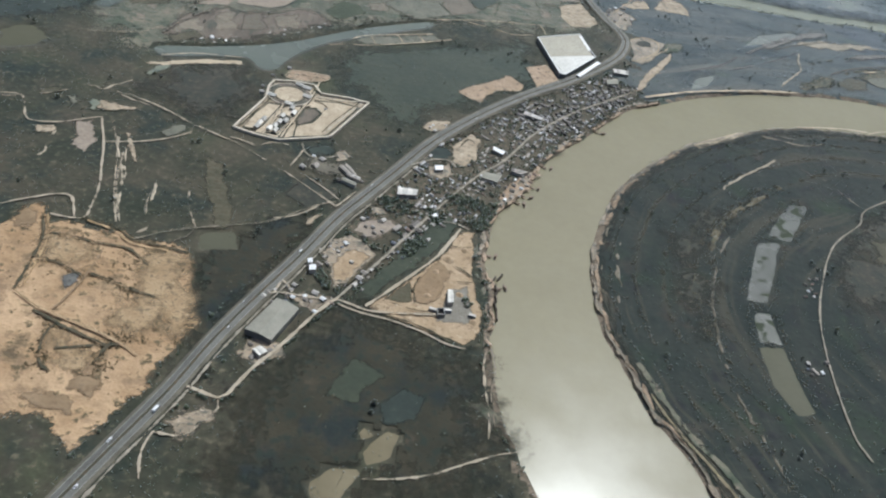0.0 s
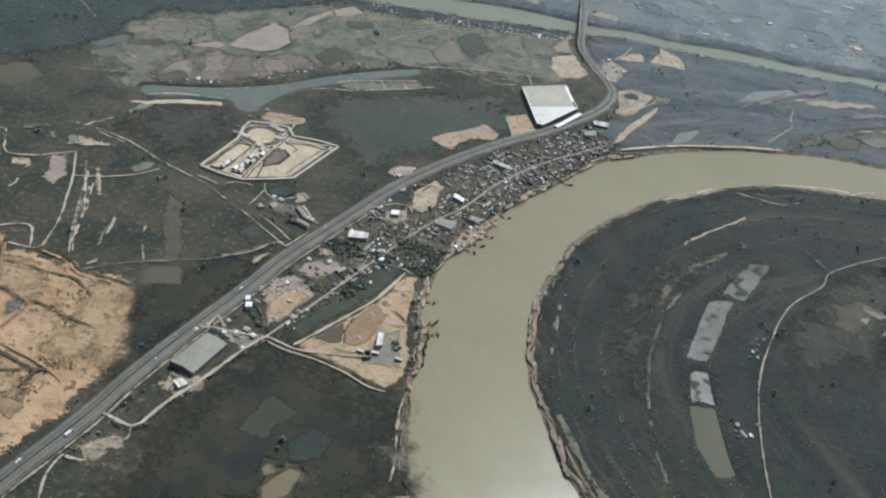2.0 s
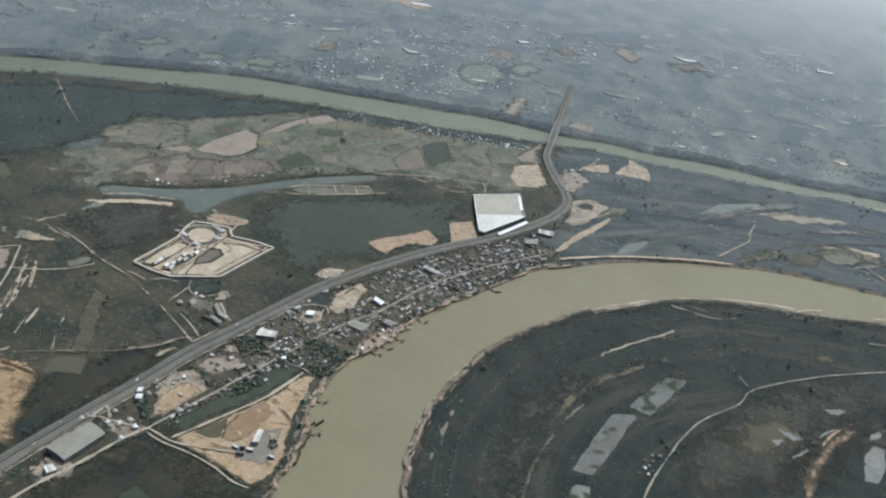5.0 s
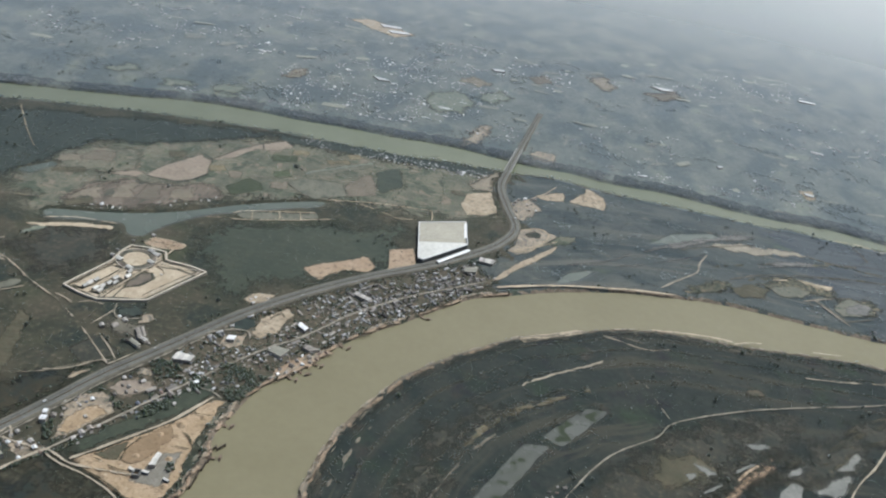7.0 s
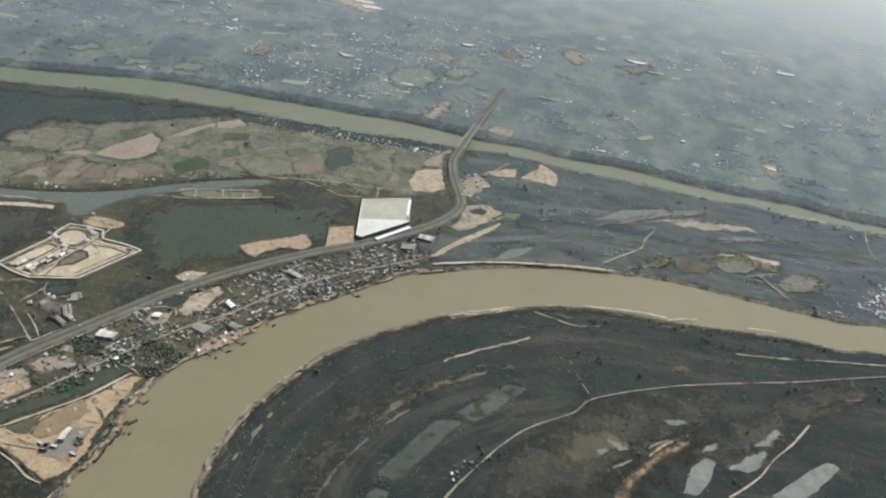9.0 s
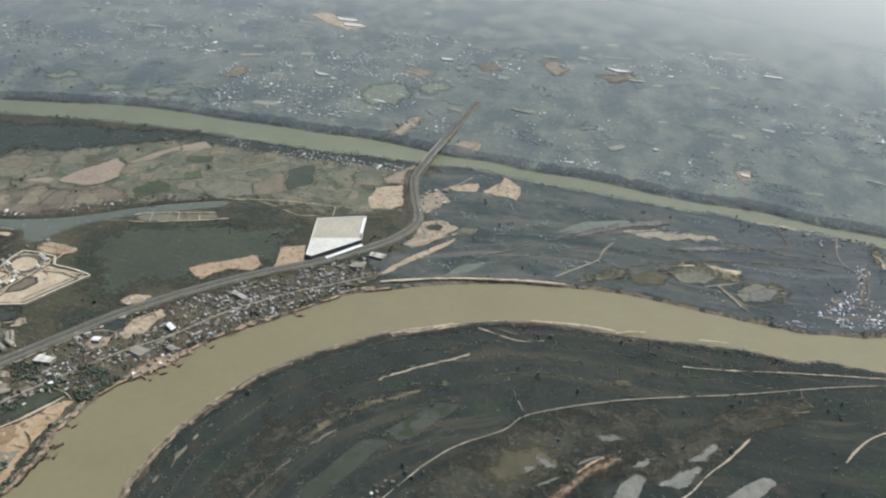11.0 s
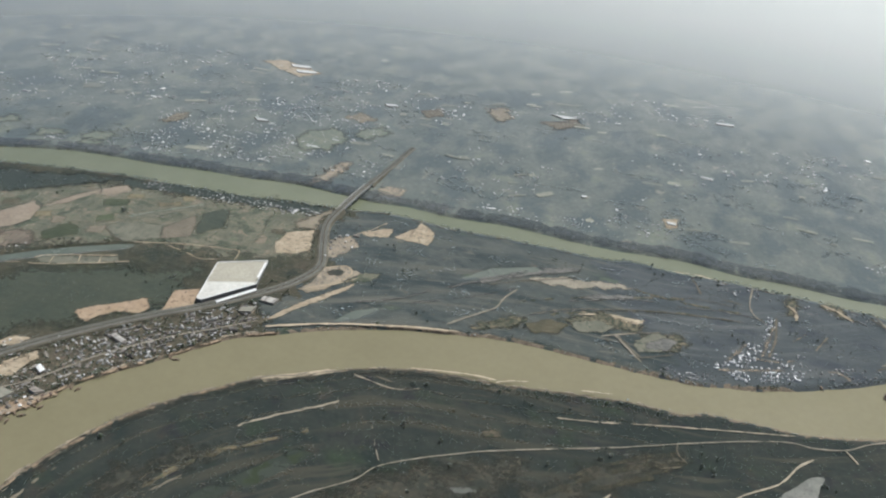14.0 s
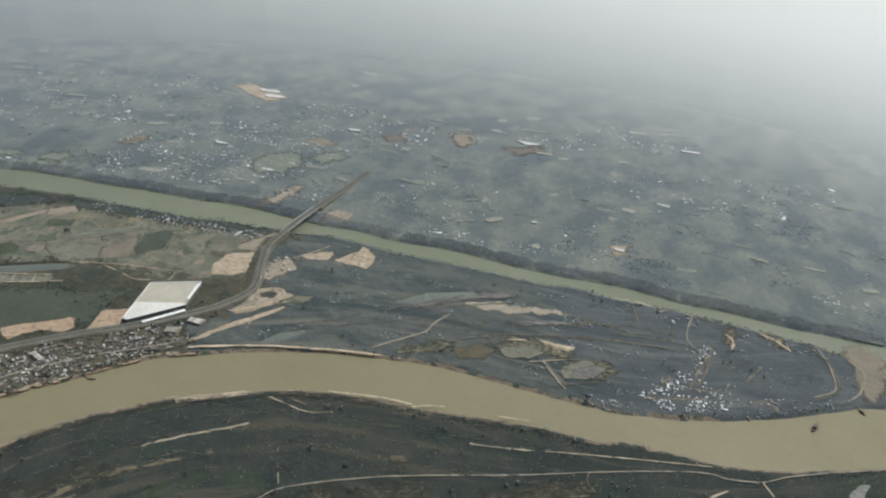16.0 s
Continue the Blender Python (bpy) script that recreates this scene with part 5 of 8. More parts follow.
lane("track", [(329.3, 517.7), (345.8, 487.6)], 1.8, M_TRACK_GREY, DIRT_LABEL, 0.3, 3.5, 0.6)
lane("track", [(439.1, 429.7), (457.7, 452.2), (470.0, 474.8), (482.7, 493.1), (497.3, 518.6)], 2.0, M_TRACK, DIRT_LABEL)
lane("track", [(559.7, 519.8), (578.5, 549.4), (605.6, 574.3), (618.8, 597.2), (629.5, 609.4)], 2.2, M_TRACK, DIRT_LABEL)
lane("track", [(660.6, 616.9), (652.8, 629.0)], 2.2, M_TRACK, DIRT_LABEL)
for pts, w in (([(-151.4, 441.7), (-141.6, 412.9), (-132.8, 376.8), (-131.0, 357.2), (-132.3, 348.2), (-147.4, 348.0)], 2.8), ([(-211.7, 448.9), (-199.4, 450.0), (-190.5, 430.4), (-184.3, 426.2), (-169.9, 429.8), (-151.4, 441.7)], 2.2), ([(-142.6, 417.3), (-123.6, 423.4), (-109.7, 431.5), (-99.1, 441.8)], 2.0), ([(-172.8, 349.6), (-162.0, 357.5), (-150.3, 364.2), (-142.3, 364.0), (-136.0, 348.6)], 2.0)):
    lane("track", pts, w, M_TRACK, DIRT_LABEL, 0.3, 3.5, 0.8)
for pts, w in (([(22.0, 214.0), (35.9, 216.1), (49.9, 220.5), (64.4, 227.6), (79.4, 235.0), (89.7, 238.5)], 1.4), ([(74.5, 237.2), (76.2, 252.4), (74.4, 286.4), (76.0, 296.0)], 2.0), ([(-64.1, 224.1), (-51.7, 224.2), (-41.4, 239.9), (-42.6, 245.6)], 2.5), ([(-64.1, 224.1), (-65.8, 214.0), (-63.3, 201.0)], 2.0)):
    lane("track", pts, w, M_TRACK, DIRT_LABEL, 0.3, 3.5, 0.6)
lane("track", [(-171.5, 473.9), (-134.1, 467.7), (-97.3, 448.8), (-71.7, 438.1), (-52.8, 425.6)], 2.6, M_TRACK, DIRT_LABEL, 0.3, 3.5, 0.2)
for pts in ([(588.5, 718.8), (606.5, 721.5), (620.1, 729.4)], [(593.8, 723.8), (599.3, 749.5), (603.7, 774.1)], [(560.0, 690.0), (584.0, 700.0), (612.0, 712.0)], [(566.0, 704.0), (574.0, 722.0), (580.0, 736.0)], [(646.7, 725.6), (655.8, 727.5), (663.8, 719.8)]):
    lane("earth_streak", pts, 8.0, M_YARD, "trodden brown earth between village houses", 0.2, 3.0, 0.25)
belt = far_north[(far_north[:, 0] > -420) & (far_north[:, 0] < 900)]
lane("wood_floor", (belt + (0, 11)).tolist(), 64.0, M_SPIT, "dark belt of trees behind the far river", 0.1, 8.0, 0.4)
lane("earth_streak", [(9.1, 696.3), (23.4, 713.1), (41.9, 732.3), (59.1, 749.7)], 9.0, M_LIME, "pale green strip between dry fields", 0.2, 3.0, 1.0)
lane("levee", [(208.2, 590.9), (235.2, 606.6), (265.5, 621.4), (310.7, 638.0), (352.6, 650.2)], 5.0, M_PALE, "low pale levee along the river", 0.9)
for pts, w in (([(585.5, 835.3), (583.3, 803.3), (587.4, 785.8), (597.8, 776.9)], 2), ([(693.2, 836.6), (704.2, 810.9), (708.4, 773.7), (690.7, 752.9)], 2), ([(721.2, 823.9), (734.0, 807.6), (727.1, 774.4), (712.8, 755.4)], 2), ([(474.1, 702.3), (499.7, 673.0)], 4), ([(463.7, 695.4), (491.2, 712.4)], 3)):
    lane("lane", pts, w, M_TRACK_GREY, LANE_LABEL)


def broken(points, width, mat, label, seed, share=0.0):
    """A ragged line of bare earth, wider and narrower, that shows only in places."""
    line = curve(points, 1.6)
    run, wide = [], []
    for i, q in enumerate(line):
        n = noise.noise(Vector((q[0] / 8, q[1] / 8, seed))) + 0.5 * noise.noise(Vector((q[0] / 2.5, q[1] / 2.5, seed + 4)))
        w = min(1.0, (n - share) * 2.5)
        if w > 0.02 and i < len(line) - 1:
            run.append(q + [1.1 * noise.noise(Vector((q[0] / 5, q[1] / 5, seed + k))) for k in (7, 9)])
            wide.append(w * width)
            continue
        if len(run) > 3:
            a, w = np.array(run), np.array(wide)
            w[0] = w[-1] = 0.1
            d = np.gradient(a, axis=0)
            side = np.column_stack([d[:, 1], -d[:, 0]]) / (np.hypot(d[:, 0], d[:, 1])[:, None] + 1e-9)
            v, f = [], []
            for k in range(len(a)):
                left, right = w[k] * rng.uniform(0.35, 0.65), w[k] * rng.uniform(0.35, 0.65)
                v += [(*(a[k] - side[k] * left), -0.02), (*(a[k] - side[k] * left * 0.7), 0.3), (*(a[k] + side[k] * right * 0.7), 0.3), (*(a[k] + side[k] * right), -0.02)]
                if k:
                    f += [(4 * k + c, 4 * k + c + 1, 4 * k + c - 3, 4 * k + c - 4) for c in range(3)]
            tagged(link("earth_bank", v, f, mat), label, "ground", kind="structure")
        run, wide = [], []


for k, pts in enumerate(([(-165.1, 467.7), (-155.4, 478.5), (-145.7, 490.5)], [(-148.5, 469.7), (-141.1, 466.6), (-131.9, 464.5), (-119.8, 459.2)], [(-170.0, 420.8), (-170.9, 409.1), (-169.1, 398.7), (-172.5, 394.0)], [(-89.0, 392.7), (-82.1, 364.9)])):
    broken(pts, 1.4, M_TRACK, "worn streak of pale soil in dark grass", k + 31.3, -0.1)
BERM, DIKE = "low earth berm across bare sand", "low earth dike between fields"
SAND_LINES = [[(-150.5, 346.6), (-144.9, 329.7), (-143.8, 310.6), (-144.4, 292.4)], [(-143.1, 333.8), (-129.5, 333.7), (-120.5, 331.6), (-105.3, 331.0), (-96.5, 324.5), (-91.0, 319.4)], [(-144.5, 312.5), (-134.6, 314.1), (-123.7, 309.3), (-117.4, 305.9)], [(-115.8, 309.2), (-107.3, 307.1), (-92.8, 302.5), (-81.3, 299.2)], [(-116.0, 272.7), (-120.0, 273.7), (-122.1, 264.4), (-118.3, 251.7), (-113.0, 247.9)], [(-115.3, 260.7), (-101.1, 264.7), (-89.9, 267.7)], [(-97.6, 254.2), (-95.7, 263.0), (-93.8, 268.6)], [(-131.7, 281.0), (-113.9, 272.9), (-94.5, 265.7)], [(-132.0, 349.3), (-113.6, 344.8), (-104.6, 338.0), (-85.8, 336.0), (-75.5, 334.1)]]
# SAND_LINES[7], just south of the pale berm, paints the berm's shadow.
for k, pts in enumerate(SAND_LINES):
    lane("ditch", pts, 3.0, M_WEEDY, "weedy ditch across bare sand", 0.35, 2.0, 0.55 if k != 7 else 0.8)
lane("berm", [(-143.9, 291.3), (-129.4, 282.5), (-112.6, 277.1), (-92.9, 269.5), (-81.0, 262.6)], 2.4, M_SAND_WEEDS, BERM, 0.6, 3.0, 0.9)
lane("track", [(-115.4, 328.4), (-116.5, 311.1), (-120.4, 292.2), (-123.7, 283.8)], 2.6, M_STAIN, "wheel track across bare sand", 0.6, 3.0, 0.6)
for pts in ([(-148.5, 347.6), (-142.5, 330.7), (-141.0, 311.6), (-141.4, 293.4)], [(-130.0, 347.3), (-113.6, 342.2), (-104.6, 335.4), (-85.8, 333.4)]):
    lane("berm", pts, 2.0, M_SAND, BERM, 0.6, 2.5, 0.5)
for pts in ([(-174.3, 603.3), (-141.4, 610.4), (-118.9, 625.8), (-109.0, 623.0)], [(-74.3, 676.8), (-63.5, 706.5), (-49.9, 731.3), (-31.2, 753.2)], [(-43.3, 640.2), (-37.1, 659.3), (-9.7, 676.1), (6.0, 690.1)], [(0.9, 671.2), (28.1, 653.3)], [(-146.0, 555.0), (-136.0, 583.0), (-118.0, 610.0)], [(-110.0, 650.0), (-104.0, 654.0), (-88.0, 685.0)]):
    lane("dike", pts, 1.6, M_FIELD_PALE, DIKE, 0.5, 3.5, 0.6)
for pts in ([(42.2, 657.7), (78.8, 673.1), (118.0, 683.1), (132.3, 685.2), (136.3, 669.5)], [(70.7, 666.4), (90.7, 662.7), (107.9, 658.7), (124.0, 665.1)], [(-17.5, 598.9), (-10.0, 607.2), (16.9, 620.6), (42.7, 632.4)], [(-20.0, 590.0), (-7.6, 592.8), (23.0, 608.0), (57.2, 628.3)], [(-271.5, 689.0), (-238.9, 649.8), (-214.1, 623.3)], [(-138.5, 524.9), (-117.2, 535.8), (-88.3, 541.2)], [(-33.0, 583.0), (-18.0, 590.0)]):
    lane("dike", pts, 1.5, M_PALE, DIKE, 0.5, 3.5, 0.7)
for pts in ([(-108.0, 622.0), (-96.3, 622.0), (-83.6, 623.7), (-72.0, 633.2), (-64.8, 651.4)], [(-86.2, 685.5), (-73.0, 677.5), (-70.0, 668.0)], [(-52.0, 728.0), (-47.0, 733.0), (-42.0, 722.0)]):
    lane("ditch", pts, 1.2, M_WOOD_FLOOR, "dark ditch round a mud pan", 0.5, 2.5, 0.9)
for k, pts in enumerate(([(-137.0, 425.6), (-134.2, 415.6), (-124.2, 387.7), (-118.2, 356.6)], [(-105.6, 387.2), (-104.4, 377.4), (-104.4, 366.4)], [(-99.0, 357.7), (-100.3, 350.0), (-105.1, 342.8)], [(-130.9, 418.2), (-125.4, 398.5), (-119.8, 371.7)])):
    broken(pts, 1.8, M_TRACK, "worn streak of pale soil in dark grass", k + 11.3, -0.3)
for pts in ([(-104.2, 338.1), (-90.0, 348.0), (-76.5, 354.8), (-43.1, 368.6), (-30.8, 378.8), (-13.9, 394.2)], [(-85.5, 341.1), (-79.0, 347.8), (-76.5, 354.8)]):
    lane("dike", pts, 1.4, M_FIELD_PALE, DIKE, 0.4, 3.5, 0.4)
for pts, w in (([(-33.4, 527.6), (-35.8, 507.4), (-41.1, 485.4), (-45.9, 464.0), (-48.3, 450.9)], 5.0), ([(-52.7, 491.2), (-54.1, 477.0), (-56.6, 463.6), (-59.4, 452.5)], 2.6), ([(-68.5, 488.5), (-51.8, 492.3), (-35.2, 493.9)], 1.6)):
    lane("planted_border", pts, w + 3.2, M_GROUND, "dark planted verge of a drive", 0.36, 3.0, 0.8)
    lane("lane", pts, w, M_PALE, "pale drive inside the compound", 0.46, 3.0, 1.2)
for pts in (NORTH_PLOT + NORTH_PLOT[:1], [(-48.7, 537.0), (-51.0, 525.0)], [(-36.0, 537.0), (-38.6, 526.8)]):
    lane("lane", pts, 0.8, M_PALE, "pale path round garden plots", 0.5, 2.5, 0.8)
lane("planted_border", [(-62.0, 521.6), (-48.1, 523.6), (-37.0, 523.6)], 1.6, M_GROUND, "dark hedge between garden plots", 0.5, 2.5, 0.9)
lane("planted_border", [(-52.0, 531.0), (-40.0, 531.6), (-30.6, 532.4)], 0.8, M_GROUND, "dark hedge between garden plots", 0.5, 2.5, 0.5)
for k, pts in enumerate(([(404.8, 702.2), (439.0, 723.1), (483.8, 746.5), (526.0, 761.9), (569.4, 769.3)], [(388.8, 719.1), (432.9, 745.3), (479.2, 767.8), (527.1, 787.0)], [(481.4, 782.2), (528.1, 780.5), (577.5, 785.7)])):
    broken(pts, 3.6, M_MARSH, "curved grassy bar of an old river course", k + 21.3, -0.3)
for pts in ([(61.4, 483.0), (70.9, 497.0), (79.0, 490.0), (76.0, 477.0)], [(64.0, 478.0), (69.0, 487.0), (73.5, 483.0)]):
    lane("ditch", pts, 1.4, M_WEEDY, "dark ditch round a sandy lot", 0.4, 2.0, 0.8)
lane("lane", [(25.7, 441.0), (39.3, 451.4), (48.0, 457.3), (57.0, 458.1), (60.8, 451.7)], 2.0, M_TRACK_GREY, LANE_LABEL, 0.35, 2.5, 0.9)
lane("lane", [(-34.9, 450.0), (-31.7, 440.8), (-25.6, 436.0), (-18.1, 438.5), (-12.8, 442.2)], 1.6, M_TRACK_GREY, LANE_LABEL, 0.35, 2.5, 0.9)
lane("track", [(78.3, 298.9), (80.0, 284.3), (77.8, 269.8), (78.8, 250.1)], 1.6, M_FIELD_PALE, DIRT_LABEL, 0.3, 2.5, 0.7)
lane("lane", [(213.7, 693.0), (228.0, 703.5), (238.0, 698.0), (236.0, 682.0), (226.0, 668.0), (213.0, 655.0)], 3.0, M_PALE, "pale drive round an earth lot", 0.3, 3.0, 1.0)
lane("lane", [(207.5, 653.0), (222.0, 658.0), (232.0, 672.0), (247.0, 690.0)], 2.2, M_PALE, "pale drive across an earth lot", 0.3, 3.0, 0.8)
lane("lane", [(206.0, 745.0), (216.0, 762.0), (226.0, 778.0), (234.0, 796.0)], 2.4, M_PALE, "pale lane among small yards", 0.3, 3.0, 0.9)
lane("lane", [(340.0, 656.8), (360.0, 683.4), (371.6, 698.9), (374.4, 715.3), (381.8, 734.5)], 3.0, M_TRACK_GREY, LANE_LABEL)


for pts, w in (([(323.1, 710.6), (342.6, 729.9), (362.9, 748.9), (383.3, 770.3)], 12.0), ([(400.0, 699.7), (429.5, 720.1), (479.7, 742.5), (522.6, 753.4)], 3.0), ([(427.8, 735.8), (470.9, 760.5), (499.9, 769.2)], 7.0), ([(300.0, 672.0), (340.0, 700.0), (380.0, 735.0)], 5.0), ([(520.0, 770.0), (560.0, 780.0), (590.0, 782.0)], 4.0), ([(260.0, 655.0), (290.0, 676.0), (312.0, 700.0)], 6.0)):
    lane("earth_streak", pts, w, M_WET, "grey bar of an old river course in marsh grass", 0.2, 3.5, 0.35)
for k, pts in enumerate(([(422.1, 470.3), (433.5, 483.0)], [(444.7, 482.1), (456.3, 490.1)], [(455.0, 480.9), (464.0, 493.8), (473.3, 507.1)], [(463.0, 507.4), (489.1, 521.0), (506.1, 533.9), (527.5, 547.6)], [(497.4, 526.2), (519.6, 547.4), (547.2, 571.5)], [(477.6, 522.2), (499.1, 541.9), (520.9, 557.3), (542.8, 569.0)], [(517.8, 506.1), (534.8, 519.6)], [(469.0, 523.0), (494.1, 547.3), (524.5, 569.5), (536.2, 576.0)], [(452.8, 497.5), (480.0, 527.3), (501.9, 546.2), (524.6, 564.1)])):
    lane("earth_streak", pts, 7.0, M_OLIVE, "faded streak between bands of dark grass", 0.2, 3.5, 0.1)
for pts in ([(524.6, 555.8), (540.0, 563.6)], [(535.5, 586.3), (536.2, 576.0), (543.9, 568.7)], [(392.5, 590.0), (401.2, 591.7), (410.8, 592.3)], [(312.6, 569.6), (326.0, 568.2)]):
    lane("track", pts, 2.2, M_FIELD_PALE, "worn pale path across dark grass", 0.2, 3.5, 0.7)
for pts in ([(388.3, 452.5), (393.3, 458.6), (401.2, 465.8)], [(367.3, 426.5), (373.6, 433.3), (378.5, 438.6)]):
    lane("earth_streak", pts, 5.0, M_POND_PALE, "half-dry pool in dark grass", 0.2, 3.5, 0.8)
lane("earth_streak", [(370.5, 391.9), (375.1, 409.4), (380.7, 423.4), (396.7, 449.2), (414.2, 468.9)], 19.0, M_EARTH, "reddish earth on an old river bank", 0.18, 3.5, 0.45)
lane("earth_streak", [(370.5, 391.9), (375.1, 409.4), (380.7, 423.4), (396.7, 449.2), (414.2, 468.9)], 4.0, M_RED_SAND, "reddish earth on an old river bank", 0.22, 3.5, 0.15)
for pts in ([(-33.5, 313.7), (-29.0, 316.0), (-18.8, 316.0), (-7.0, 316.1)], [(-30.1, 314.8), (-27.4, 325.2), (-21.5, 317.3)]):
    lane("lane", pts, 3.0, M_TRACK, LANE_LABEL, 0.3, 3.5, 0.9)
bank_strip = east_near[:100] + 0.0
d = np.gradient(bank_strip, axis=0)
bank_strip += np.column_stack([d[:, 1], -d[:, 0]]) / np.hypot(d[:, 0], d[:, 1])[:, None] * 6.5
lane("river_bank", bank_strip.tolist(), 16.0, M_OLD_BANK, "olive-brown grass strip along the river bank", 0.08, 4.5, 0.3)
lane("river_bank", [(196.0, 226.0), (186.0, 244.0), (173.0, 262.0), (163.0, 284.0), (154.5, 304.0)], 13.0, M_BROWN, "brown grassy strip along the river bank", 0.1, 4.0, 0.7)
lane("river_bank", [(190.0, 226.0), (179.0, 245.0), (167.0, 264.0), (158.0, 284.0)], 4.5, M_FIELD, "bare earth strip along the river bank", 0.12, 4.0, 0.6)
lane("earth_streak", [(388.7, 444.9), (396.7, 457.8), (405.8, 467.3), (413.5, 475.4)], 5.0, M_RED_SAND, "reddish earth on an old river bank", 0.2, 3.5, 0.5)
lane("track", [(295.7, 564.9), (311.3, 563.0), (324.7, 560.9), (337.4, 563.7), (346.4, 569.3)], 1.8, M_TRACK, DIRT_LABEL, 0.2, 3.5, 0.9)
for pts in ([(337.0, 590.1), (361.0, 598.0), (378.7, 601.4), (393.0, 601.7)], [(332.6, 589.8), (353.7, 595.6), (379.3, 601.6), (396.8, 602.9)], [(397.3, 600.1), (407.2, 606.5), (419.8, 610.9)], [(460.4, 617.3), (471.0, 620.1), (483.7, 623.2)]):
    lane("river_beach", pts, 2.6, M_PALE, "narrow pale sand beach along the river", 0.15, 3.5, 0.8)
for pts, w in (([(-144.3, 439.6), (-135.0, 415.0), (-129.1, 394.0), (-122.7, 369.4), (-115.8, 349.3)], 5.0), ([(-130.0, 409.6), (-124.4, 379.3), (-114.6, 351.0)], 5.0), ([(-104.6, 385.0), (-105.8, 371.6), (-103.7, 359.7)], 6.0), ([(-83.8, 370.1), (-80.8, 363.4), (-76.2, 353.5)], 4.0), ([(-191.2, 540.7), (-176.0, 545.4), (-161.7, 550.6)], 4.0), ([(-160.3, 549.4), (-153.5, 559.4), (-147.3, 568.4)], 4.0), ([(-144.4, 471.7), (-131.3, 466.0)], 3.5), ([(-210.6, 446.0), (-194.1, 453.2), (-178.4, 464.4)], 3.5)):
    lane("earth_streak", pts, w * 0.4, M_TRACK, "worn streak of pale soil in dark grass", 0.2, 3.0, 0.3)
for pts in ([(-41.4, 418.0), (-31.5, 410.7), (-19.9, 401.9), (-8.4, 392.7)], [(-26.4, 415.2), (-16.0, 407.6), (-6.1, 398.4)], [(-38.3, 423.8), (-35.4, 433.3), (-32.8, 443.0)], [(-7.7, 392.4), (-2.9, 401.0), (1.8, 409.3)], [(-8.4, 396.5), (-16.4, 391.9), (-22.9, 383.5), (-31.0, 376.9), (-39.6, 373.3)], [(-79.1, 441.0), (-88.9, 445.3)], [(-58.2, 440.0), (-52.5, 445.2), (-42.1, 445.6)], [(-76.4, 443.2), (-67.2, 441.3), (-61.4, 438.9)]):
    lane("track", pts, 1.6, M_TRACK, DIRT_LABEL, 0.3, 3.0, 0.7)
for pts in ([(-4.7, 609.2), (-0.4, 597.8)], [(14.9, 619.2), (20.0, 608.4)], [(30.3, 626.9), (35.3, 615.8)]):
    lane("dike", pts, 1.3, M_PALE, DIKE, 0.5, 3.5, 0.7)
for pts, w, solid in (([(402.3, 702.9), (433.5, 725.0), (483.5, 747.0), (529.9, 760.5), (577.1, 770.6)], 3.5, 0.7), ([(349.4, 726.4), (382.5, 750.6), (428.9, 778.6)], 4.0, 0.5), ([(466.8, 696.7), (479.4, 706.4), (510.5, 722.4)], 4.0, 1.0), ([(476.9, 701.6), (500.2, 676.8)], 4.5, 1.2), ([(499.7, 679.8), (523.8, 694.6)], 3.5, 1.0), ([(467.5, 693.6), (474.9, 685.2)], 3.0, 0.8), ([(560.0, 801.1), (577.3, 799.7)], 3.0, 0.8), ([(688.7, 828.4), (703.5, 813.9), (712.2, 785.1), (709.3, 767.6), (686.3, 744.5)], 4.5, 1.0)):
    lane("lane", pts, w * 0.9, M_SHOULDER, LANE_LABEL, 0.3, 3.5, solid)
for pts, w, m in (([(439.8, 719.6), (453.5, 725.5)], 4.0, M_PALE), ([(512.0, 783.1), (541.6, 791.9), (566.7, 792.4)], 4.0, M_WET), ([(529.8, 824.8), (535.0, 815.6), (539.6, 801.1)], 6.0, M_FIELD_PALE), ([(616.7, 817.3), (623.2, 808.7), (623.9, 793.6)], 10.0, M_LOT), ([(646.6, 832.3), (660.4, 827.1), (673.6, 816.2)], 10.0, M_LOT), ([(513.0, 831.7), (537.3, 835.2), (561.4, 831.1)], 4.0, M_PALE), ([(619.5, 757.8), (631.6, 775.2)], 4.0, M_FIELD_PALE), ([(638.0, 752.0), (649.5, 778.5)], 4.0, M_FIELD_PALE), ([(599.2, 725.0), (605.1, 753.4), (606.4, 790.7)], 6.0, M_FIELD_PALE)):
    lane("earth_streak", pts, w * 0.95, m, "worn streak of bare earth on the spit", 0.25, 3.5, 0.7)


SCROLL = "broken line of bare earth on an old river bank"
for k, pts in enumerate(([(234.9, 427.3), (219.1, 396.3), (208.1, 359.4), (204.6, 327.8), (204.3, 296.0), (209.5, 271.8), (214.3, 249.5), (215.5, 235.8)], [(244.3, 481.4), (262.7, 501.1), (283.9, 519.9), (298.5, 533.3)], [(161.3, 403.1), (155.2, 380.9), (154.9, 361.5)], [(368.9, 408.2), (379.8, 426.6), (400.2, 454.7), (412.8, 473.0)], [(151.0, 347.8), (152.9, 366.8), (157.4, 393.2)])):
    broken(pts, 1.8, (M_FIELD_PALE, M_TRACK)[k % 2], SCROLL, k + 0.3, -0.55 if k == 1 else -0.15)
for k, pts in enumerate(([(214.1, 395.1), (226.4, 426.5), (242.7, 450.4), (268.1, 476.1)], [(363.1, 458.8), (384.4, 477.7), (396.5, 490.7), (402.9, 496.0)], [(222.9, 424.9), (243.1, 453.7), (269.6, 477.7), (292.0, 497.2)])):
    broken(pts, 3.0, (M_FIELD, M_FIELD_PALE)[k % 2], SCROLL, k + 5.3, -0.2)
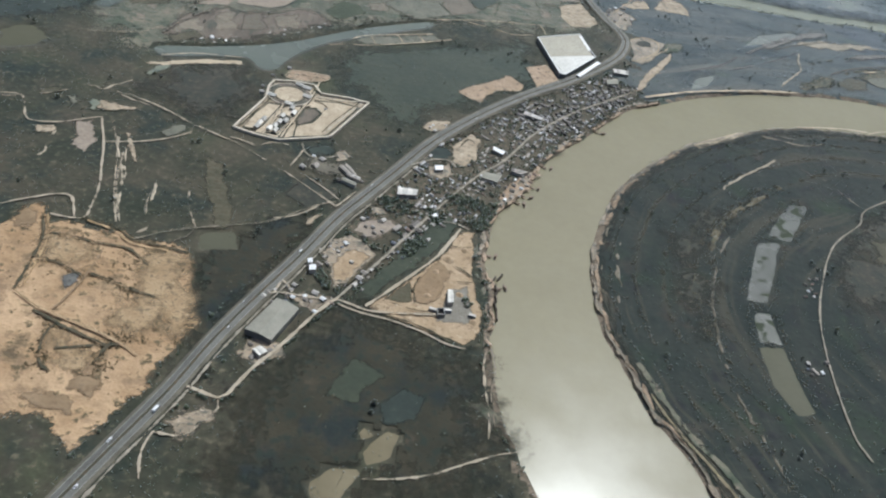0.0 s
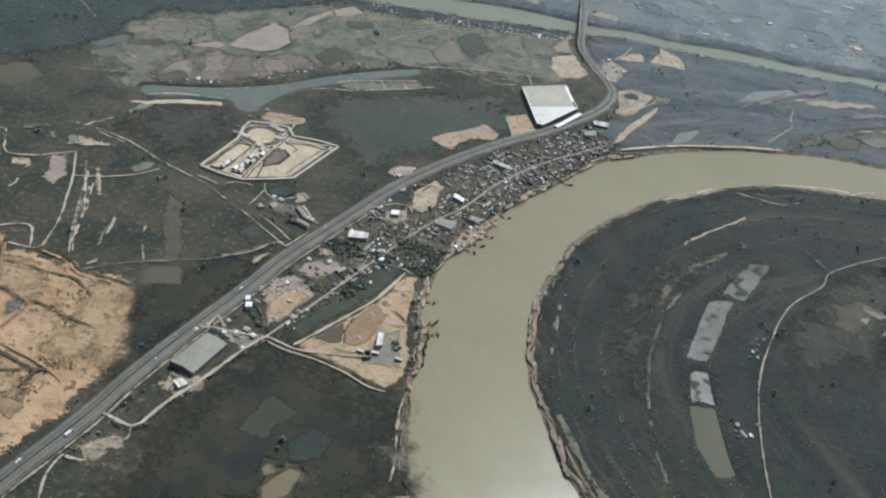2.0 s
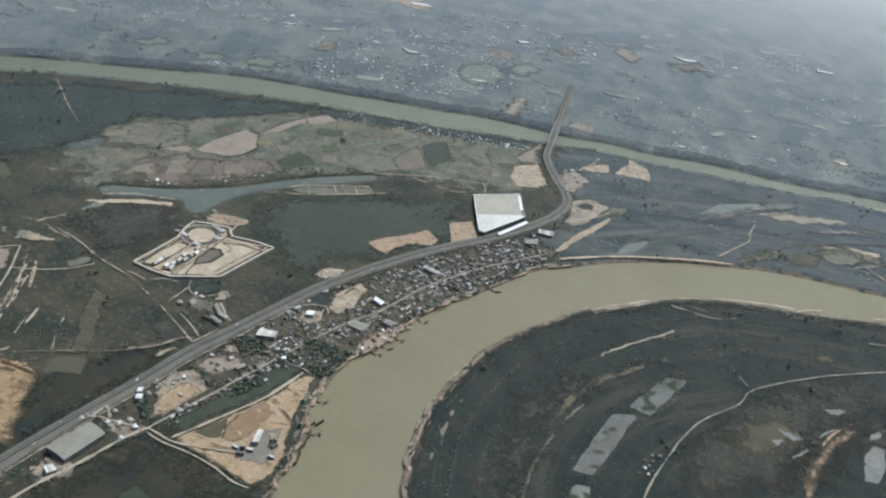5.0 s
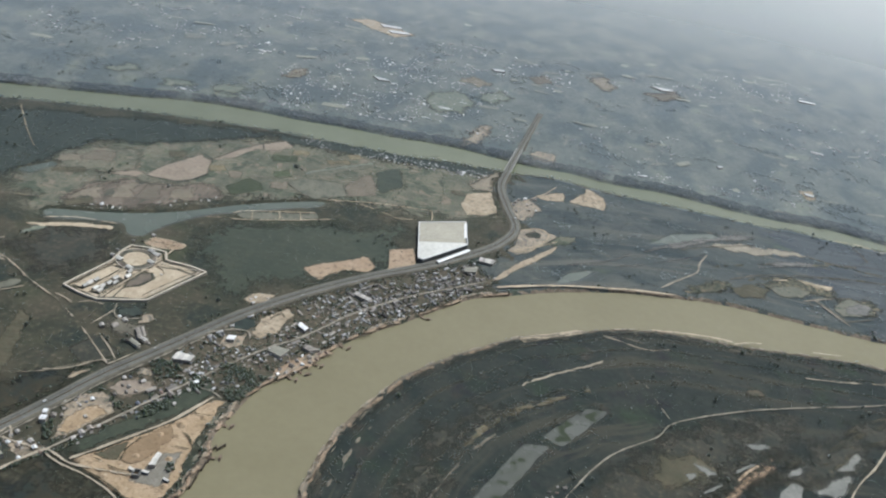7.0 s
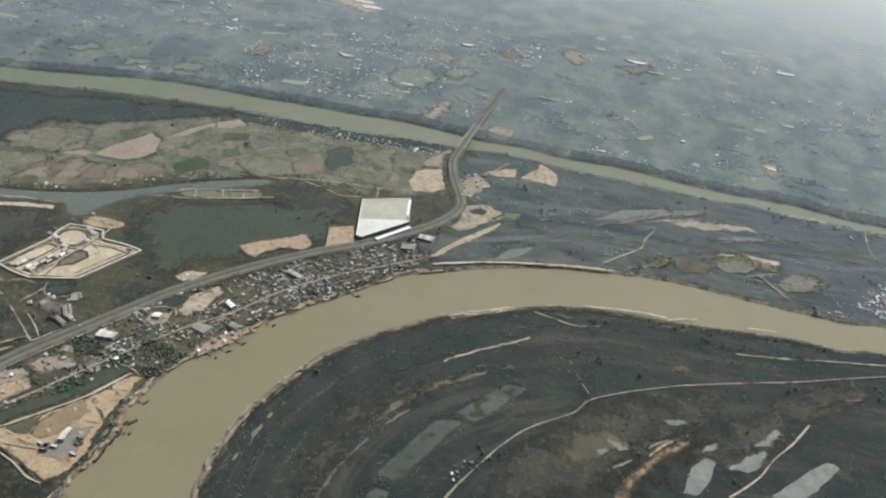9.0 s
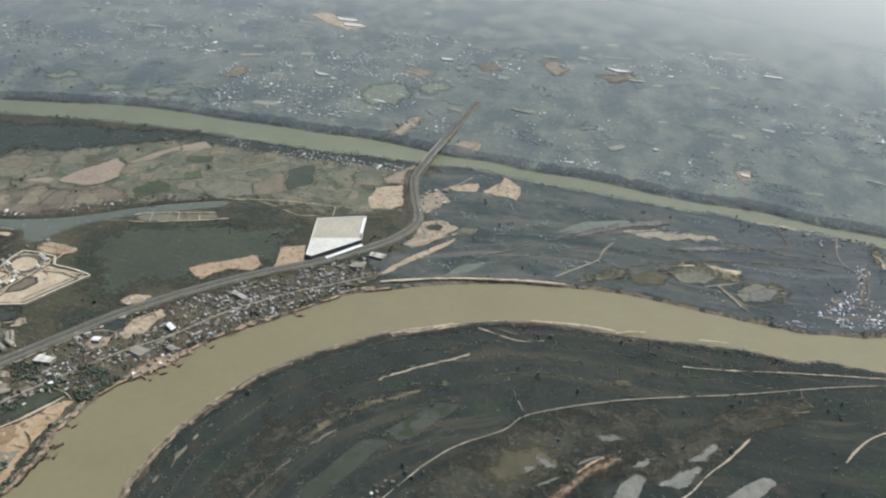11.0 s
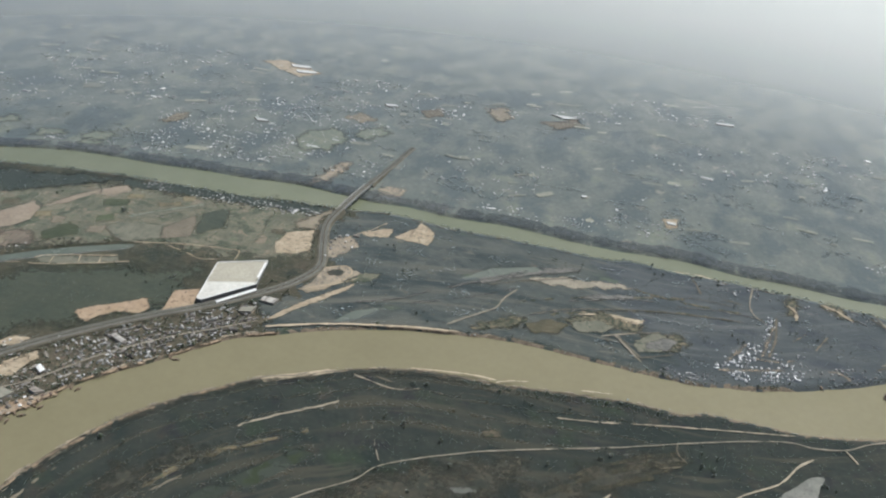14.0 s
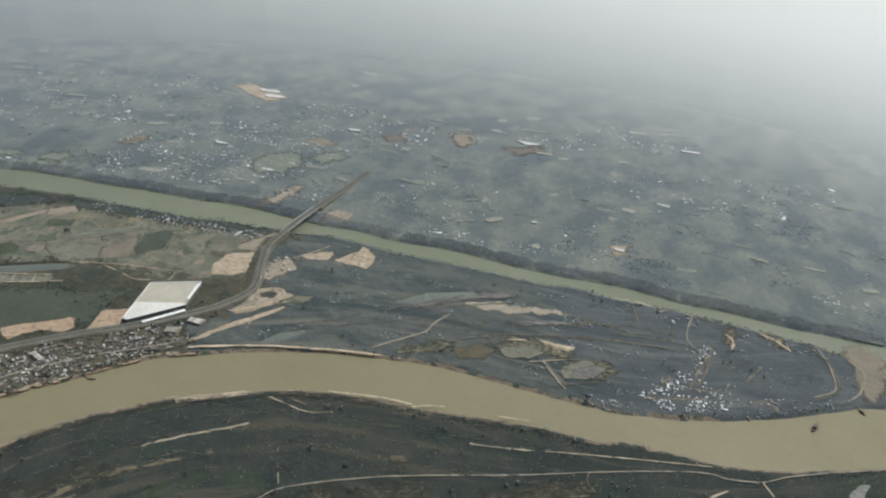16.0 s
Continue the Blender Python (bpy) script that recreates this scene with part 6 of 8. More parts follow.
for k, (o, w, m) in enumerate(((0.9, 2.0, M_YARD), (2.4, 2.0, M_FIELD_PALE), (3.8, 2.6, M_RED_SAND), (6.0, 1.2, M_TRACK))):
    d = np.gradient(east_near, axis=0)
    side = np.column_stack([d[:, 1], -d[:, 0]]) / np.hypot(d[:, 0], d[:, 1])[:, None]
    broken((east_near + side * o)[:(128, 128, 70, 60)[k]], w, m, "broken strip of sand and mud along the water", k + 3.3, (-0.1, -0.4, -0.2, 0.0)[k])
west_near = west[(west[:, 1] > 296) & (west[:, 1] < 590)]
d = np.gradient(west_near, axis=0)
side = np.column_stack([d[:, 1], -d[:, 0]]) / np.hypot(d[:, 0], d[:, 1])[:, None]
for k, (o, w, m) in enumerate(((-1.2, 2.4, M_RED_SAND), (-3.6, 3.2, M_YARD), (-6.0, 2.4, M_BROWN))):
    broken(west_near + side * o, w, m, "broken strip of trampled earth along the village bank", k + 13.3, (-0.15, -0.05, 0.0)[k])
broken(far_south[60:] - (0, 4.5), 1.6, M_FIELD_PALE, "broken strip of bare bank along the water", 9.3, 0.0)

HIGHWAY = curve([(-120, 106), (-101, 157)] + [(-87.3, 191.1), (-77.0, 214.9), (-63.1, 246.9), (-52.0, 277.7), (-38.5, 309.1), (-21.7, 345.3), (-5.2, 383.6), (8.6, 408.9), (23.6, 436.6), (47.1, 479.2), (77.9, 521.6), (112.5, 561.4), (145.4, 593.1), (176.8, 627.9), (199.1, 660.2), (208.1, 694.0), (196.0, 727.8), (183.1, 764.2), (183.8, 798.1), (186.8, 843.2), (188.9, 883.4), (191.8, 930.0), (195.5, 982.0)], 4.5)
rise = np.clip(1 - np.abs(HIGHWAY[:, 1] - 826) / 106, 0, 1)
rise = 0.35 + 4.5 * rise * rise * (3 - 2 * rise)
HIGHWAY = np.column_stack([HIGHWAY, rise])
NARROW = 1 - 0.04 * np.clip((HIGHWAY[:, 1] - 750) / 45, 0, 1) - 0.26 * np.clip((HIGHWAY[:, 1] - 860) / 60, 0, 1)
claim_line(HIGHWAY, 12)
over = (HIGHWAY[:, 1] > 793) & (HIGHWAY[:, 1] < 862)
v, f = ribbon(HIGHWAY, [-5.0, -3.7, 3.7, 5.0], [-0.1, 0.5, 0.5, -0.1], NARROW)
v[:, 2] = np.where((v[:, 2] > 1.0) & (np.arange(len(v)) % 4 % 3 == 0), -0.1, v[:, 2])
f = [q for q in f if not over[q[0] // 4]]
tagged(link("road_bed", v, f, M_SHOULDER), "gravel embankment of a divided highway", "road", kind="structure")
for a, b in ((-3.2, -0.7), (0.7, 3.2)):
    v, f = ribbon(HIGHWAY, [a, a, b, b], [0.3, 0.58, 0.58, 0.3], NARROW)
    tagged(link("road", v, f, M_ASPHALT if a < 0 else M_ASPHALT_PALE), "grey asphalt carriageway of a divided highway", "road", kind="structure")
v, f = ribbon(HIGHWAY, [-0.70, -0.6, 0.6, 0.70], [0.4, 0.64, 0.64, 0.4], NARROW)
tagged(link("median", v, f, M_WEEDY), "planted dark median strip of the highway", "road", kind="structure")
for o, w in ((-3.1, 0.11), (3.1, 0.11), (-0.82, 0.09), (0.82, 0.09)):
    v, f = ribbon(HIGHWAY, [o - w, o + w], [0.595, 0.595], NARROW)
    tagged(link("road_marking", v, f, M_PAINT), "white edge line painted on asphalt", "road marking", kind="structure")
beside = HIGHWAY[(HIGHWAY[:, 1] > 150) & (HIGHWAY[:, 1] < 470), :2]
d = np.gradient(beside, axis=0)
beside = beside + np.column_stack([d[:, 1], -d[:, 0]]) / np.hypot(d[:, 0], d[:, 1])[:, None] * 6.6
lane("lane", beside.tolist(), 2.2, M_TRACK_GREY, "narrow service lane beside the highway", 0.35, 4.0, 0.55)

# ---------------------------------------------------------------- bridge
bridge = new("bridge")
tagged(bridge, "long concrete highway bridge over the far river", "bridge")
span = HIGHWAY[over]
v, f = ribbon(span, [-3.7, -3.7, 3.7, 3.7], [-0.5, 0.56, 0.56, -0.5], NARROW[over])
link("deck", v, f, M_CONCRETE, bridge)
for o in (-3.55, 3.55):
    v, f = ribbon(span, [o - 0.15, o - 0.15, o + 0.15, o + 0.15], [0.6, 1.3, 1.3, 0.6], NARROW[over])
    link("parapet", v, f, M_CONCRETE, bridge)
for i in range(1, len(span) - 1, 3):
    x, y, z = span[i]
    pier = part("pier", box(x - 2.0, x + 2.0, y - 0.5, y + 0.5, z - 1.3, z - 0.5), M_CONCRETE, bridge)
    for o in (-1.4, 1.4):
        bm = bmesh.new()
        bmesh.ops.create_cone(bm, cap_ends=True, segments=10, radius1=0.65, radius2=0.6, depth=z + 2.4, matrix=Matrix.Translation((x + o, y, (z - 1.3 - 3.7) / 2)))
        part("column", bm, M_CONCRETE, pier)


# ---------------------------------------------------------------- buildings
def gable(bm, w, l, h, rise, eave=0.35, thick=0.12):
    """A gabled roof along y on walls w by l, h high."""
    a, b = w / 2 + eave, l / 2 + eave
    low = h - rise * eave / (w / 2)
    for s in (-1, 1):
        p = [(s * a, -b, low), (s * a, b, low), (0, b, h + rise), (0, -b, h + rise)]
        v = [bm.verts.new(q) for q in p] + [bm.verts.new((x, y, z + thick)) for x, y, z in p]
        for q in ((3, 2, 1, 0), (4, 5, 6, 7), (0, 1, 5, 4), (1, 2, 6, 5), (2, 3, 7, 6), (3, 0, 4, 7)):
            bm.faces.new([v[i] for i in q])
    bmesh.ops.recalc_face_normals(bm, faces=bm.faces)
    return bm


def walls(w, l, h, rise):
    bm = box(-w / 2, w / 2, -l / 2, l / 2, -0.2, h)
    for s in (-1, 1):
        v = [bm.verts.new(q) for q in ((-w / 2, s * l / 2, h), (w / 2, s * l / 2, h), (0, s * l / 2, h + rise - 0.02))]
        bm.faces.new(v)
    return bm


def house(w, l, h, rise, roof_mat, label, category="house", porch=False, name="house"):
    top = tagged(new(name), label, category)
    part("wall", walls(w, l, h, rise), M_WALL, top)
    part("roof", gable(bmesh.new(), w, l, h, rise), roof_mat, top)
    if porch:
        bm = bmesh.new()
        v = [bm.verts.new(q) for q in ((w / 2, -l / 2, h - 0.3), (w / 2, l / 2, h - 0.3), (w / 2 + 1.6, l / 2, h - 0.9), (w / 2 + 1.6, -l / 2, h - 0.9))]
        low = [bm.verts.new(q.co - Vector((0, 0, 0.1))) for q in v]
        bm.faces.new(v[::-1])
        bm.faces.new(low)
        for i in range(4):
            bm.faces.new((v[i - 1], v[i], low[i], low[i - 1]))
        bmesh.ops.recalc_face_normals(bm, faces=bm.faces)
        part("porch_roof", bm, M_ROOF_GREY, top)
    return top


HOUSES = []
for w, l, h, rise, m, what, porch in (
    (3.6, 5.0, 2.2, 0.9, M_ROOF_GREY, "weathered grey metal roof", False), (4.2, 6.0, 2.4, 1.0, M_ROOF_GREY, "dull grey roof and lean-to porch", True),
    (3.2, 4.2, 2.0, 0.8, M_ROOF_BLUE, "faded blue-grey roof", False), (4.4, 5.4, 2.8, 1.1, M_ROOF_PALE, "pale metal roof", False),
    (3.4, 6.4, 2.1, 0.7, M_ROOF_RUST, "rusty brown roof", False), (3.8, 4.6, 2.3, 1.0, M_ROOF_WHITE, "bright white metal roof", False),
    (5.0, 7.4, 3.2, 1.2, M_ROOF_GREY, "long grey roof", True), (3.0, 3.8, 2.0, 0.8, M_ROOF_PALE, "small pale roof", False),
):
    HOUSES.append(house(w, l, h, rise, m, "small house with " + what + " among village trees", porch=porch))
unplaced = list(HOUSES)


def put_house(i, m, group):
    """The first of its kind stands where it is first wanted, the others are copies."""
    if HOUSES[i] in unplaced:
        unplaced.remove(HOUSES[i])
        ob = HOUSES[i]
        ob.matrix_basis = m
    else:
        ob = copy_thing(HOUSES[i], m)
    return tagged(ob, group=group)


def settle(points, count, gap, angle, group, weights, spread=8.0, size=(0.85, 1.2), values=(0, 2)):
    """Houses scattered over an outline, turned with the street."""
    poly = np.array(points, float)
    lo, hi = poly.min(0), poly.max(0)
    spots, tries = [], 0
    while len(spots) < count and tries < count * 60:
        tries += 1
        x, y = rng.uniform(lo[0], hi[0]), rng.uniform(lo[1], hi[1])
        if not inside(poly, np.array([x]), np.array([y]))[0] or not is_free(x, y, values):
            continue
        if any((x - a) ** 2 + (y - b) ** 2 < gap * gap for a, b in spots):
            continue
        spots.append((x, y))
        turn = angle + rng.choice((0, 90)) + rng.normal(0, spread)
        s = rng.uniform(*size)
        put_house(int(rng.choice(len(HOUSES), p=np.array(weights) / sum(weights))), pose(x, y, 0, 0, 0, turn) @ Matrix.Scale(s, 4), group)
        r = 2.2 * s
        claim([(x - r, y - r), (x + r, y - r), (x + r, y + r), (x - r, y + r)], 3)
    return spots


M_FAR_ROWS = material("village_roofs", (0.098, 0.092, 0.082), (0.250, 0.230, 0.200), (0.115, 0.088, 0.07), 8, 2, 0.6, 0.1, 0.4, island=0.8, fleck_at=(0.56, 0.66))
MIXED, BRIGHT = (5, 5, 4, 3, 2, 1.2, 1.5, 3), (1, 1, 1, 4, 1, 5, 0.5, 4)
VILLAGE = np.array([(23.4, 383.4), (7.2, 386.9), (23.8, 433.6), (69.8, 504.1), (116.5, 558.7), (184.9, 618.7), (209.7, 600.5), (178.7, 559.9), (136.6, 504.2), (110.2, 465.5), (89.8, 423.0), (78.7, 397.9), (58.7, 395.3), (39.7, 374.9)], float)
STREET = curve([(1.7, 319.3), (18.0, 348.0), (33.3, 375.8), (55.2, 415.2), (76.4, 449.1), (91.7, 467.7)] + [(91.9, 473.4), (116.4, 510.4), (148.7, 549.4), (178.9, 577.8), (199.6, 596.8)][1:], 1.0)
CLUMPS = ([(-12.6, 332.9), (-8.9, 338.3), (-2.9, 326.7), (-2.8, 320.8), (-9.3, 326.7)], [(5.8, 367.3), (18.6, 364.5), (20.4, 359.7), (15.8, 360.7)], [(64.6, 332.0), (68.1, 333.0), (69.3, 327.6), (65.2, 325.7)], [(13.3, 405.5), (18.7, 411.1), (36.2, 405.3), (38.6, 397.7), (24.3, 392.4)], [(53.5, 422.0), (72.6, 423.8), (83.4, 414.0), (63.2, 405.1)], [(78.0, 416.0), (87.0, 413.0), (80.0, 399.0), (75.0, 401.0)], [(44.0, 404.2), (55.4, 404.3), (52.4, 391.9), (44.0, 390.6)], [(30.0, 366.0), (41.3, 378.4), (44.0, 370.0), (33.2, 356.1)], [(66.0, 402.0), (80.0, 404.0), (79.0, 392.0), (70.0, 390.0)])
for pts in CLUMPS:
    claim(pts, 5)
for i, (x, y) in enumerate(((8.4, 329.5), (10.4, 334.5), (12.5, 327.1), (12.5, 339.6), (15.8, 342.9), (26.3, 367.6), (29.0, 370.9), (31.9, 372.8), (28.9, 361.0), (31.7, 357.0), (36.3, 375.7), (39.7, 381.9), (45.1, 375.8), (45.4, 394.3), (48.3, 397.9))):
    put_house((7, 3, 7, 0, 3, 2, 2, 2, 2, 2, 0, 1, 3, 0, 5)[i], pose(x, y, 0, 0, 0, -32 + 90 * (i % 2)) @ Matrix.Scale(0.6, 4), "riverside village houses")
    claim([(x - 1.2, y - 1.2), (x + 1.2, y - 1.2), (x + 1.2, y + 1.2), (x - 1.2, y + 1.2)], 3)
far_rows, side_of = [], np.gradient(STREET, axis=0)
side_of = np.column_stack([side_of[:, 1], -side_of[:, 0]]) / np.hypot(side_of[:, 0], side_of[:, 1])[:, None]
for row, o in enumerate((-2.4, 2.4, -5.4, 5.4, -8.4, 8.8, -11.6, -15.0, 12.5, -18.6, -22.5)):
    i = 2.0 + rng.uniform(0, 2)
    while i < len(STREET) - 2:
        s, k = rng.uniform(0.34, 0.64), int(i)
        x, y = STREET[k] + side_of[k] * (o + rng.normal(0, 0.5))
        i += s * rng.uniform(10.0, 15.0)
        if (abs(o) > 3 and not inside(VILLAGE, np.array([x]), np.array([y]))[0]) or not is_free(x, y, (0, 2)) or noise.noise(Vector((x / 15, y / 15, 4.0))) < (-0.25 if abs(o) < 6 else -0.02):
            continue
        turn = math.degrees(math.atan2(side_of[k][1], side_of[k][0])) + (90 if rng.random() < 0.35 else 0) + rng.normal(0, 5)
        if y > 512:
            far_rows.append((x, y, radians(turn), 3.4 * s, 5.2 * s * rng.uniform(1.0, 1.8), 2.0 * s))
            claim([(x - 1.3, y - 1.3), (x + 1.3, y - 1.3), (x + 1.3, y + 1.3), (x - 1.3, y + 1.3)], 3)
            continue
        put_house(int(rng.choice(len(HOUSES), p=np.array((6, 5, 2, 5, 7, 2, 2, 5)) / 34.0)), pose(x, y, 0, 0, 0, turn) @ Matrix.Diagonal((s, s * rng.uniform(1.0, 1.9), s * 0.9, 1.0)), "riverside village houses")
        claim([(x - 1.3, y - 1.3), (x + 1.3, y - 1.3), (x + 1.3, y + 1.3), (x - 1.3, y + 1.3)], 3)
v, f = [], []
for x, y, a, w, l, h in far_rows:
    n = len(v)
    v += [(x + (u * w * math.cos(a) - k * l * math.sin(a)) / 2, y + (u * w * math.sin(a) + k * l * math.cos(a)) / 2, z) for z in (0.0, h) for u, k in ((-1, -1), (1, -1), (1, 1), (-1, 1))]
    v += [(x - k * l * math.sin(a) / 2, y + k * l * math.cos(a) / 2, h * 1.4) for k in (-1, 1)]
    f += [tuple(n + q for q in p) for p in ((0, 1, 5, 4), (1, 2, 6, 5), (2, 3, 7, 6), (3, 0, 4, 7), (4, 5, 8), (6, 7, 9), (5, 6, 9, 8), (7, 4, 8, 9))]
tagged(link("house_rows", v, f, M_FAR_ROWS), "rows of small grey and brown roofs along the village lane", "houses", kind="stuff")
settle([(-24.3, 314.3), (-9.7, 319.7), (1.8, 318.1), (-8.8, 301.7), (-13.8, 308.5)], 9, 5.0, -28, "roadside shops", (3, 3, 1, 4, 2, 3, 1, 3), 8, (0.7, 1.0))
settle([(-39.6, 273.1), (-35.7, 286.5), (-23.2, 281.7), (-19.6, 275.3), (-29.5, 266.4)], 7, 3.6, -40, "sheds beside the warehouse", MIXED, 8, (0.45, 0.75))
settle([(38.6, 491.8), (45.4, 503.5), (57.7, 507.0), (56.3, 497.6), (47.6, 489.7)], 4, 4.0, -30, "roadside sheds and stalls", BRIGHT, 8, (0.5, 0.8))
settle([(196.4, 752.4), (226.0, 768.4), (224.0, 736.6), (200.7, 718.5)], 10, 6, 10, "houses by the bend", MIXED, 8, (0.7, 1.0))
for pts, n in (([(250.1, 324.4), (266.6, 329.6), (263.6, 316.8), (247.8, 312.6)], 6), ([(275.7, 396.7), (287.4, 402.0), (280.9, 385.2), (271.4, 380.6)], 4), ([(267.0, 377.7), (275.0, 394.9), (283.6, 395.9), (276.3, 374.6)], 5)):
    settle(pts, n, 3.5, 20, "farm houses on the river bend", MIXED, 8, (0.5, 0.8))
settle([(-37.0, 430.4), (-25.8, 448.1), (-11.0, 438.4), (3.2, 433.5), (7.5, 422.9), (-5.0, 413.5), (-19.1, 421.0), (-28.7, 418.2)], 9, 5, -37, "sheds in the works yard", MIXED, 8, (0.6, 1.1))
settle([(-37.1, 305.1), (-31.6, 319.5), (-23.3, 326.5), (-8.9, 317.6), (-10.8, 308.6), (-19.9, 310.1)], 12, 3.2, -40, "roadside sheds and stalls", MIXED, 8, (0.4, 0.75), (0, 1, 2))
settle([(-14.7, 350.1), (-6.0, 365.2), (4.0, 363.4), (0.3, 352.4), (-8.7, 344.8)], 11, 2.6, -37, "sheds in the dusty yard", (1, 1, 1, 3, 1, 1.5, 0.5, 4), 8, (0.35, 0.6), (0, 1, 2))
settle([(-0.8, 377.2), (5.2, 387.2), (21.3, 389.9), (18.0, 373.1), (6.5, 366.8)], 4, 4.0, -37, "sheds in the dusty yard", MIXED, 8, (0.5, 0.8), (0, 1, 2))
settle([(-12.3, 340.7), (-3.3, 366.4), (8.5, 371.9), (14.0, 361.1), (4.9, 344.9), (0.5, 330.5), (-8.4, 332.8)], 4, 4.5, -37, "sheds in the dusty yard", MIXED, 8, (0.55, 0.9), (0, 1, 2))
settle([(7.4, 384.4), (22.9, 391.1), (29.7, 385.1), (18.2, 367.0), (8.9, 367.1)], 6, 4.0, -37, "sheds in the dusty yard", MIXED, 8, (0.5, 0.9), (0, 1, 2))
settle([(87.9, 419.7), (92.4, 441.5), (102.2, 456.7), (113.6, 461.4), (108.7, 443.1), (100.8, 431.9)], 16, 4.6, -30, "landing sheds", MIXED, 8, (0.6, 0.9))
settle([(122.8, 837.3), (123.7, 878.2), (138.0, 903.5), (152.9, 895.1), (151.0, 853.3)], 10, 6, 20, "houses by the bridge", MIXED, 8, (0.7, 1.0))

M_TOWN = material("far_roofs", (0.225, 0.225, 0.222), (0.37, 0.365, 0.345), None, 30, 4, 0.5, 0.05, 0.5, island=0.75)
M_TOWN_BRIGHT = material("bright_far_roofs", (0.42, 0.42, 0.41), (0.56, 0.555, 0.53), None, 30, 4, 0.5, 0.05, 0.5, island=0.7)
M_TOWN_WHITE = material("white_village_roofs", (0.56, 0.56, 0.55), (0.70, 0.695, 0.68), None, 30, 4, 0.5, 0.05, 0.5, island=0.5)


def town(outlines, gap, size, label, thin=-0.05, mat=M_TOWN, street=None):
    """Houses too far off to be told apart, in one mesh: walls and hipped roofs."""
    spots, verts, faces = [], [], []
    shape = np.array([(-1, -1, 0), (1, -1, 0), (1, 1, 0), (-1, 1, 0), (-1, -1, 0.6), (1, -1, 0.6), (1, 1, 0.6), (-1, 1, 0.6),
                      (-1.1, -1.06, 0.57), (1.1, -1.06, 0.57), (1.1, 1.06, 0.57), (-1.1, 1.06, 0.57), (0, -1.06, 0.86), (0, 1.06, 0.86)])
    tris = np.array([(0, 1, 5), (0, 5, 4), (1, 2, 6), (1, 6, 5), (2, 3, 7), (2, 7, 6), (3, 0, 4), (3, 4, 7), (8, 9, 12), (9, 10, 13), (9, 13, 12), (10, 11, 13), (11, 8, 12), (11, 12, 13)])
    for points, count in outlines:
        poly = np.array(points, float)
        lo, hi = poly.min(0), poly.max(0)
        made, tries = 0, 0
        while made < count and tries < count * 40:
            tries += 1
            x, y = rng.uniform(lo[0], hi[0]), rng.uniform(lo[1], hi[1])
            if street is None and rng.random() < 0.65:
                y = 9.0 * round((y - 0.12 * x) / 9.0) + 0.12 * x + rng.normal(0, 0.9)
            if noise.noise(Vector((x / 45, y / 45, 2.0))) + 0.8 * noise.noise(Vector((x / 24, y / 12, 6.0))) < thin or not inside(poly, np.array([x]), np.array([y]))[0] or not is_free(x, y, (0, 2)):
                continue
            if any((x - a) ** 2 + (y - b) ** 2 < gap * gap for a, b in spots):
                continue
            spots.append((x, y))
            made += 1
            s = rng.uniform(*size) * (2.0 if rng.random() < 0.07 and street is None else 1.0)
            a = math.pi / 2 + 1.2 * noise.noise(Vector((x / 90, y / 90, 3.0))) + rng.choice((0, 0, 0, math.pi / 2)) + rng.normal(0, 0.1)
            if street is not None:
                k = min(int(np.argmin(np.hypot(street[:, 0] - x, street[:, 1] - y))), len(street) - 2)
                a = math.atan2(*(street[k + 1] - street[k])[::-1]) + rng.choice((0, math.pi / 2)) + rng.normal(0, 0.07)
            sx, sy = s * rng.uniform(0.7, 1.05), s * rng.uniform(1.1, 2.0 if rng.random() < 0.85 else 4.0)
            v = shape * (sx, sy, (1.1 + 0.7 * s) if street is not None else (0.55 + 0.5 * s))
            w = np.column_stack([x + v[:, 0] * np.cos(a) - v[:, 1] * np.sin(a), y + v[:, 0] * np.sin(a) + v[:, 1] * np.cos(a), v[:, 2] - 0.05])
            faces.append(tris + 14 * len(verts))
            verts.append(w)
            claim([(x - s, y - s), (x + s, y - s), (x + s, y + s), (x - s, y + s)], 3)
    return tagged(triangles("far_houses", np.vstack(verts), np.vstack(faces), mat), label, "houses", kind="stuff")


town([([(23.4, 383.4), (7.2, 386.9), (23.8, 433.6), (69.8, 504.1), (116.5, 558.7), (184.9, 618.7), (209.7, 600.5), (178.7, 559.9), (136.6, 504.2), (110.2, 465.5), (89.8, 423.0), (78.7, 397.9), (58.7, 395.3), (39.7, 374.9)], 250)], 2.0, (0.42, 0.85), "crowded small sheds between the village houses", -0.1, M_TOWN, STREET)
SPIT_LANES = curve([(402.3, 702.9), (433.5, 725.0), (483.5, 747.0), (529.9, 760.5), (577.1, 770.6)], 3)
town([([(553.0, 692.0), (566.0, 716.0), (582.0, 738.0), (600.0, 748.0), (610.0, 728.0), (628.0, 716.0), (622.0, 700.0), (596.0, 688.0), (566.0, 680.0)], 96), ([(594.0, 745.0), (598.0, 790.0), (610.0, 788.0), (608.0, 740.0)], 16)], 2.5, (0.32, 0.78), "bright white roofs of a village on the spit", -0.6, M_TOWN_WHITE, SPIT_LANES)
town([([(506.0, 667.0), (520.0, 676.0), (560.0, 684.0), (556.0, 672.0), (524.0, 664.0)], 24), ([(628.0, 700.0), (640.0, 730.0), (690.0, 745.0), (680.0, 725.0), (650.0, 706.0)], 26), ([(520.0, 832.0), (600.0, 836.0), (690.0, 832.0), (690.0, 815.0), (600.0, 812.0), (530.0, 816.0)], 34), ([(553.0, 692.0), (582.0, 745.0), (612.0, 760.0), (640.0, 724.0), (600.0, 688.0)], 30)], 2.6, (0.35, 0.75), "weathered huts under trees on the spit", -0.5, M_TOWN, SPIT_LANES)
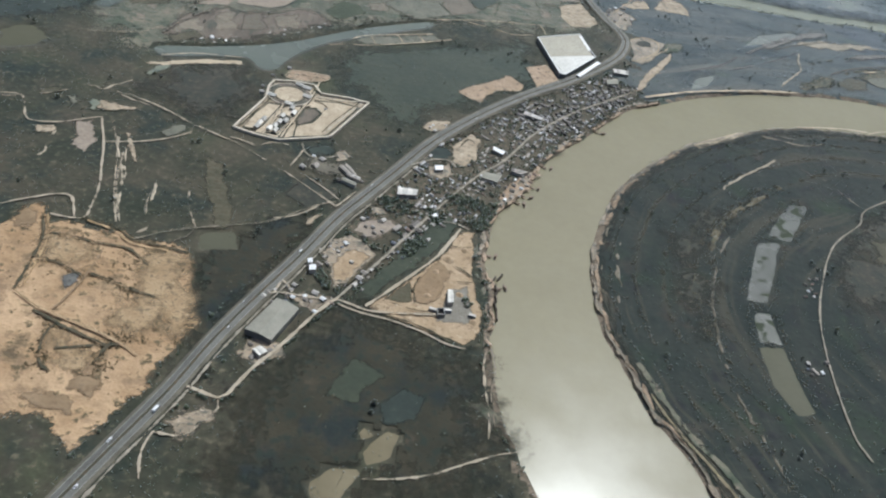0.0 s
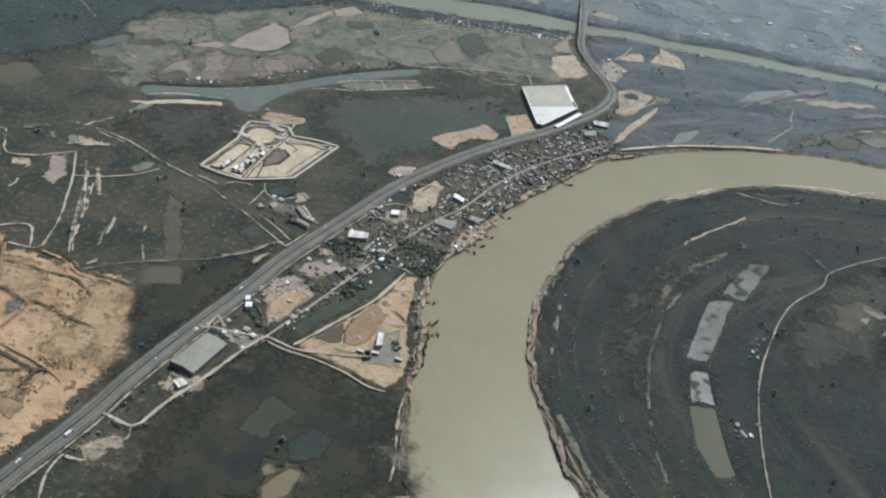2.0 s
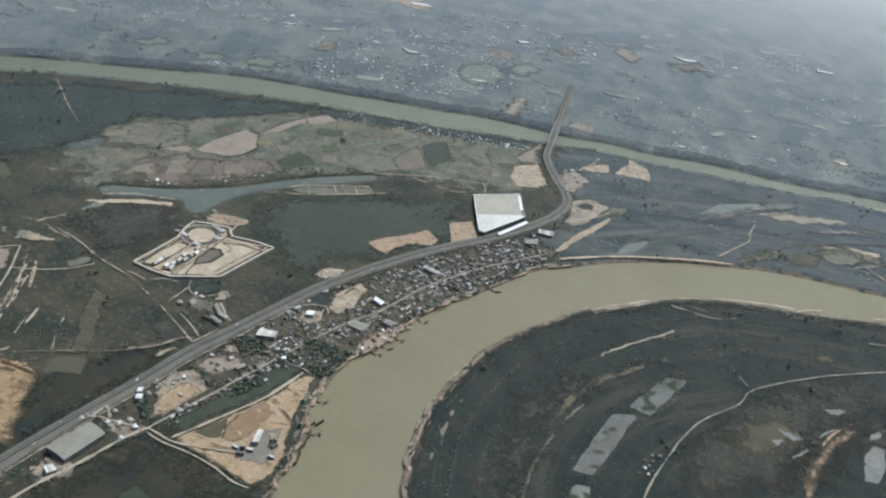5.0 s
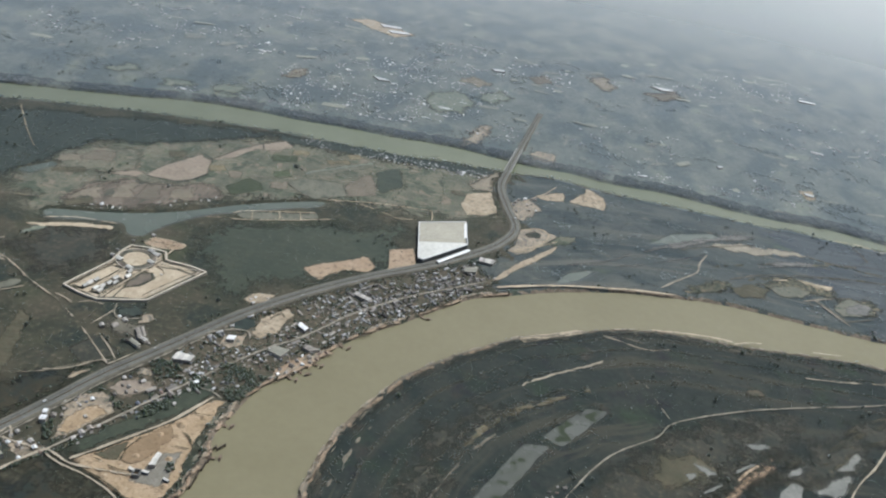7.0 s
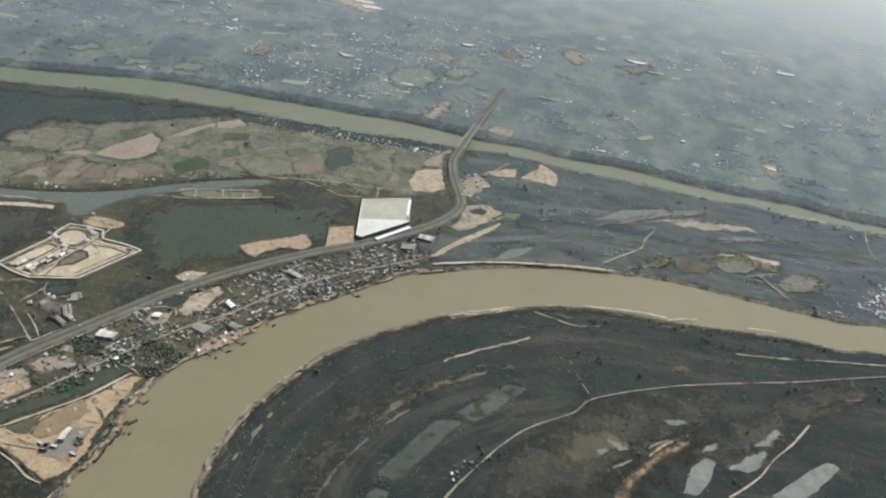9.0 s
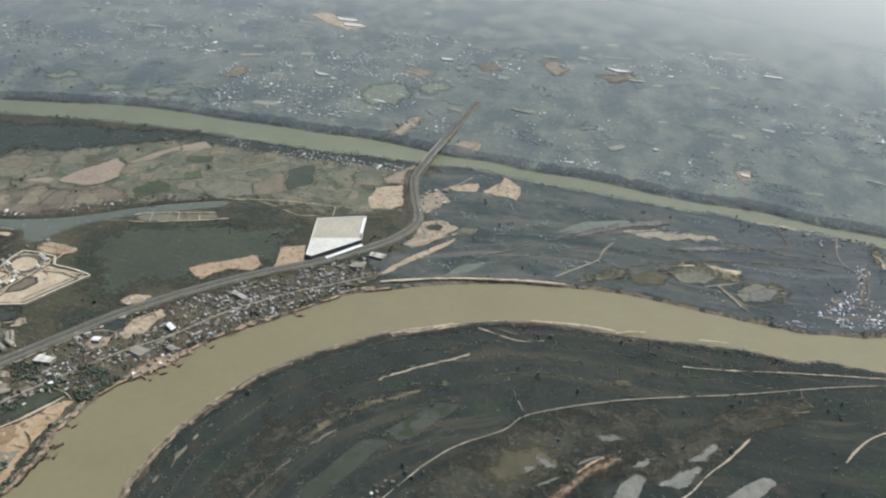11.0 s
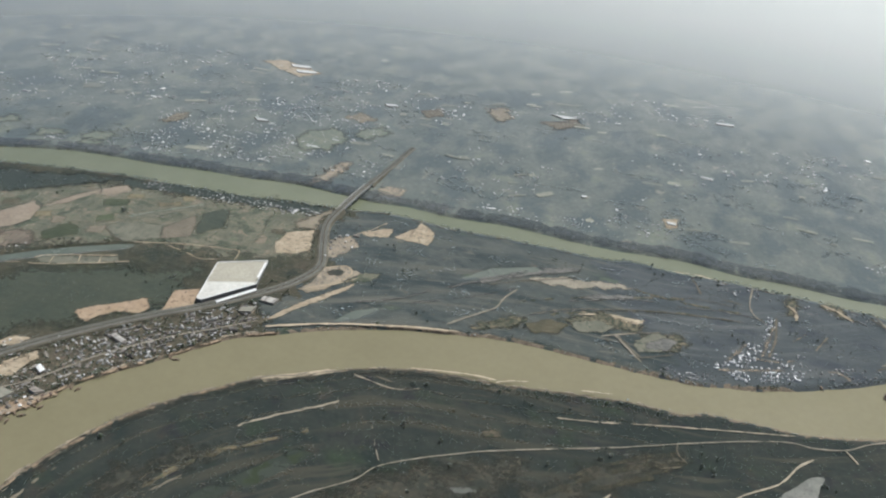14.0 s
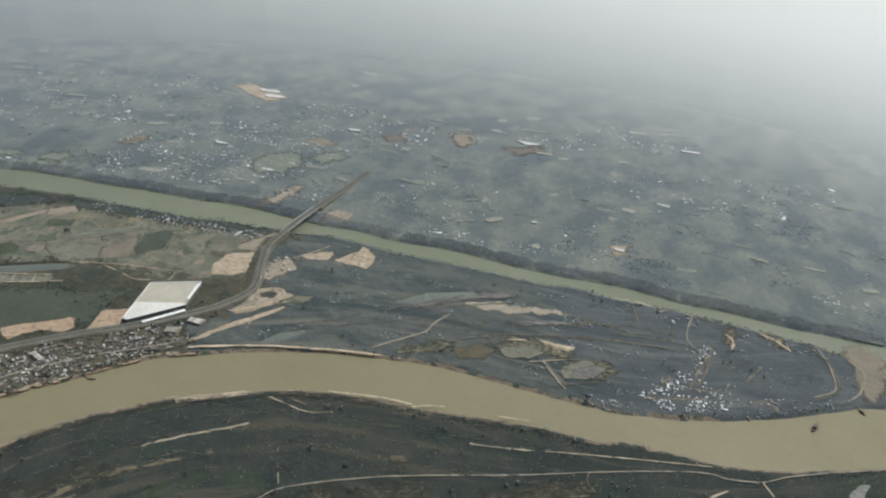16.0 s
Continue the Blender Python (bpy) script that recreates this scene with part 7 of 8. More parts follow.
town([([(-141.6, 544.3), (-109.1, 557.4), (-65.5, 586.4), (-36.9, 613.1), (-38.8, 618.6), (-68.5, 594.1), (-112.1, 563.8), (-144.8, 550.5)], 14)], 4.0, (0.35, 0.7), "small huts along the bank of the oxbow lake", -0.4, M_TOWN_BRIGHT)
town([([(-20.7, 767.8), (24.5, 768.8), (79.2, 779.8), (135.4, 784.3), (168.6, 793.6), (169.6, 780.5), (126.3, 765.5), (70.4, 764.8), (21.8, 755.8), (-17.3, 755.2)], 90)], 3.6, (0.45, 0.85), "small houses under trees along the far river bank", -0.35)
town([([(-89.0, 998.1), (-28.6, 1061.6), (68.3, 1099.2), (136.2, 1094.1), (154.3, 987.0), (109.2, 904.2), (63.8, 860.2), (-20.3, 845.5), (-65.4, 836.6), (-117.1, 923.4)], 620), ([(-188.0, 818.4), (-90.6, 839.7), (-30.5, 839.5), (-95.8, 818.4), (-163.6, 792.2)], 30), ([(209.5, 945.2), (255.1, 1027.8), (358.6, 1014.1), (354.7, 914.2), (259.7, 907.1)], 70), ([(419.1, 906.3), (466.1, 976.2), (519.8, 906.8), (456.5, 873.0)], 34), ([(150.0, 850.0), (185.0, 852.0), (186.0, 920.0), (158.0, 930.0)], 26), ([(230.0, 850.0), (300.0, 856.0), (420.0, 862.0), (430.0, 900.0), (300.0, 890.0), (232.0, 880.0)], 40)], 3.2, (0.38, 0.9), "pale roofs of a spread-out town beyond the river", -0.08, M_TOWN_BRIGHT)
town([([(690.4, 922.6), (718.3, 954.9), (749.8, 947.4), (731.5, 909.7), (700.4, 904.9)], 36), ([(-408.1, 1076.0), (-215.2, 1181.3), (-16.9, 1163.4), (23.2, 1121.1), (-118.5, 1041.0), (-262.6, 946.1)], 150), ([(-420.0, 860.0), (-200.0, 900.0), (-110.0, 1000.0), (-160.0, 1030.0), (-420.0, 960.0)], 110)], 4.5, (0.4, 1.0), "scattered pale roofs among far trees", 0.0, M_TOWN_BRIGHT)
town([([(213.2, 1142.6), (350.7, 1217.0), (429.5, 1304.7), (561.2, 1349.2), (559.8, 1264.1), (389.7, 1182.7), (249.3, 1130.1)], 110), ([(415.1, 1065.1), (538.4, 1176.2), (733.0, 1250.4), (739.4, 1128.1), (490.3, 1021.3)], 90), ([(0.0, 1110.0), (60.0, 1180.0), (220.0, 1160.0), (220.0, 1060.0), (150.0, 1090.0)], 80)], 4.5, (0.45, 1.2), "scattered pale roofs on the hazy plain", 0.0, M_TOWN_BRIGHT)


def hall(name, corners, h, roof_mat, wall_mat, label, rise=0.0, parapet=0.0, parapet_mat=None, strips=0):
    """A large hall over four or five corners: walls, a roof slab and, where it has them, parapets and roof sheets."""
    c = np.array(corners, float)
    if sum(c[i - 1][0] * c[i][1] - c[i][0] * c[i - 1][1] for i in range(len(c))) < 0:
        c = c[::-1]
    claim(c + (c - c.mean(0)) * 0.06, 3)
    top = tagged(new(name), label, "building")
    base = c.mean(0)
    top.location = (*base, 0)
    q = c - base
    for i in range(len(q)):
        a, b = q[i - 1], q[i]
        d = (b - a) / np.hypot(*(b - a))
        n = np.array((d[1], -d[0]))
        pts = [a, b, b - n * 0.25, a - n * 0.25]
        bm = bmesh.new()
        low, high = [bm.verts.new((x, y, -0.2)) for x, y in pts], [bm.verts.new((x, y, h)) for x, y in pts]
        for k in range(4):
            bm.faces.new((low[k - 1], low[k], high[k], high[k - 1]))
        bm.faces.new(high)
        bmesh.ops.recalc_face_normals(bm, faces=bm.faces)
        part("wall", bm, wall_mat, top)
        if parapet:
            bm = bmesh.new()
            pts = [a + n * 0.15, b + n * 0.15, b - n * 0.4, a - n * 0.4]
            low, high = [bm.verts.new((x, y, h + 0.02)) for x, y in pts], [bm.verts.new((x, y, h + parapet)) for x, y in pts]
            for k in range(4):
                bm.faces.new((low[k - 1], low[k], high[k], high[k - 1]))
            bm.faces.new(high)
            bm.faces.new(low[::-1])
            bmesh.ops.recalc_face_normals(bm, faces=bm.faces)
            part("parapet", bm, parapet_mat, top)
    return top, q, base


def quad_roof(top, a, b, c, d, h, rise, n, mat, name="roof_panel"):
    """Roof sheets side by side over the four-cornered outline a b c d, ridged along the middle from the side ad to bc."""
    a, b, c, d = (np.array(p, float) for p in (a, b, c, d))
    for i in range(n):
        s0, s1 = i / n + 0.0004, (i + 1) / n - 0.0004
        p0, p1, q0, q1 = a + (b - a) * s0, a + (b - a) * s1, d + (c - d) * s0, d + (c - d) * s1
        m0, m1 = (p0 + q0) / 2, (p1 + q1) / 2
        bm = bmesh.new()
        v = [bm.verts.new((*p, z)) for p, z in ((p0, h), (p1, h), (m1, h + rise), (m0, h + rise), (q1, h), (q0, h))]
        w = [bm.verts.new(q.co - Vector((0, 0, 0.15))) for q in v]
        bm.faces.new((v[0], v[1], v[2], v[3]))
        bm.faces.new((v[3], v[2], v[4], v[5]))
        bm.faces.new((w[3], w[2], w[1], w[0]))
        bm.faces.new((w[5], w[4], w[2], w[3]))
        for k in ((0, 1), (1, 2), (2, 4), (4, 5), (5, 3), (3, 0)):
            bm.faces.new((v[k[1]], v[k[0]], w[k[0]], w[k[1]]))
        bmesh.ops.recalc_face_normals(bm, faces=bm.faces)
        part(name, bm, mat, top)


M_ROOF_OFFWHITE = material("off_white_membrane_roof", (0.53, 0.518, 0.462), (0.61, 0.598, 0.54), None, 20, 2, 0.6, 0.05, 0.3)
# Dark wall tone; on the warehouses the walls' shade is put into it.
M_DARK_WALL = material("dark_cladding", (0.12, 0.12, 0.11), (0.18, 0.18, 0.165), None, 10, 2, 0.6, 0.05, 0.5)
big, q, base = hall("warehouse", [(127.6, 656.2), (165.2, 677.8), (174.4, 639.5), (145.4, 599.3), (140.7, 599.8)], 3.6, M_ROOF_BEIGE, M_DARK_WALL, "very large warehouse with beige and white roof by the highway", 0, 0.5, M_ROOF_WHITE)
corners = [np.array(p) - base for p in [(127.6, 656.2), (165.2, 677.8), (174.4, 639.5), (145.4, 599.3), (140.7, 599.8)]]
cut = [np.array(p) - base for p in [(135.1, 625.0), (172.3, 641.5)]]
quad_roof(big, corners[0], corners[1], cut[1], cut[0], 3.68, 0.25, 12, M_ROOF_BEIGE)
quad_roof(big, cut[0], cut[1], corners[2], corners[3], 3.7, 0.3, 10, M_ROOF_OFFWHITE, "white_roof_panel")
deck = bmesh.new()
low, high = ([deck.verts.new((*c, z)) for c in (cut[0], cut[1], corners[2], corners[3], corners[4])] for z in (3.4, 3.66))
deck.faces.new(high)
deck.faces.new(low[::-1])
for k in range(5):
    deck.faces.new((low[k - 1], low[k], high[k], high[k - 1]))
bmesh.ops.recalc_face_normals(deck, faces=deck.faces)
part("roof_deck", deck, M_ROOF_OFFWHITE, big, "white roof deck")

front = [np.array(p) - base for p in [(166.6, 675.0), (171.8, 650.0), (169.6, 648.6), (164.6, 673.0)]]
edge_strip = bmesh.new()
low, high = [edge_strip.verts.new((x, y, 3.8)) for x, y in front], [edge_strip.verts.new((x, y, 4.0)) for x, y in front]
edge_strip.faces.new(high)
for k in range(4):
    edge_strip.faces.new((low[k - 1], low[k], high[k], high[k - 1]))
bmesh.ops.recalc_face_normals(edge_strip, faces=edge_strip.faces)
part("roof_walkway", edge_strip, M_ROOF_WHITE, big, "white strip along the roof edge")
gallery = [(155.0, 605.0), (157.6, 602.8), (178.4, 633.6), (175.6, 635.6)]
ob, q, base = hall("shop_row", gallery, 2.2, M_ROOF_WHITE, M_WALL, "long low shop row with white roof along the highway")
corners = [np.array(p) - base for p in gallery]
quad_roof(ob, corners[0], corners[3], corners[2], corners[1], 2.25, 0.3, 8, M_ROOF_WHITE)

shed, q, base = hall("warehouse", [(-38.8, 285.4), (-27.8, 309.0), (-16.2, 304.0), (-25.9, 280.7)], 3.4, M_ROOF_SHED, M_DARK_WALL, "long warehouse with grey corrugated metal roof")
corners = [np.array(p) - base for p in [(-38.8, 285.4), (-27.8, 309.0), (-16.2, 304.0), (-25.9, 280.7)]]
quad_roof(shed, corners[0], corners[1], corners[2], corners[3], 3.45, 0.9, 14, M_ROOF_SHED)
for pts, label, m in (([(-33.4, 274.4), (-30.3, 277.2), (-26.3, 274.4), (-29.7, 270.9)], "small storehouse with pale metal roof beside the warehouse", M_ROOF_VILLA), ([(-17.4, 342.2), (-14.9, 343.2), (-14.3, 339.8), (-16.8, 339.0)], "small white house by the highway", M_ROOF_WHITE), ([(-16.0, 337.6), (-12.6, 338.4), (-12.0, 334.6), (-15.3, 333.6)], "white house with a flat roof by the highway", M_ROOF_WHITE),
                      ([(56.2, 335.2), (59.0, 335.2), (59.4, 325.9), (56.2, 325.0)], "long pale shed on sandy building land", M_ROOF_VILLA), ([(25.8, 418.2), (37.6, 418.7), (37.1, 412.9), (25.6, 410.7)], "village hall with a large off-white roof", M_ROOF_VILLA)):
    ob, q, base = hall("storehouse", pts, 2.7, m, M_WALL, label)
    corners = [np.array(p) - base for p in pts]
    quad_roof(ob, corners[0], corners[1], corners[2], corners[3], 2.75, 0.5, 4, m)


for pts, label, m in (([(110.0, 535.0), (123.2, 530.3), (121.3, 526.6), (108.6, 530.7)], "long village hall with pale metal roof", M_ROOF_PALE), ([(85.6, 481.7), (93.1, 477.4), (91.4, 473.5), (84.8, 477.4)], "village store with white metal roof", M_ROOF_WHITE), ([(78.7, 450.2), (90.1, 449.9), (86.6, 441.0), (76.5, 443.5)], "wide grey-brown market roof in the village", M_ROOF_SHED), ([(96.9, 460.2), (107.9, 458.4), (102.2, 454.2), (96.0, 456.1)], "grey boat shed by the river landing", M_ROOF_GREY),
                      ([(187.5, 628.0), (201.2, 629.3), (199.5, 621.7), (187.9, 621.6)], "roadside store with pale roof at the bend", M_ROOF_PALE), ([(179.1, 606.2), (189.0, 611.8), (188.7, 603.5), (179.2, 600.0)], "roadside store with grey roof at the bend", M_ROOF_SHED), ([(-6.6, 419.6), (1.6, 415.8), (0.6, 412.9), (-7.6, 416.6)], "long works shed with grey roof", M_ROOF_SHED), ([(-4.4, 425.4), (3.4, 422.0), (2.5, 419.2), (-5.3, 422.4)], "long works shed with pale roof", M_ROOF_PALE), ([(47.2, 448.0), (52.2, 449.5), (52.4, 444.6), (47.4, 443.2)], "white house beside a sandy lot", M_ROOF_WHITE)):
    ob, q, base = hall("storehouse", pts, 2.2, m, M_WALL, label)
    corners = [np.array(p) - base for p in pts]
    quad_roof(ob, corners[0], corners[1], corners[2], corners[3], 2.25, 0.45, 5, m)
for pts, label, m in (([np.mean([(-13.8, 430.8), (-7.0, 437.1), (3.8, 422.9), (-1.7, 416.7)], 0) + (np.array(q) - np.mean([(-13.8, 430.8), (-7.0, 437.1), (3.8, 422.9), (-1.7, 416.7)], 0)) * 0.62 for q in [(-13.8, 430.8), (-7.0, 437.1), (3.8, 422.9), (-1.7, 416.7)]], "works building with grey roof by the highway", M_ROOF_GREY),):
    ob, q, base = hall("storehouse", pts, 2.4, m, M_WALL, label)
    corners = [np.array(p) - base for p in pts]
    quad_roof(ob, corners[0], corners[1], corners[2], corners[3], 2.45, 0.4, 4, m)

M_ROOF_FAR = material("bright_metal_roof", (0.48, 0.48, 0.46), (0.60, 0.60, 0.57), (0.36, 0.35, 0.33), 10, 3, 0.5, 0.05, 0.4, fleck_at=(0.55, 0.7))
# building site
def heap(label, r, h):
    v, f = [(0, 0, h)], []
    for k, s in enumerate((0.3, 0.6, 0.85, 1.0)):
        for i in range(14):
            a = i * 2 * np.pi / 14
            w = r * s * (1 + 0.18 * noise.noise(Vector((math.cos(a) * 2, math.sin(a) * 2, k * 0.4))))
            v.append((w * math.cos(a), w * math.sin(a), h * (1 - s) ** 1.2 - (0.1 if s == 1 else 0)))
    for i in range(14):
        j = (i + 1) % 14
        f.append((0, 1 + i, 1 + j))
        for k in range(3):
            f.append((1 + k * 14 + i, 15 + k * 14 + i, 15 + k * 14 + j, 1 + k * 14 + j))
    return tagged(link("sand_mound", v, f, M_SITE, None, "", True), label, "heap")


def container(mat, label):
    top = tagged(new("site_container"), label, "container")
    part("body", box(-1.25, 1.25, -3, 3, 0.1, 2.5), mat, top)
    part("roof", box(-1.3, 1.3, -3.05, 3.05, 2.5, 2.58), M_ROOF_VILLA, top)
    part("door", box(-0.5, 0.5, -3.06, -3.005, 0.15, 2.1), M_DARK_WALL, top)
    for i in range(11):
        part("rib", box(1.25, 1.30, -2.8 + i * 0.55, -2.7 + i * 0.55, 0.15, 2.45), mat, top)
    return top


one_heap = heap("mound of pale building sand", 2.6, 1.5)
for i, (x, y, s) in enumerate(((50, 350, 1.0), (57, 362, 1.3), (63, 335, 0.8), (46, 330, 1.1), (70, 316, 0.9), (66, 372, 0.9))):
    m = pose(x, y, 0.15, 0, 0, 40 * i) @ Matrix.Scale(s, 4)
    ob = one_heap if i == 0 else copy_thing(one_heap, m)
    ob.matrix_basis = m
    tagged(ob, group="sand heaps on the building site")
box_spots = [(48.9, 320.0), (56.6, 320.8), (69.2, 319.6)]
ob, q, base = hall("site_office", [(51.0, 320.1), (54.4, 321.0), (55.1, 316.4), (51.3, 315.6)], 2.2, M_GLASS, M_DARK_WALL, "site office with a dark flat roof", 0, 0.2, M_DARK_WALL)
one_box = container(M_ROOF_BLUE, "blue-grey steel site container")
for i, (x, y) in enumerate(box_spots):
    m = pose(x, y, 0.15, 0, 0, 75 + 15 * (i % 2)) @ Matrix.Scale(0.62, 4)
    ob = one_box if i == 0 else copy_thing(one_box, m)
    ob.matrix_basis = m
    tagged(ob, group="site containers")

for pts in ([np.mean(p, 0) + (np.array(p) - np.mean(p, 0)) * (0.75, 0.6) for p in ([(-62.4, 1172.0), (-26.7, 1181.4), (-18.3, 1169.4), (-52.5, 1157.9)], [(-45.7, 1153.8), (-11.0, 1165.7), (-2.9, 1153.9), (-36.1, 1140.1)], [(528.7, 1266.6), (562.2, 1273.2), (561.5, 1263.6), (531.2, 1256.5)], [(317.5, 1175.5), (347.0, 1182.1), (364.0, 1178.8), (340.0, 1163.9)], [(-11.7, 974.2), (8.4, 973.7), (17.7, 968.8), (-0.1, 962.0)], [(494.2, 935.4), (508.1, 934.6), (508.2, 926.4), (496.3, 926.8)], [(112.5, 1096.2), (131.8, 1103.7), (137.2, 1095.2), (120.1, 1086.7)], [(401.1, 951.8), (407.8, 955.6), (409.5, 948.8), (402.8, 945.0)])]):
    ob, q, base = hall("factory", pts, 1.3, M_ROOF_FAR, M_WALL, "long far factory hall with bright white roof")
    tagged(ob, group="far factory halls")
    corners = [np.array(p) - base for p in pts]
    quad_roof(ob, corners[0], corners[1], corners[2], corners[3], 1.4, 0.3, 3, M_ROOF_FAR)

# walled compound
wall_line = np.array(OUTER)


def inset(poly, by):
    """The same outline moved inwards."""
    d = np.roll(poly, -1, 0) - np.roll(poly, 1, 0)
    return poly + np.column_stack([d[:, 1], -d[:, 0]]) / np.hypot(d[:, 0], d[:, 1])[:, None] * by


fence = tagged(new("compound_wall"), "long pale boundary wall round a new compound", "wall")
for a, b in zip(wall_line, np.roll(wall_line, -1, 0)):
    d = (b - a) / np.hypot(*(b - a))
    n = np.array((d[1], -d[0]))
    steps_ = max(1, int(np.hypot(*(b - a)) / 8))
    for k in range(steps_):
        p, r = a + (b - a) * k / steps_, a + (b - a) * (k + 1) / steps_ - d * 0.1
        bm = bmesh.new()
        pts = [p + n * 0.7, r + n * 0.7, r - n * 0.7, p - n * 0.7]
        low, high = [bm.verts.new((x, y, -0.1)) for x, y in pts], [bm.verts.new((x, y, 1.6)) for x, y in pts]
        for c in range(4):
            bm.faces.new((low[c - 1], low[c], high[c], high[c - 1]))
        bm.faces.new(high)
        bmesh.ops.recalc_face_normals(bm, faces=bm.faces)
        part("wall_panel", bm, M_RENDER, fence)

inner = inset(wall_line, 2.4)
lane("planted_border", np.vstack([inner, inner[:1]]).tolist(), 1.4, M_GROUND, "dark planted strip inside the compound wall", 0.55, 3.0, 1.1)
lane("lane", inset(wall_line, 4.6)[7:12].tolist(), 1.0, M_RENDER, "pale path inside the compound wall", 0.6, 3.0, 1.1)
lane("planted_border", inset(wall_line, 6.6)[7:12].tolist(), 0.9, M_GROUND, "dark planted strip inside the compound wall", 0.55, 3.0, 0.8)
ring_mid = np.array((-50.6, 503.6))
ring = tagged(new("ring_terrace"), "oval pale terrace with a dark planted rim", "terrace")
ring.location = (*ring_mid, 0)
for r0, r1, z, m, name in ((10.2, 13.4, 1.05, M_STREAKED, "outer_walk"), (0.0, 9.2, 1.2, M_PALE, "floor"), (9.2, 10.2, 1.12, M_GROUND, "planted_ring"), (13.4, 14.0, 1.15, M_RENDER, "rim")):
    a = np.linspace(0, 2 * np.pi, 49)[:-1]
    v = [(r * np.cos(t) * 1.04, r * np.sin(t), h) for r, h in ((max(r0, 0.01), z), (r1, z), (r1, 0.0)) for t in a]
    f = [(i + k * 48, (i + 1) % 48 + k * 48, (i + 1) % 48 + k * 48 + 48, i + k * 48 + 48)[::-1] for k in (0, 1) for i in range(48)]
    link(name, v, f, m, ring)
villa = house(3.4, 3.8, 1.6, 0.9, M_ROOF_VILLA, "small new villa with pale walls and pale roof", "villa", False, "villa")
spots = [(-60.9, 498.5), (-45.8, 517.4), (-40.3, 514.9), (-39.0, 503.9), (-48.9, 491.2), (-44.6, 481.0), (-50.8, 475.4), (-51.5, 468.2), (-53.5, 462.7), (-52.6, 457.9), (-61.2, 468.1), (-62.9, 463.3), (-64.0, 458.9), (-56.3, 459.0), (-46.4, 486.6), (-48.2, 470.4)]
for i, (x, y) in enumerate(spots):
    m = pose(x, y, 0.6, 0, 0, (70 if i < 5 else -18) + 4 * (i % 3)) @ Matrix.Diagonal(((0.9, 1.25, 0.8, 1) if i < 5 else (0.75, 1.0, 0.8, 1)))
    ob = villa if i == 0 else copy_thing(villa, m)
    ob.matrix_basis = m
    tagged(ob, group="compound villas")
for i, (x, y, w) in enumerate(((-67.9, 501.1, 1.0), (-68.6, 509.2, 1.0), (-64.8, 525.4, 0.7), (-59.0, 528.3, 0.7), (-55.5, 538.6, 0.9), (-29.7, 491.0, 0.6), (-25.4, 493.6, 0.6))):
    put_house((3, 7, 3, 0)[i % 4], pose(x, y, 0, 0, 0, 75) @ Matrix.Scale(w * 0.9, 4), "huts beside the compound")


# ---------------------------------------------------------------- vehicles, boats and landings
def car(paint, length, width, tall, label, category):
    top = tagged(new(category), label, category)
    bm = box(-width / 2, width / 2, -length / 2, length / 2, 0.35, 0.55 * tall)
    bmesh.ops.bevel(bm, geom=bm.edges[:], offset=0.12, segments=1, affect="EDGES")
    part("body", bm, paint, top)
    bm = box(-width * 0.44, width * 0.44, -length * 0.28, length * 0.2, 0.55 * tall - 0.02, tall)
    bmesh.ops.bevel(bm, geom=[e for e in bm.edges if all(v.co.z > tall - 0.1 for v in e.verts)], offset=0.18, segments=1, affect="EDGES")
    part("cabin", bm, M_GLASS, top, "dark glazed cabin")
    part("roof", box(-width * 0.38, width * 0.38, -length * 0.22, length * 0.14, tall + 0.005, tall + 0.06), paint, top)
    for sx in (-1, 1):
        for sy in (-1, 1):
            bm = bmesh.new()
            bmesh.ops.create_cone(bm, cap_ends=True, segments=12, radius1=0.33, radius2=0.33, depth=0.22, matrix=Matrix.Translation((sx * width * 0.46, sy * length * 0.3, 0.33)) @ Matrix.Rotation(radians(90), 4, "Y"))
            part("wheel", bm, M_TYRE, top)
    return top


def truck(label):
    top = tagged(new("truck"), label, "truck")
    part("cab", box(-1.1, 1.1, 2.2, 3.8, 0.5, 2.6), M_CAR, top)
    part("cargo_box", box(-1.15, 1.15, -3.8, 2.0, 0.8, 3.0), M_ROOF_WHITE, top, "white cargo box")
    part("chassis", box(-0.9, 0.9, -3.7, 3.6, 0.45, 0.78), M_TYRE, top)
    for sx in (-1, 1):
        for y in (2.9, -1.6, -2.8):
            bm = bmesh.new()
            bmesh.ops.create_cone(bm, cap_ends=True, segments=12, radius1=0.48, radius2=0.48, depth=0.3, matrix=Matrix.Translation((sx * 1.0, y, 0.48)) @ Matrix.Rotation(radians(90), 4, "Y"))
            part("wheel", bm, M_TYRE, top)
    return top


CARS = [car(M_CAR, 4.3, 1.75, 1.5, "pale passenger car on the highway", "car"), car(M_ROOF_WHITE, 5.0, 1.85, 1.8, "white pickup van on the highway", "van"), truck("box truck on the highway")]
first = set(CARS)
road_len = np.concatenate([[0], np.cumsum(np.hypot(*np.diff(HIGHWAY[:, :2], axis=0).T))])


def on_road(s, o):
    i = int(np.clip(np.searchsorted(road_len, s) - 1, 0, len(HIGHWAY) - 2))
    t = (s - road_len[i]) / (road_len[i + 1] - road_len[i])
    p = HIGHWAY[i] * (1 - t) + HIGHWAY[i + 1] * t
    d = HIGHWAY[i + 1] - HIGHWAY[i]
    n = np.array((d[1], -d[0])) / np.hypot(d[0], d[1]) * NARROW[i]
    return pose(p[0] + n[0] * o, p[1] + n[1] * o, p[2] + 0.6, math.degrees(math.atan2(d[2], np.hypot(d[0], d[1]))), 0, math.degrees(math.atan2(d[1], d[0])) - 90 + (180 if o < 0 else 0)) @ Matrix.Scale(0.52, 4)


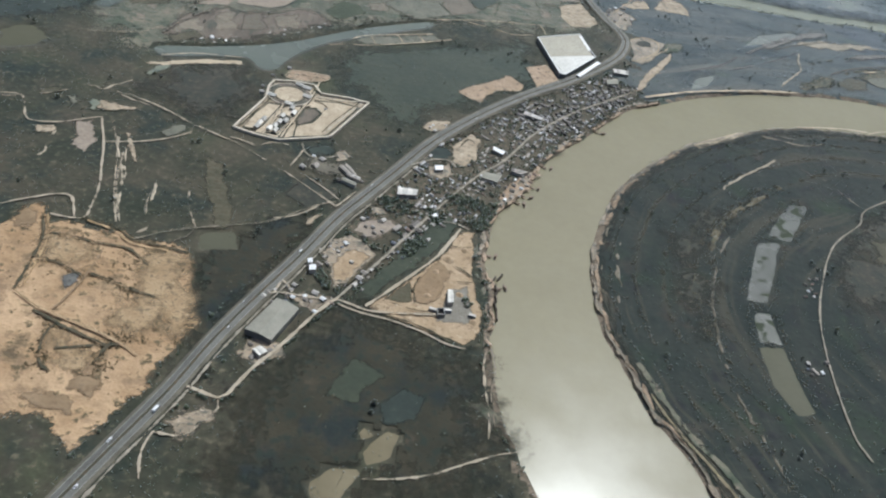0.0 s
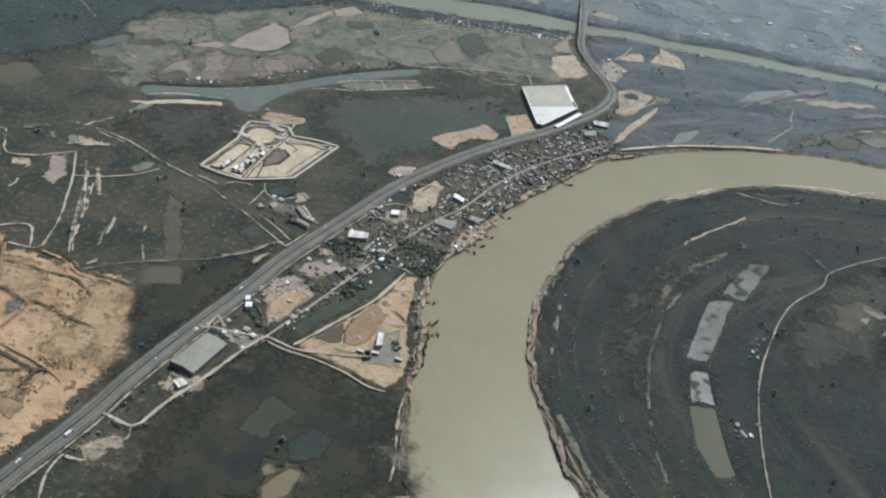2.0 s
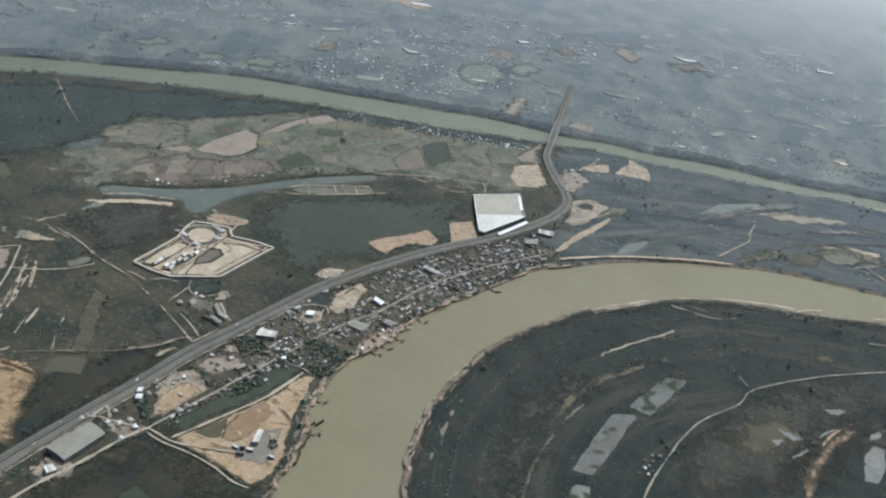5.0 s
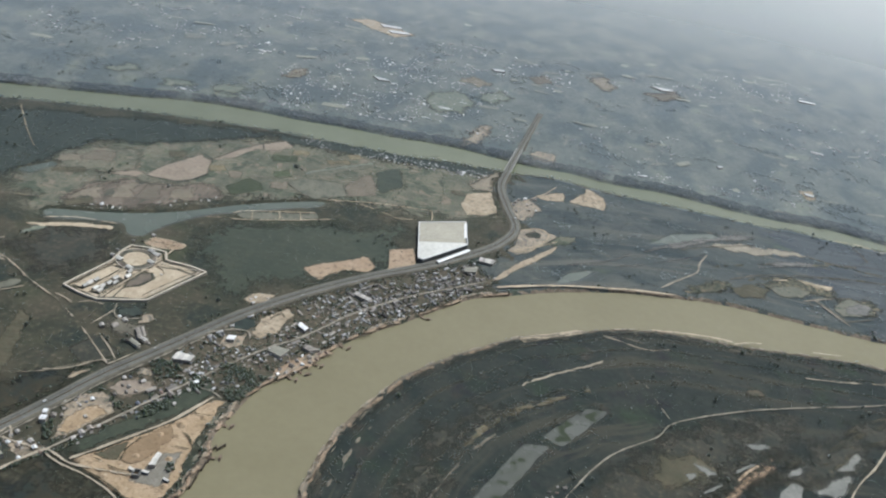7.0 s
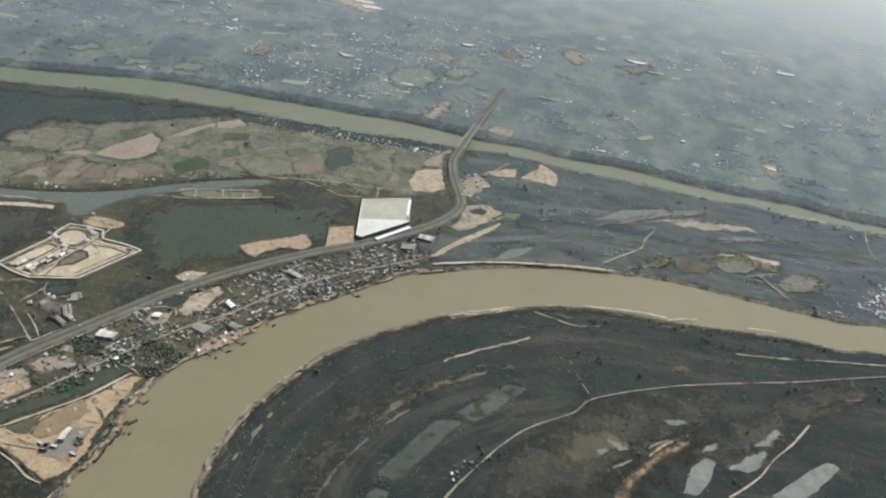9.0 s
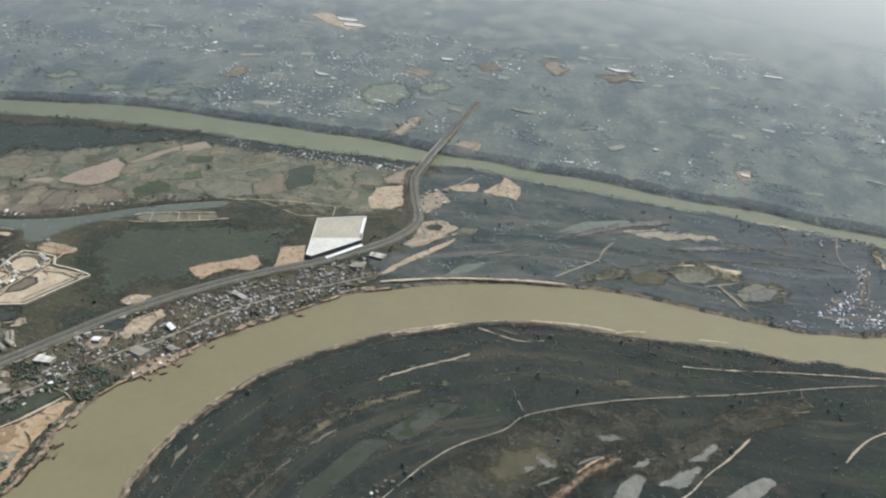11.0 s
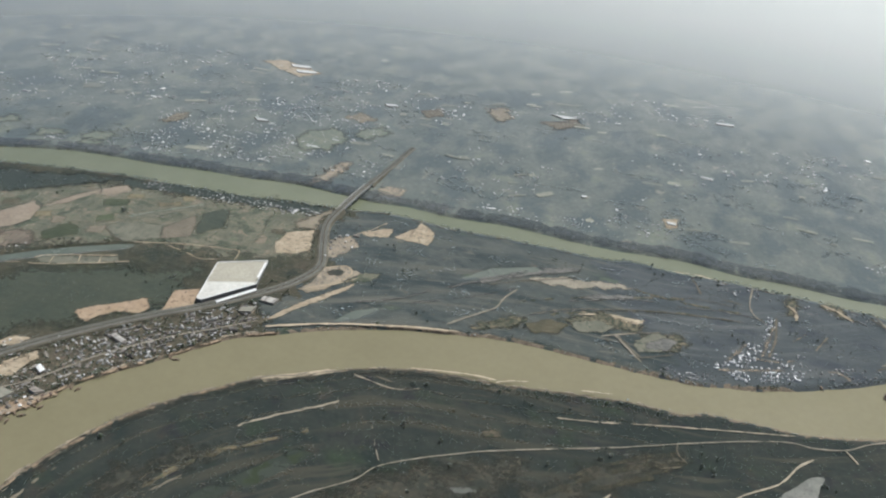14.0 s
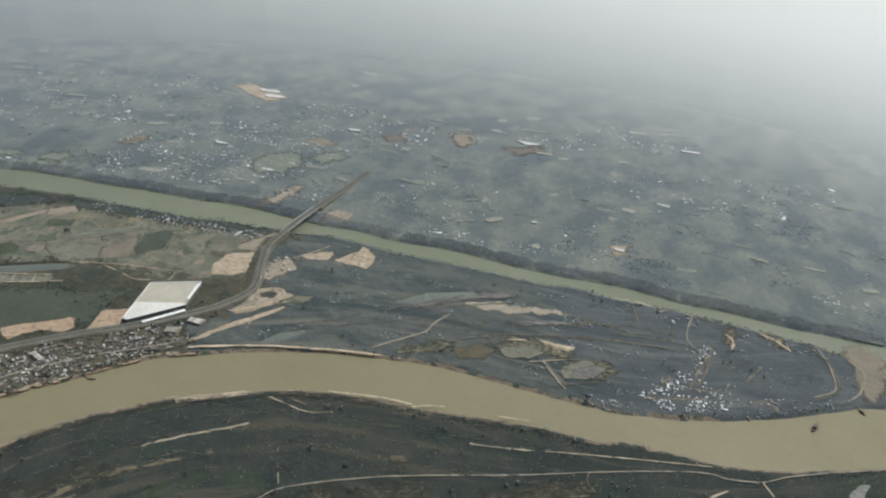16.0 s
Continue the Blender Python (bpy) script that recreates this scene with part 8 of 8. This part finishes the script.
for s, o, k in ((95, 1.4, 0), (118, -2.5, 1), (140, 2.4, 2), (196, 1.4, 1), (214, -2.5, 0), (247, 2.4, 0), (262, -1.4, 2), (338, -2.4, 1), (375, 2.5, 0),
                (455, 1.4, 1), (500, 2.4, 0), (540, -2.5, 0), (640, -1.4, 0), (700, 2.4, 2), (820, 1.4, 1), (880, -1.4, 0)):
    ob = CARS[k]
    if ob in first:
        first.remove(ob)
        ob.matrix_basis = on_road(s, o)
    else:
        ob = copy_thing(ob, on_road(s, o))
    tagged(ob, group="traffic on the highway")


def boat(label, length=6.0):
    top = tagged(new("boat"), label, "boat")
    bm = bmesh.new()
    sec = []
    for s in np.linspace(-1, 1, 9):
        w = 0.16 * length * (1 - abs(s) ** 2.6) + 0.02
        z = 0.15 * abs(s) ** 3
        sec.append([bm.verts.new(q) for q in ((-w, s * length / 2, 0.45 + z), (-w * 0.7, s * length / 2, -0.1), (w * 0.7, s * length / 2, -0.1), (w, s * length / 2, 0.45 + z))])
    for a, b in zip(sec, sec[1:]):
        for i in range(3):
            bm.faces.new((a[i], a[i + 1], b[i + 1], b[i]))
        bm.faces.new((a[3], a[0], b[0], b[3]))
    bmesh.ops.recalc_face_normals(bm, faces=bm.faces)
    part("hull", bm, M_HULL, top)
    bm = box(-0.09 * length, 0.09 * length, -0.2 * length, 0.15 * length, 0.4, 1.3)
    bmesh.ops.bevel(bm, geom=bm.edges[:], offset=0.08, segments=1, affect="EDGES")
    part("cabin", bm, M_WOOD, top)
    part("canopy", box(-0.11 * length, 0.11 * length, -0.24 * length, 0.2 * length, 1.32, 1.4), M_WOOD, top)
    return top


def landing(label, length=5.0):
    top = tagged(new("jetty"), label, "jetty")
    for i in range(int(length / 0.5)):
        part("plank", box(-0.8, 0.8, i * 0.5, i * 0.5 + 0.44, 0.0, 0.09), M_WOOD, top)
    for y in np.arange(0.4, length, 1.8):
        for x in (-0.7, 0.7):
            part("post", box(x - 0.08, x + 0.08, y - 0.08, y + 0.08, -2.6, 0.5), M_WOOD, top)
    return top


the_boat, the_landing = boat("small dark river boat with canopy moored by the bank"), landing("weathered timber jetty on the river bank")
made = 0
for i in [k for k in range(0, len(west) - 1) if (318 < west[k][1] < 372 or 425 < west[k][1] < 560) and rng.random() < (0.3 if west[k][1] < 372 else 0.26)]:
    a, b = west[i], west[i + 1]
    d = (b - a) / np.hypot(*(b - a))
    n = np.array((d[1], -d[0]))
    turn = math.degrees(math.atan2(n[1], n[0])) - 90
    m = pose(*(a - n * 1.5), -0.6, 0, 0, turn + rng.normal(0, 8))
    ob = copy_thing(the_landing, m) if made else the_landing
    ob.matrix_basis = m
    tagged(ob, group="jetties along the village bank")
    m = pose(*(a + n * 5.5 + d * 2.2), -1.4, 0, 0, turn + 90 + rng.normal(0, 15))
    ob = copy_thing(the_boat, m) if made else the_boat
    ob.matrix_basis = m
    tagged(ob, group="boats along the village bank")
    made += 1
pile = tagged(new("mooring_row"), "row of brown mooring posts with a rail in the river", "mooring posts")
for k in range(4):
    part("post", box(-0.4, 0.4, k * 1.7 - 0.4, k * 1.7 + 0.4, -2.8, 1.3), M_HULL, pile)
part("rail", box(-0.25, 0.25, -0.5, 5.6, 0.7, 0.95), M_HULL, pile)
for i, (x, y, turn) in enumerate(((80.4, 348.7, -25), (83.2, 341.6, 8), (82.6, 334.8, 4), (82.4, 328.2, 10), (82.4, 320.8, 0), (77.4, 342.2, 12), (78.2, 333.6, -8), (78.4, 325.9, 5), (84.0, 352.0, -30))):
    m = pose(x, y, -0.6, 0, 0, turn)
    ob = copy_thing(pile, m) if i else pile
    ob.matrix_basis = m
    tagged(ob, group="mooring rows below the building land")
for x, y, s, turn in ((691, 714, 2.2, -20), (728, 752, 1.4, 40), (640, 702, 1.2, 30)):
    tagged(copy_thing(the_boat, pose(x, y, -1.4, 0, 0, turn) @ Matrix.Scale(s, 4)), "long dark barge lying off the spit", "barge")

# ---------------------------------------------------------------- plants
def lump(r, flat=0.6):
    """An uneven clump of eight to twenty faces."""
    v = np.array([(1, 0, 0), (-1, 0, 0), (0, 1, 0), (0, -1, 0), (0, 0, 1), (0, 0, -1)], float)
    v = v * rng.uniform(0.75, 1.25, (6, 1)) + rng.normal(0, 0.12, (6, 3))
    f = np.array([(0, 2, 4), (2, 1, 4), (1, 3, 4), (3, 0, 4), (2, 0, 5), (1, 2, 5), (3, 1, 5), (0, 3, 5)])
    return v * (r, r, r * flat), f


def joined(pieces):
    verts, faces, n = [], [], 0
    for v, f in pieces:
        verts.append(v)
        faces.append(f + n)
        n += len(v)
    return np.vstack(verts), np.vstack(faces)


def shrub_shape():
    return joined([(v + (*rng.normal(0, 0.45, 2), 0.35 + rng.uniform(0, 0.3)), f) for v, f in (lump(rng.uniform(0.4, 0.75)) for _ in range(3))])


def stem(r, h):
    a = np.arange(5) * 2 * np.pi / 5
    v = np.vstack([np.column_stack([r * np.cos(a), r * np.sin(a), np.zeros(5)]), np.column_stack([0.5 * r * np.cos(a), 0.5 * r * np.sin(a), np.full(5, h)])])
    f = np.array([t for i in range(5) for t in ((i, (i + 1) % 5, 5 + (i + 1) % 5), (i, 5 + (i + 1) % 5, 5 + i))])
    return v, f


def crown_shape(n=9):
    out = []
    for i in range(n):
        a, r, z = rng.uniform(0, 6.28), rng.uniform(0.1, 0.8), rng.uniform(0.75, 1.75)
        v, f = lump(rng.uniform(0.32, 0.6))
        out.append((v + (r * np.cos(a) * (1.3 - 0.35 * z), r * np.sin(a) * (1.3 - 0.35 * z), z), f))
    return joined(out)


SHRUBS = [shrub_shape() for _ in range(8)]
# Flattened so that far clumps show less of their unlit sides.
LOW_SHRUBS = [(v * (1.25, 1.25, 0.5), f) for v, f in SHRUBS]
CROWNS = [crown_shape() for _ in range(8)]
TREES = [joined([stem(0.09, 1.2), c]) for c in CROWNS]


def grow(name, shapes, spots, sizes, mat, label, category):
    """Many plants in one mesh: spots x, y; sizes: half a plant's width."""
    kind = rng.integers(len(shapes), size=len(spots))
    verts, faces, n = [], [], 0
    for k, (v, f) in enumerate(shapes):
        at = spots[kind == k]
        if not len(at):
            continue
        s = sizes[kind == k][:, None]
        a = rng.uniform(0, 6.28, (len(at), 1))
        c, d = np.cos(a), np.sin(a)
        h = s * rng.uniform(0.8, 1.2, (len(at), 1))
        x, y, z = v[:, 0][None], v[:, 1][None], v[:, 2][None]
        w = np.stack([at[:, :1] + s * (x * c - y * d), at[:, 1:2] + s * (x * d + y * c), h * z - 0.05], -1)
        verts.append(w.reshape(-1, 3))
        faces.append((f[None] + (np.arange(len(at)) * len(v))[:, None, None]).reshape(-1, 3) + n)
        n += w.shape[0] * w.shape[1]
    return tagged(triangles(name, np.vstack(verts), np.vstack(faces), mat, True), label, category, kind="stuff")


def free_mask(p, values=(0,)):
    i, j = ((p[:, 0] - MX) / CELL).astype(int), ((p[:, 1] - MY) / CELL).astype(int)
    ok = (i >= 0) & (i < mx.shape[1]) & (j >= 0) & (j < mx.shape[0])
    out = np.ones(len(p), bool)
    out[ok] = np.isin(taken[j[ok], i[ok]], values)
    return out


def clouds(p, size, seed):
    return np.array([noise.fractal(Vector((x / size, y / size, seed)), 0.8, 2.0, 4) for x, y in p])


def scatter(n, x0, x1, y0, y1, size, seed, least, values=(0,)):
    p = np.column_stack([rng.uniform(x0, x1, n), rng.uniform(y0, y1, n)])
    p = p[free_mask(p, values)]
    return p[clouds(p, size, seed) > least]


def along(line, n, near, far, sides=(1, -1), values=(0,)):
    """Spots beside a line."""
    line = np.asarray(line)[:, :2]
    i = rng.integers(len(line) - 1, size=n)
    t = rng.uniform(0, 1, (n, 1))
    p = line[i] * (1 - t) + line[i + 1] * t
    d = line[i + 1] - line[i]
    d /= np.hypot(d[:, 0], d[:, 1])[:, None] + 1e-9
    side = np.column_stack([d[:, 1], -d[:, 0]]) * (rng.choice(sides, n) * rng.uniform(near, far, n))[:, None]
    p = p + side
    return p[free_mask(p, values)]


p = scatter(56000, -330, 800, 190, 880, 35, 2.2, -0.12)
grow("scrub", SHRUBS, p, rng.uniform(0.22, 0.62, len(p)), M_LEAF, "low dark green scrub covering the plain", "scrub")
p = scatter(24000, -330, 800, 190, 880, 26, 8.7, 0.1)
grow("dry_scrub", SHRUBS, p, rng.uniform(0.3, 0.8, len(p)), M_LEAF_DRY, "dry brownish scrub and tall grass", "scrub")
p = np.vstack([along(curve(q, 5), 260, 0, 3.5) for q in ([(234.9, 427.3), (219.1, 396.3), (208.1, 359.4), (204.6, 327.8), (204.3, 296.0), (209.5, 271.8), (214.3, 249.5), (215.5, 235.8)], [(368.9, 408.2), (379.8, 426.6), (400.2, 454.7), (412.8, 473.0)], [(214.1, 395.1), (226.4, 426.5), (242.7, 450.4), (268.1, 476.1)], [(222.9, 424.9), (243.1, 453.7), (269.6, 477.7), (292.0, 497.2)])] + [along(np.vstack([q, q[:1]]), 260, 0.8, 6) for q in pond_lines[1:5]] + [along(east_near, 900, o, o + 3, (1,)) for o in (10, 24, 41, 60)])
grow("dry_scrub", SHRUBS, p, rng.uniform(0.3, 0.8, len(p)), M_LEAF_DRY, "dry brownish scrub in curved lines of old river banks", "scrub")
p = scatter(9000, -330, 800, 190, 880, 30, 5.1, 0.52)
grow("woodland", TREES, p, rng.uniform(0.9, 1.8, len(p)), M_LEAF, "patches of dark low trees on the plain", "trees")
p = np.vstack([along(west, 800, 0.5, 6, (-1,)), along(east, 600, 4, 9, (1,)), along(east_near, 500, 5, 9, (1,))])
grow("riverside_trees", TREES, p, rng.uniform(0.4, 0.95, len(p)), M_TREE, "trees and bushes lining the river banks", "trees")
p = np.vstack([along(far_south, 1100, 0.5, 6, (1,)), along(far_north, 1200, 0.5, 10, (-1,))])
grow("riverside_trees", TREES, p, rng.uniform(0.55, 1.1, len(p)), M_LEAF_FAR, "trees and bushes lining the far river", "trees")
poly = np.array([(23.4, 383.4), (7.2, 386.9), (23.8, 433.6), (69.8, 504.1), (116.5, 558.7), (184.9, 618.7), (209.7, 600.5), (178.7, 559.9), (136.6, 504.2), (110.2, 465.5), (89.8, 423.0), (78.7, 397.9), (58.7, 395.3), (39.7, 374.9)])
p = np.column_stack([rng.uniform(*q, 4200) for q in ((poly[:, 0].min(), poly[:, 0].max()), (poly[:, 1].min(), poly[:, 1].max()))])
p = p[inside(poly, p[:, 0], p[:, 1]) & free_mask(p)]
grow("village_trees", TREES, p, rng.uniform(0.45, 1.0, len(p)), M_TREE, "dark trees between the village houses", "trees")
p = np.column_stack([rng.uniform(-14, 100, 7000), rng.uniform(318, 428, 7000)])
p = p[free_mask(p, (5,))]
grow("village_trees", TREES, p, rng.uniform(0.6, 1.2, len(p)), M_TREE, "dense dark tree clumps in the village", "trees")
p = np.vstack([along(HIGHWAY[HIGHWAY[:, 1] < 860], 260, 7.8, 11), along(curve([(1.7, 319.3), (18.0, 348.0), (33.3, 375.8), (55.2, 415.2), (76.4, 449.1), (91.7, 467.7)], 5), 200, 2, 5), along(curve([(-56.7, 249.7), (-42.6, 245.6), (-39.5, 248.0), (-30.7, 266.2), (-20.7, 282.3), (-7.9, 305.8), (1.7, 319.3)], 5), 90, 1.6, 3, (1,))])
grow("roadside_trees", TREES, p, rng.uniform(0.45, 1.0, len(p)), M_TREE, "trees and bushes along the roads", "trees")
p = np.vstack([along(np.vstack([q, q[:1]]), int(len(q) * 1.3), -1.0, 1.6) for q in EDGES])
grow("hedge", SHRUBS, p, rng.uniform(0.3, 0.8, len(p)), M_LEAF, "bushes along the edges of fields and lots", "scrub")
p = np.vstack([scatter(1300, -190, -40, 190, 360, 11, 4.4, 0.2, (2,))] + [along(curve(q, 4), 130, 0, 1.8, (1, -1), (0, 1, 2)) for q in SAND_LINES] + [scatter(6500, -100, -58, 270, 340, 5, 6.1, 0.16, (2,)), scatter(2600, -125, -88, 248, 275, 5, 2.9, 0.16, (2,)), scatter(2000, -145, -100, 300, 345, 5, 2.9, 0.22, (2,))])
grow("scrub", SHRUBS, p, rng.uniform(0.2, 0.6, len(p)), M_TUFT, "tufts of scrub scattered on bare sand", "scrub")
n = 80000
p = np.column_stack([rng.uniform(-600, 1100, n), 800 + 420 * rng.random(n) ** 1.4])
p = p[inside(NORTH, p[:, 0], p[:, 1]) & free_mask(p)]
p = p[(clouds(p * (0.5, 1.0), 38, 1.3) > 0.34) & (clouds(p, 12, 4.6) > 0.0)]
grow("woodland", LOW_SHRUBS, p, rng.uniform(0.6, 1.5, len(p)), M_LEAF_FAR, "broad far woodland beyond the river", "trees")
p = np.column_stack([rng.uniform(-330, -30, 1100), rng.uniform(540, 770, 1100)])
wood = np.array([(-330.0, 640.0), (-271.8, 680.0), (-149.5, 728.0), (-40.0, 760.0), (-105.1, 701.0), (-173.2, 662.0), (-192.0, 622.0), (-192.0, 600.0), (-214.0, 572.0), (-246.2, 540.0), (-300.0, 560.0)])
p = p[inside(wood, p[:, 0], p[:, 1]) & free_mask(p)]
grow("woodland", LOW_SHRUBS, p, rng.uniform(0.7, 1.4, len(p)), M_LEAF, "dark low wood along the far river", "trees")
n = 9000
p = np.column_stack([rng.uniform(215, 740, n), rng.uniform(600, 840, n)])
p = p[inside(MARSH, p[:, 0], p[:, 1]) & ~inside(BEND, p[:, 0], p[:, 1]) & free_mask(p)]
p = p[clouds(p * (0.6, 1.0), 16, 3.9) > 0.42]
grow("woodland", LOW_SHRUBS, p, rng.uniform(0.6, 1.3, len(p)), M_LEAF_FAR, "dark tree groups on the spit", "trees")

# trees that stand by themselves
LONE = []
for k in range(4):
    top = tagged(new("tree"), "dark broad-crowned tree standing by itself", "tree")
    v, f = stem(0.13, 1.5)
    link("trunk", v, f, M_BARK, top)
    v, f = crown_shape(22)
    link("crown", v, f, M_TREE, top, "", True)
    LONE.append(top)
p = np.vstack([along(HIGHWAY[HIGHWAY[:, 1] < 860], 26, 8.5, 12), along(west, 26, 2, 7, (-1,)), along(far_south, 30, 1.5, 6, (1,)), along(east_near, 16, 4, 12, (1,))])
for i, (x, y) in enumerate(p):
    m = pose(x, y, -0.05, 0, 0, 70 * i) @ Matrix.Scale(rng.uniform(0.8, 1.3), 4)
    if i < 4:
        LONE[i].matrix_basis = m
        ob = LONE[i]
    else:
        ob = copy_thing(LONE[i % 4], m)
    tagged(ob, group="lone trees")
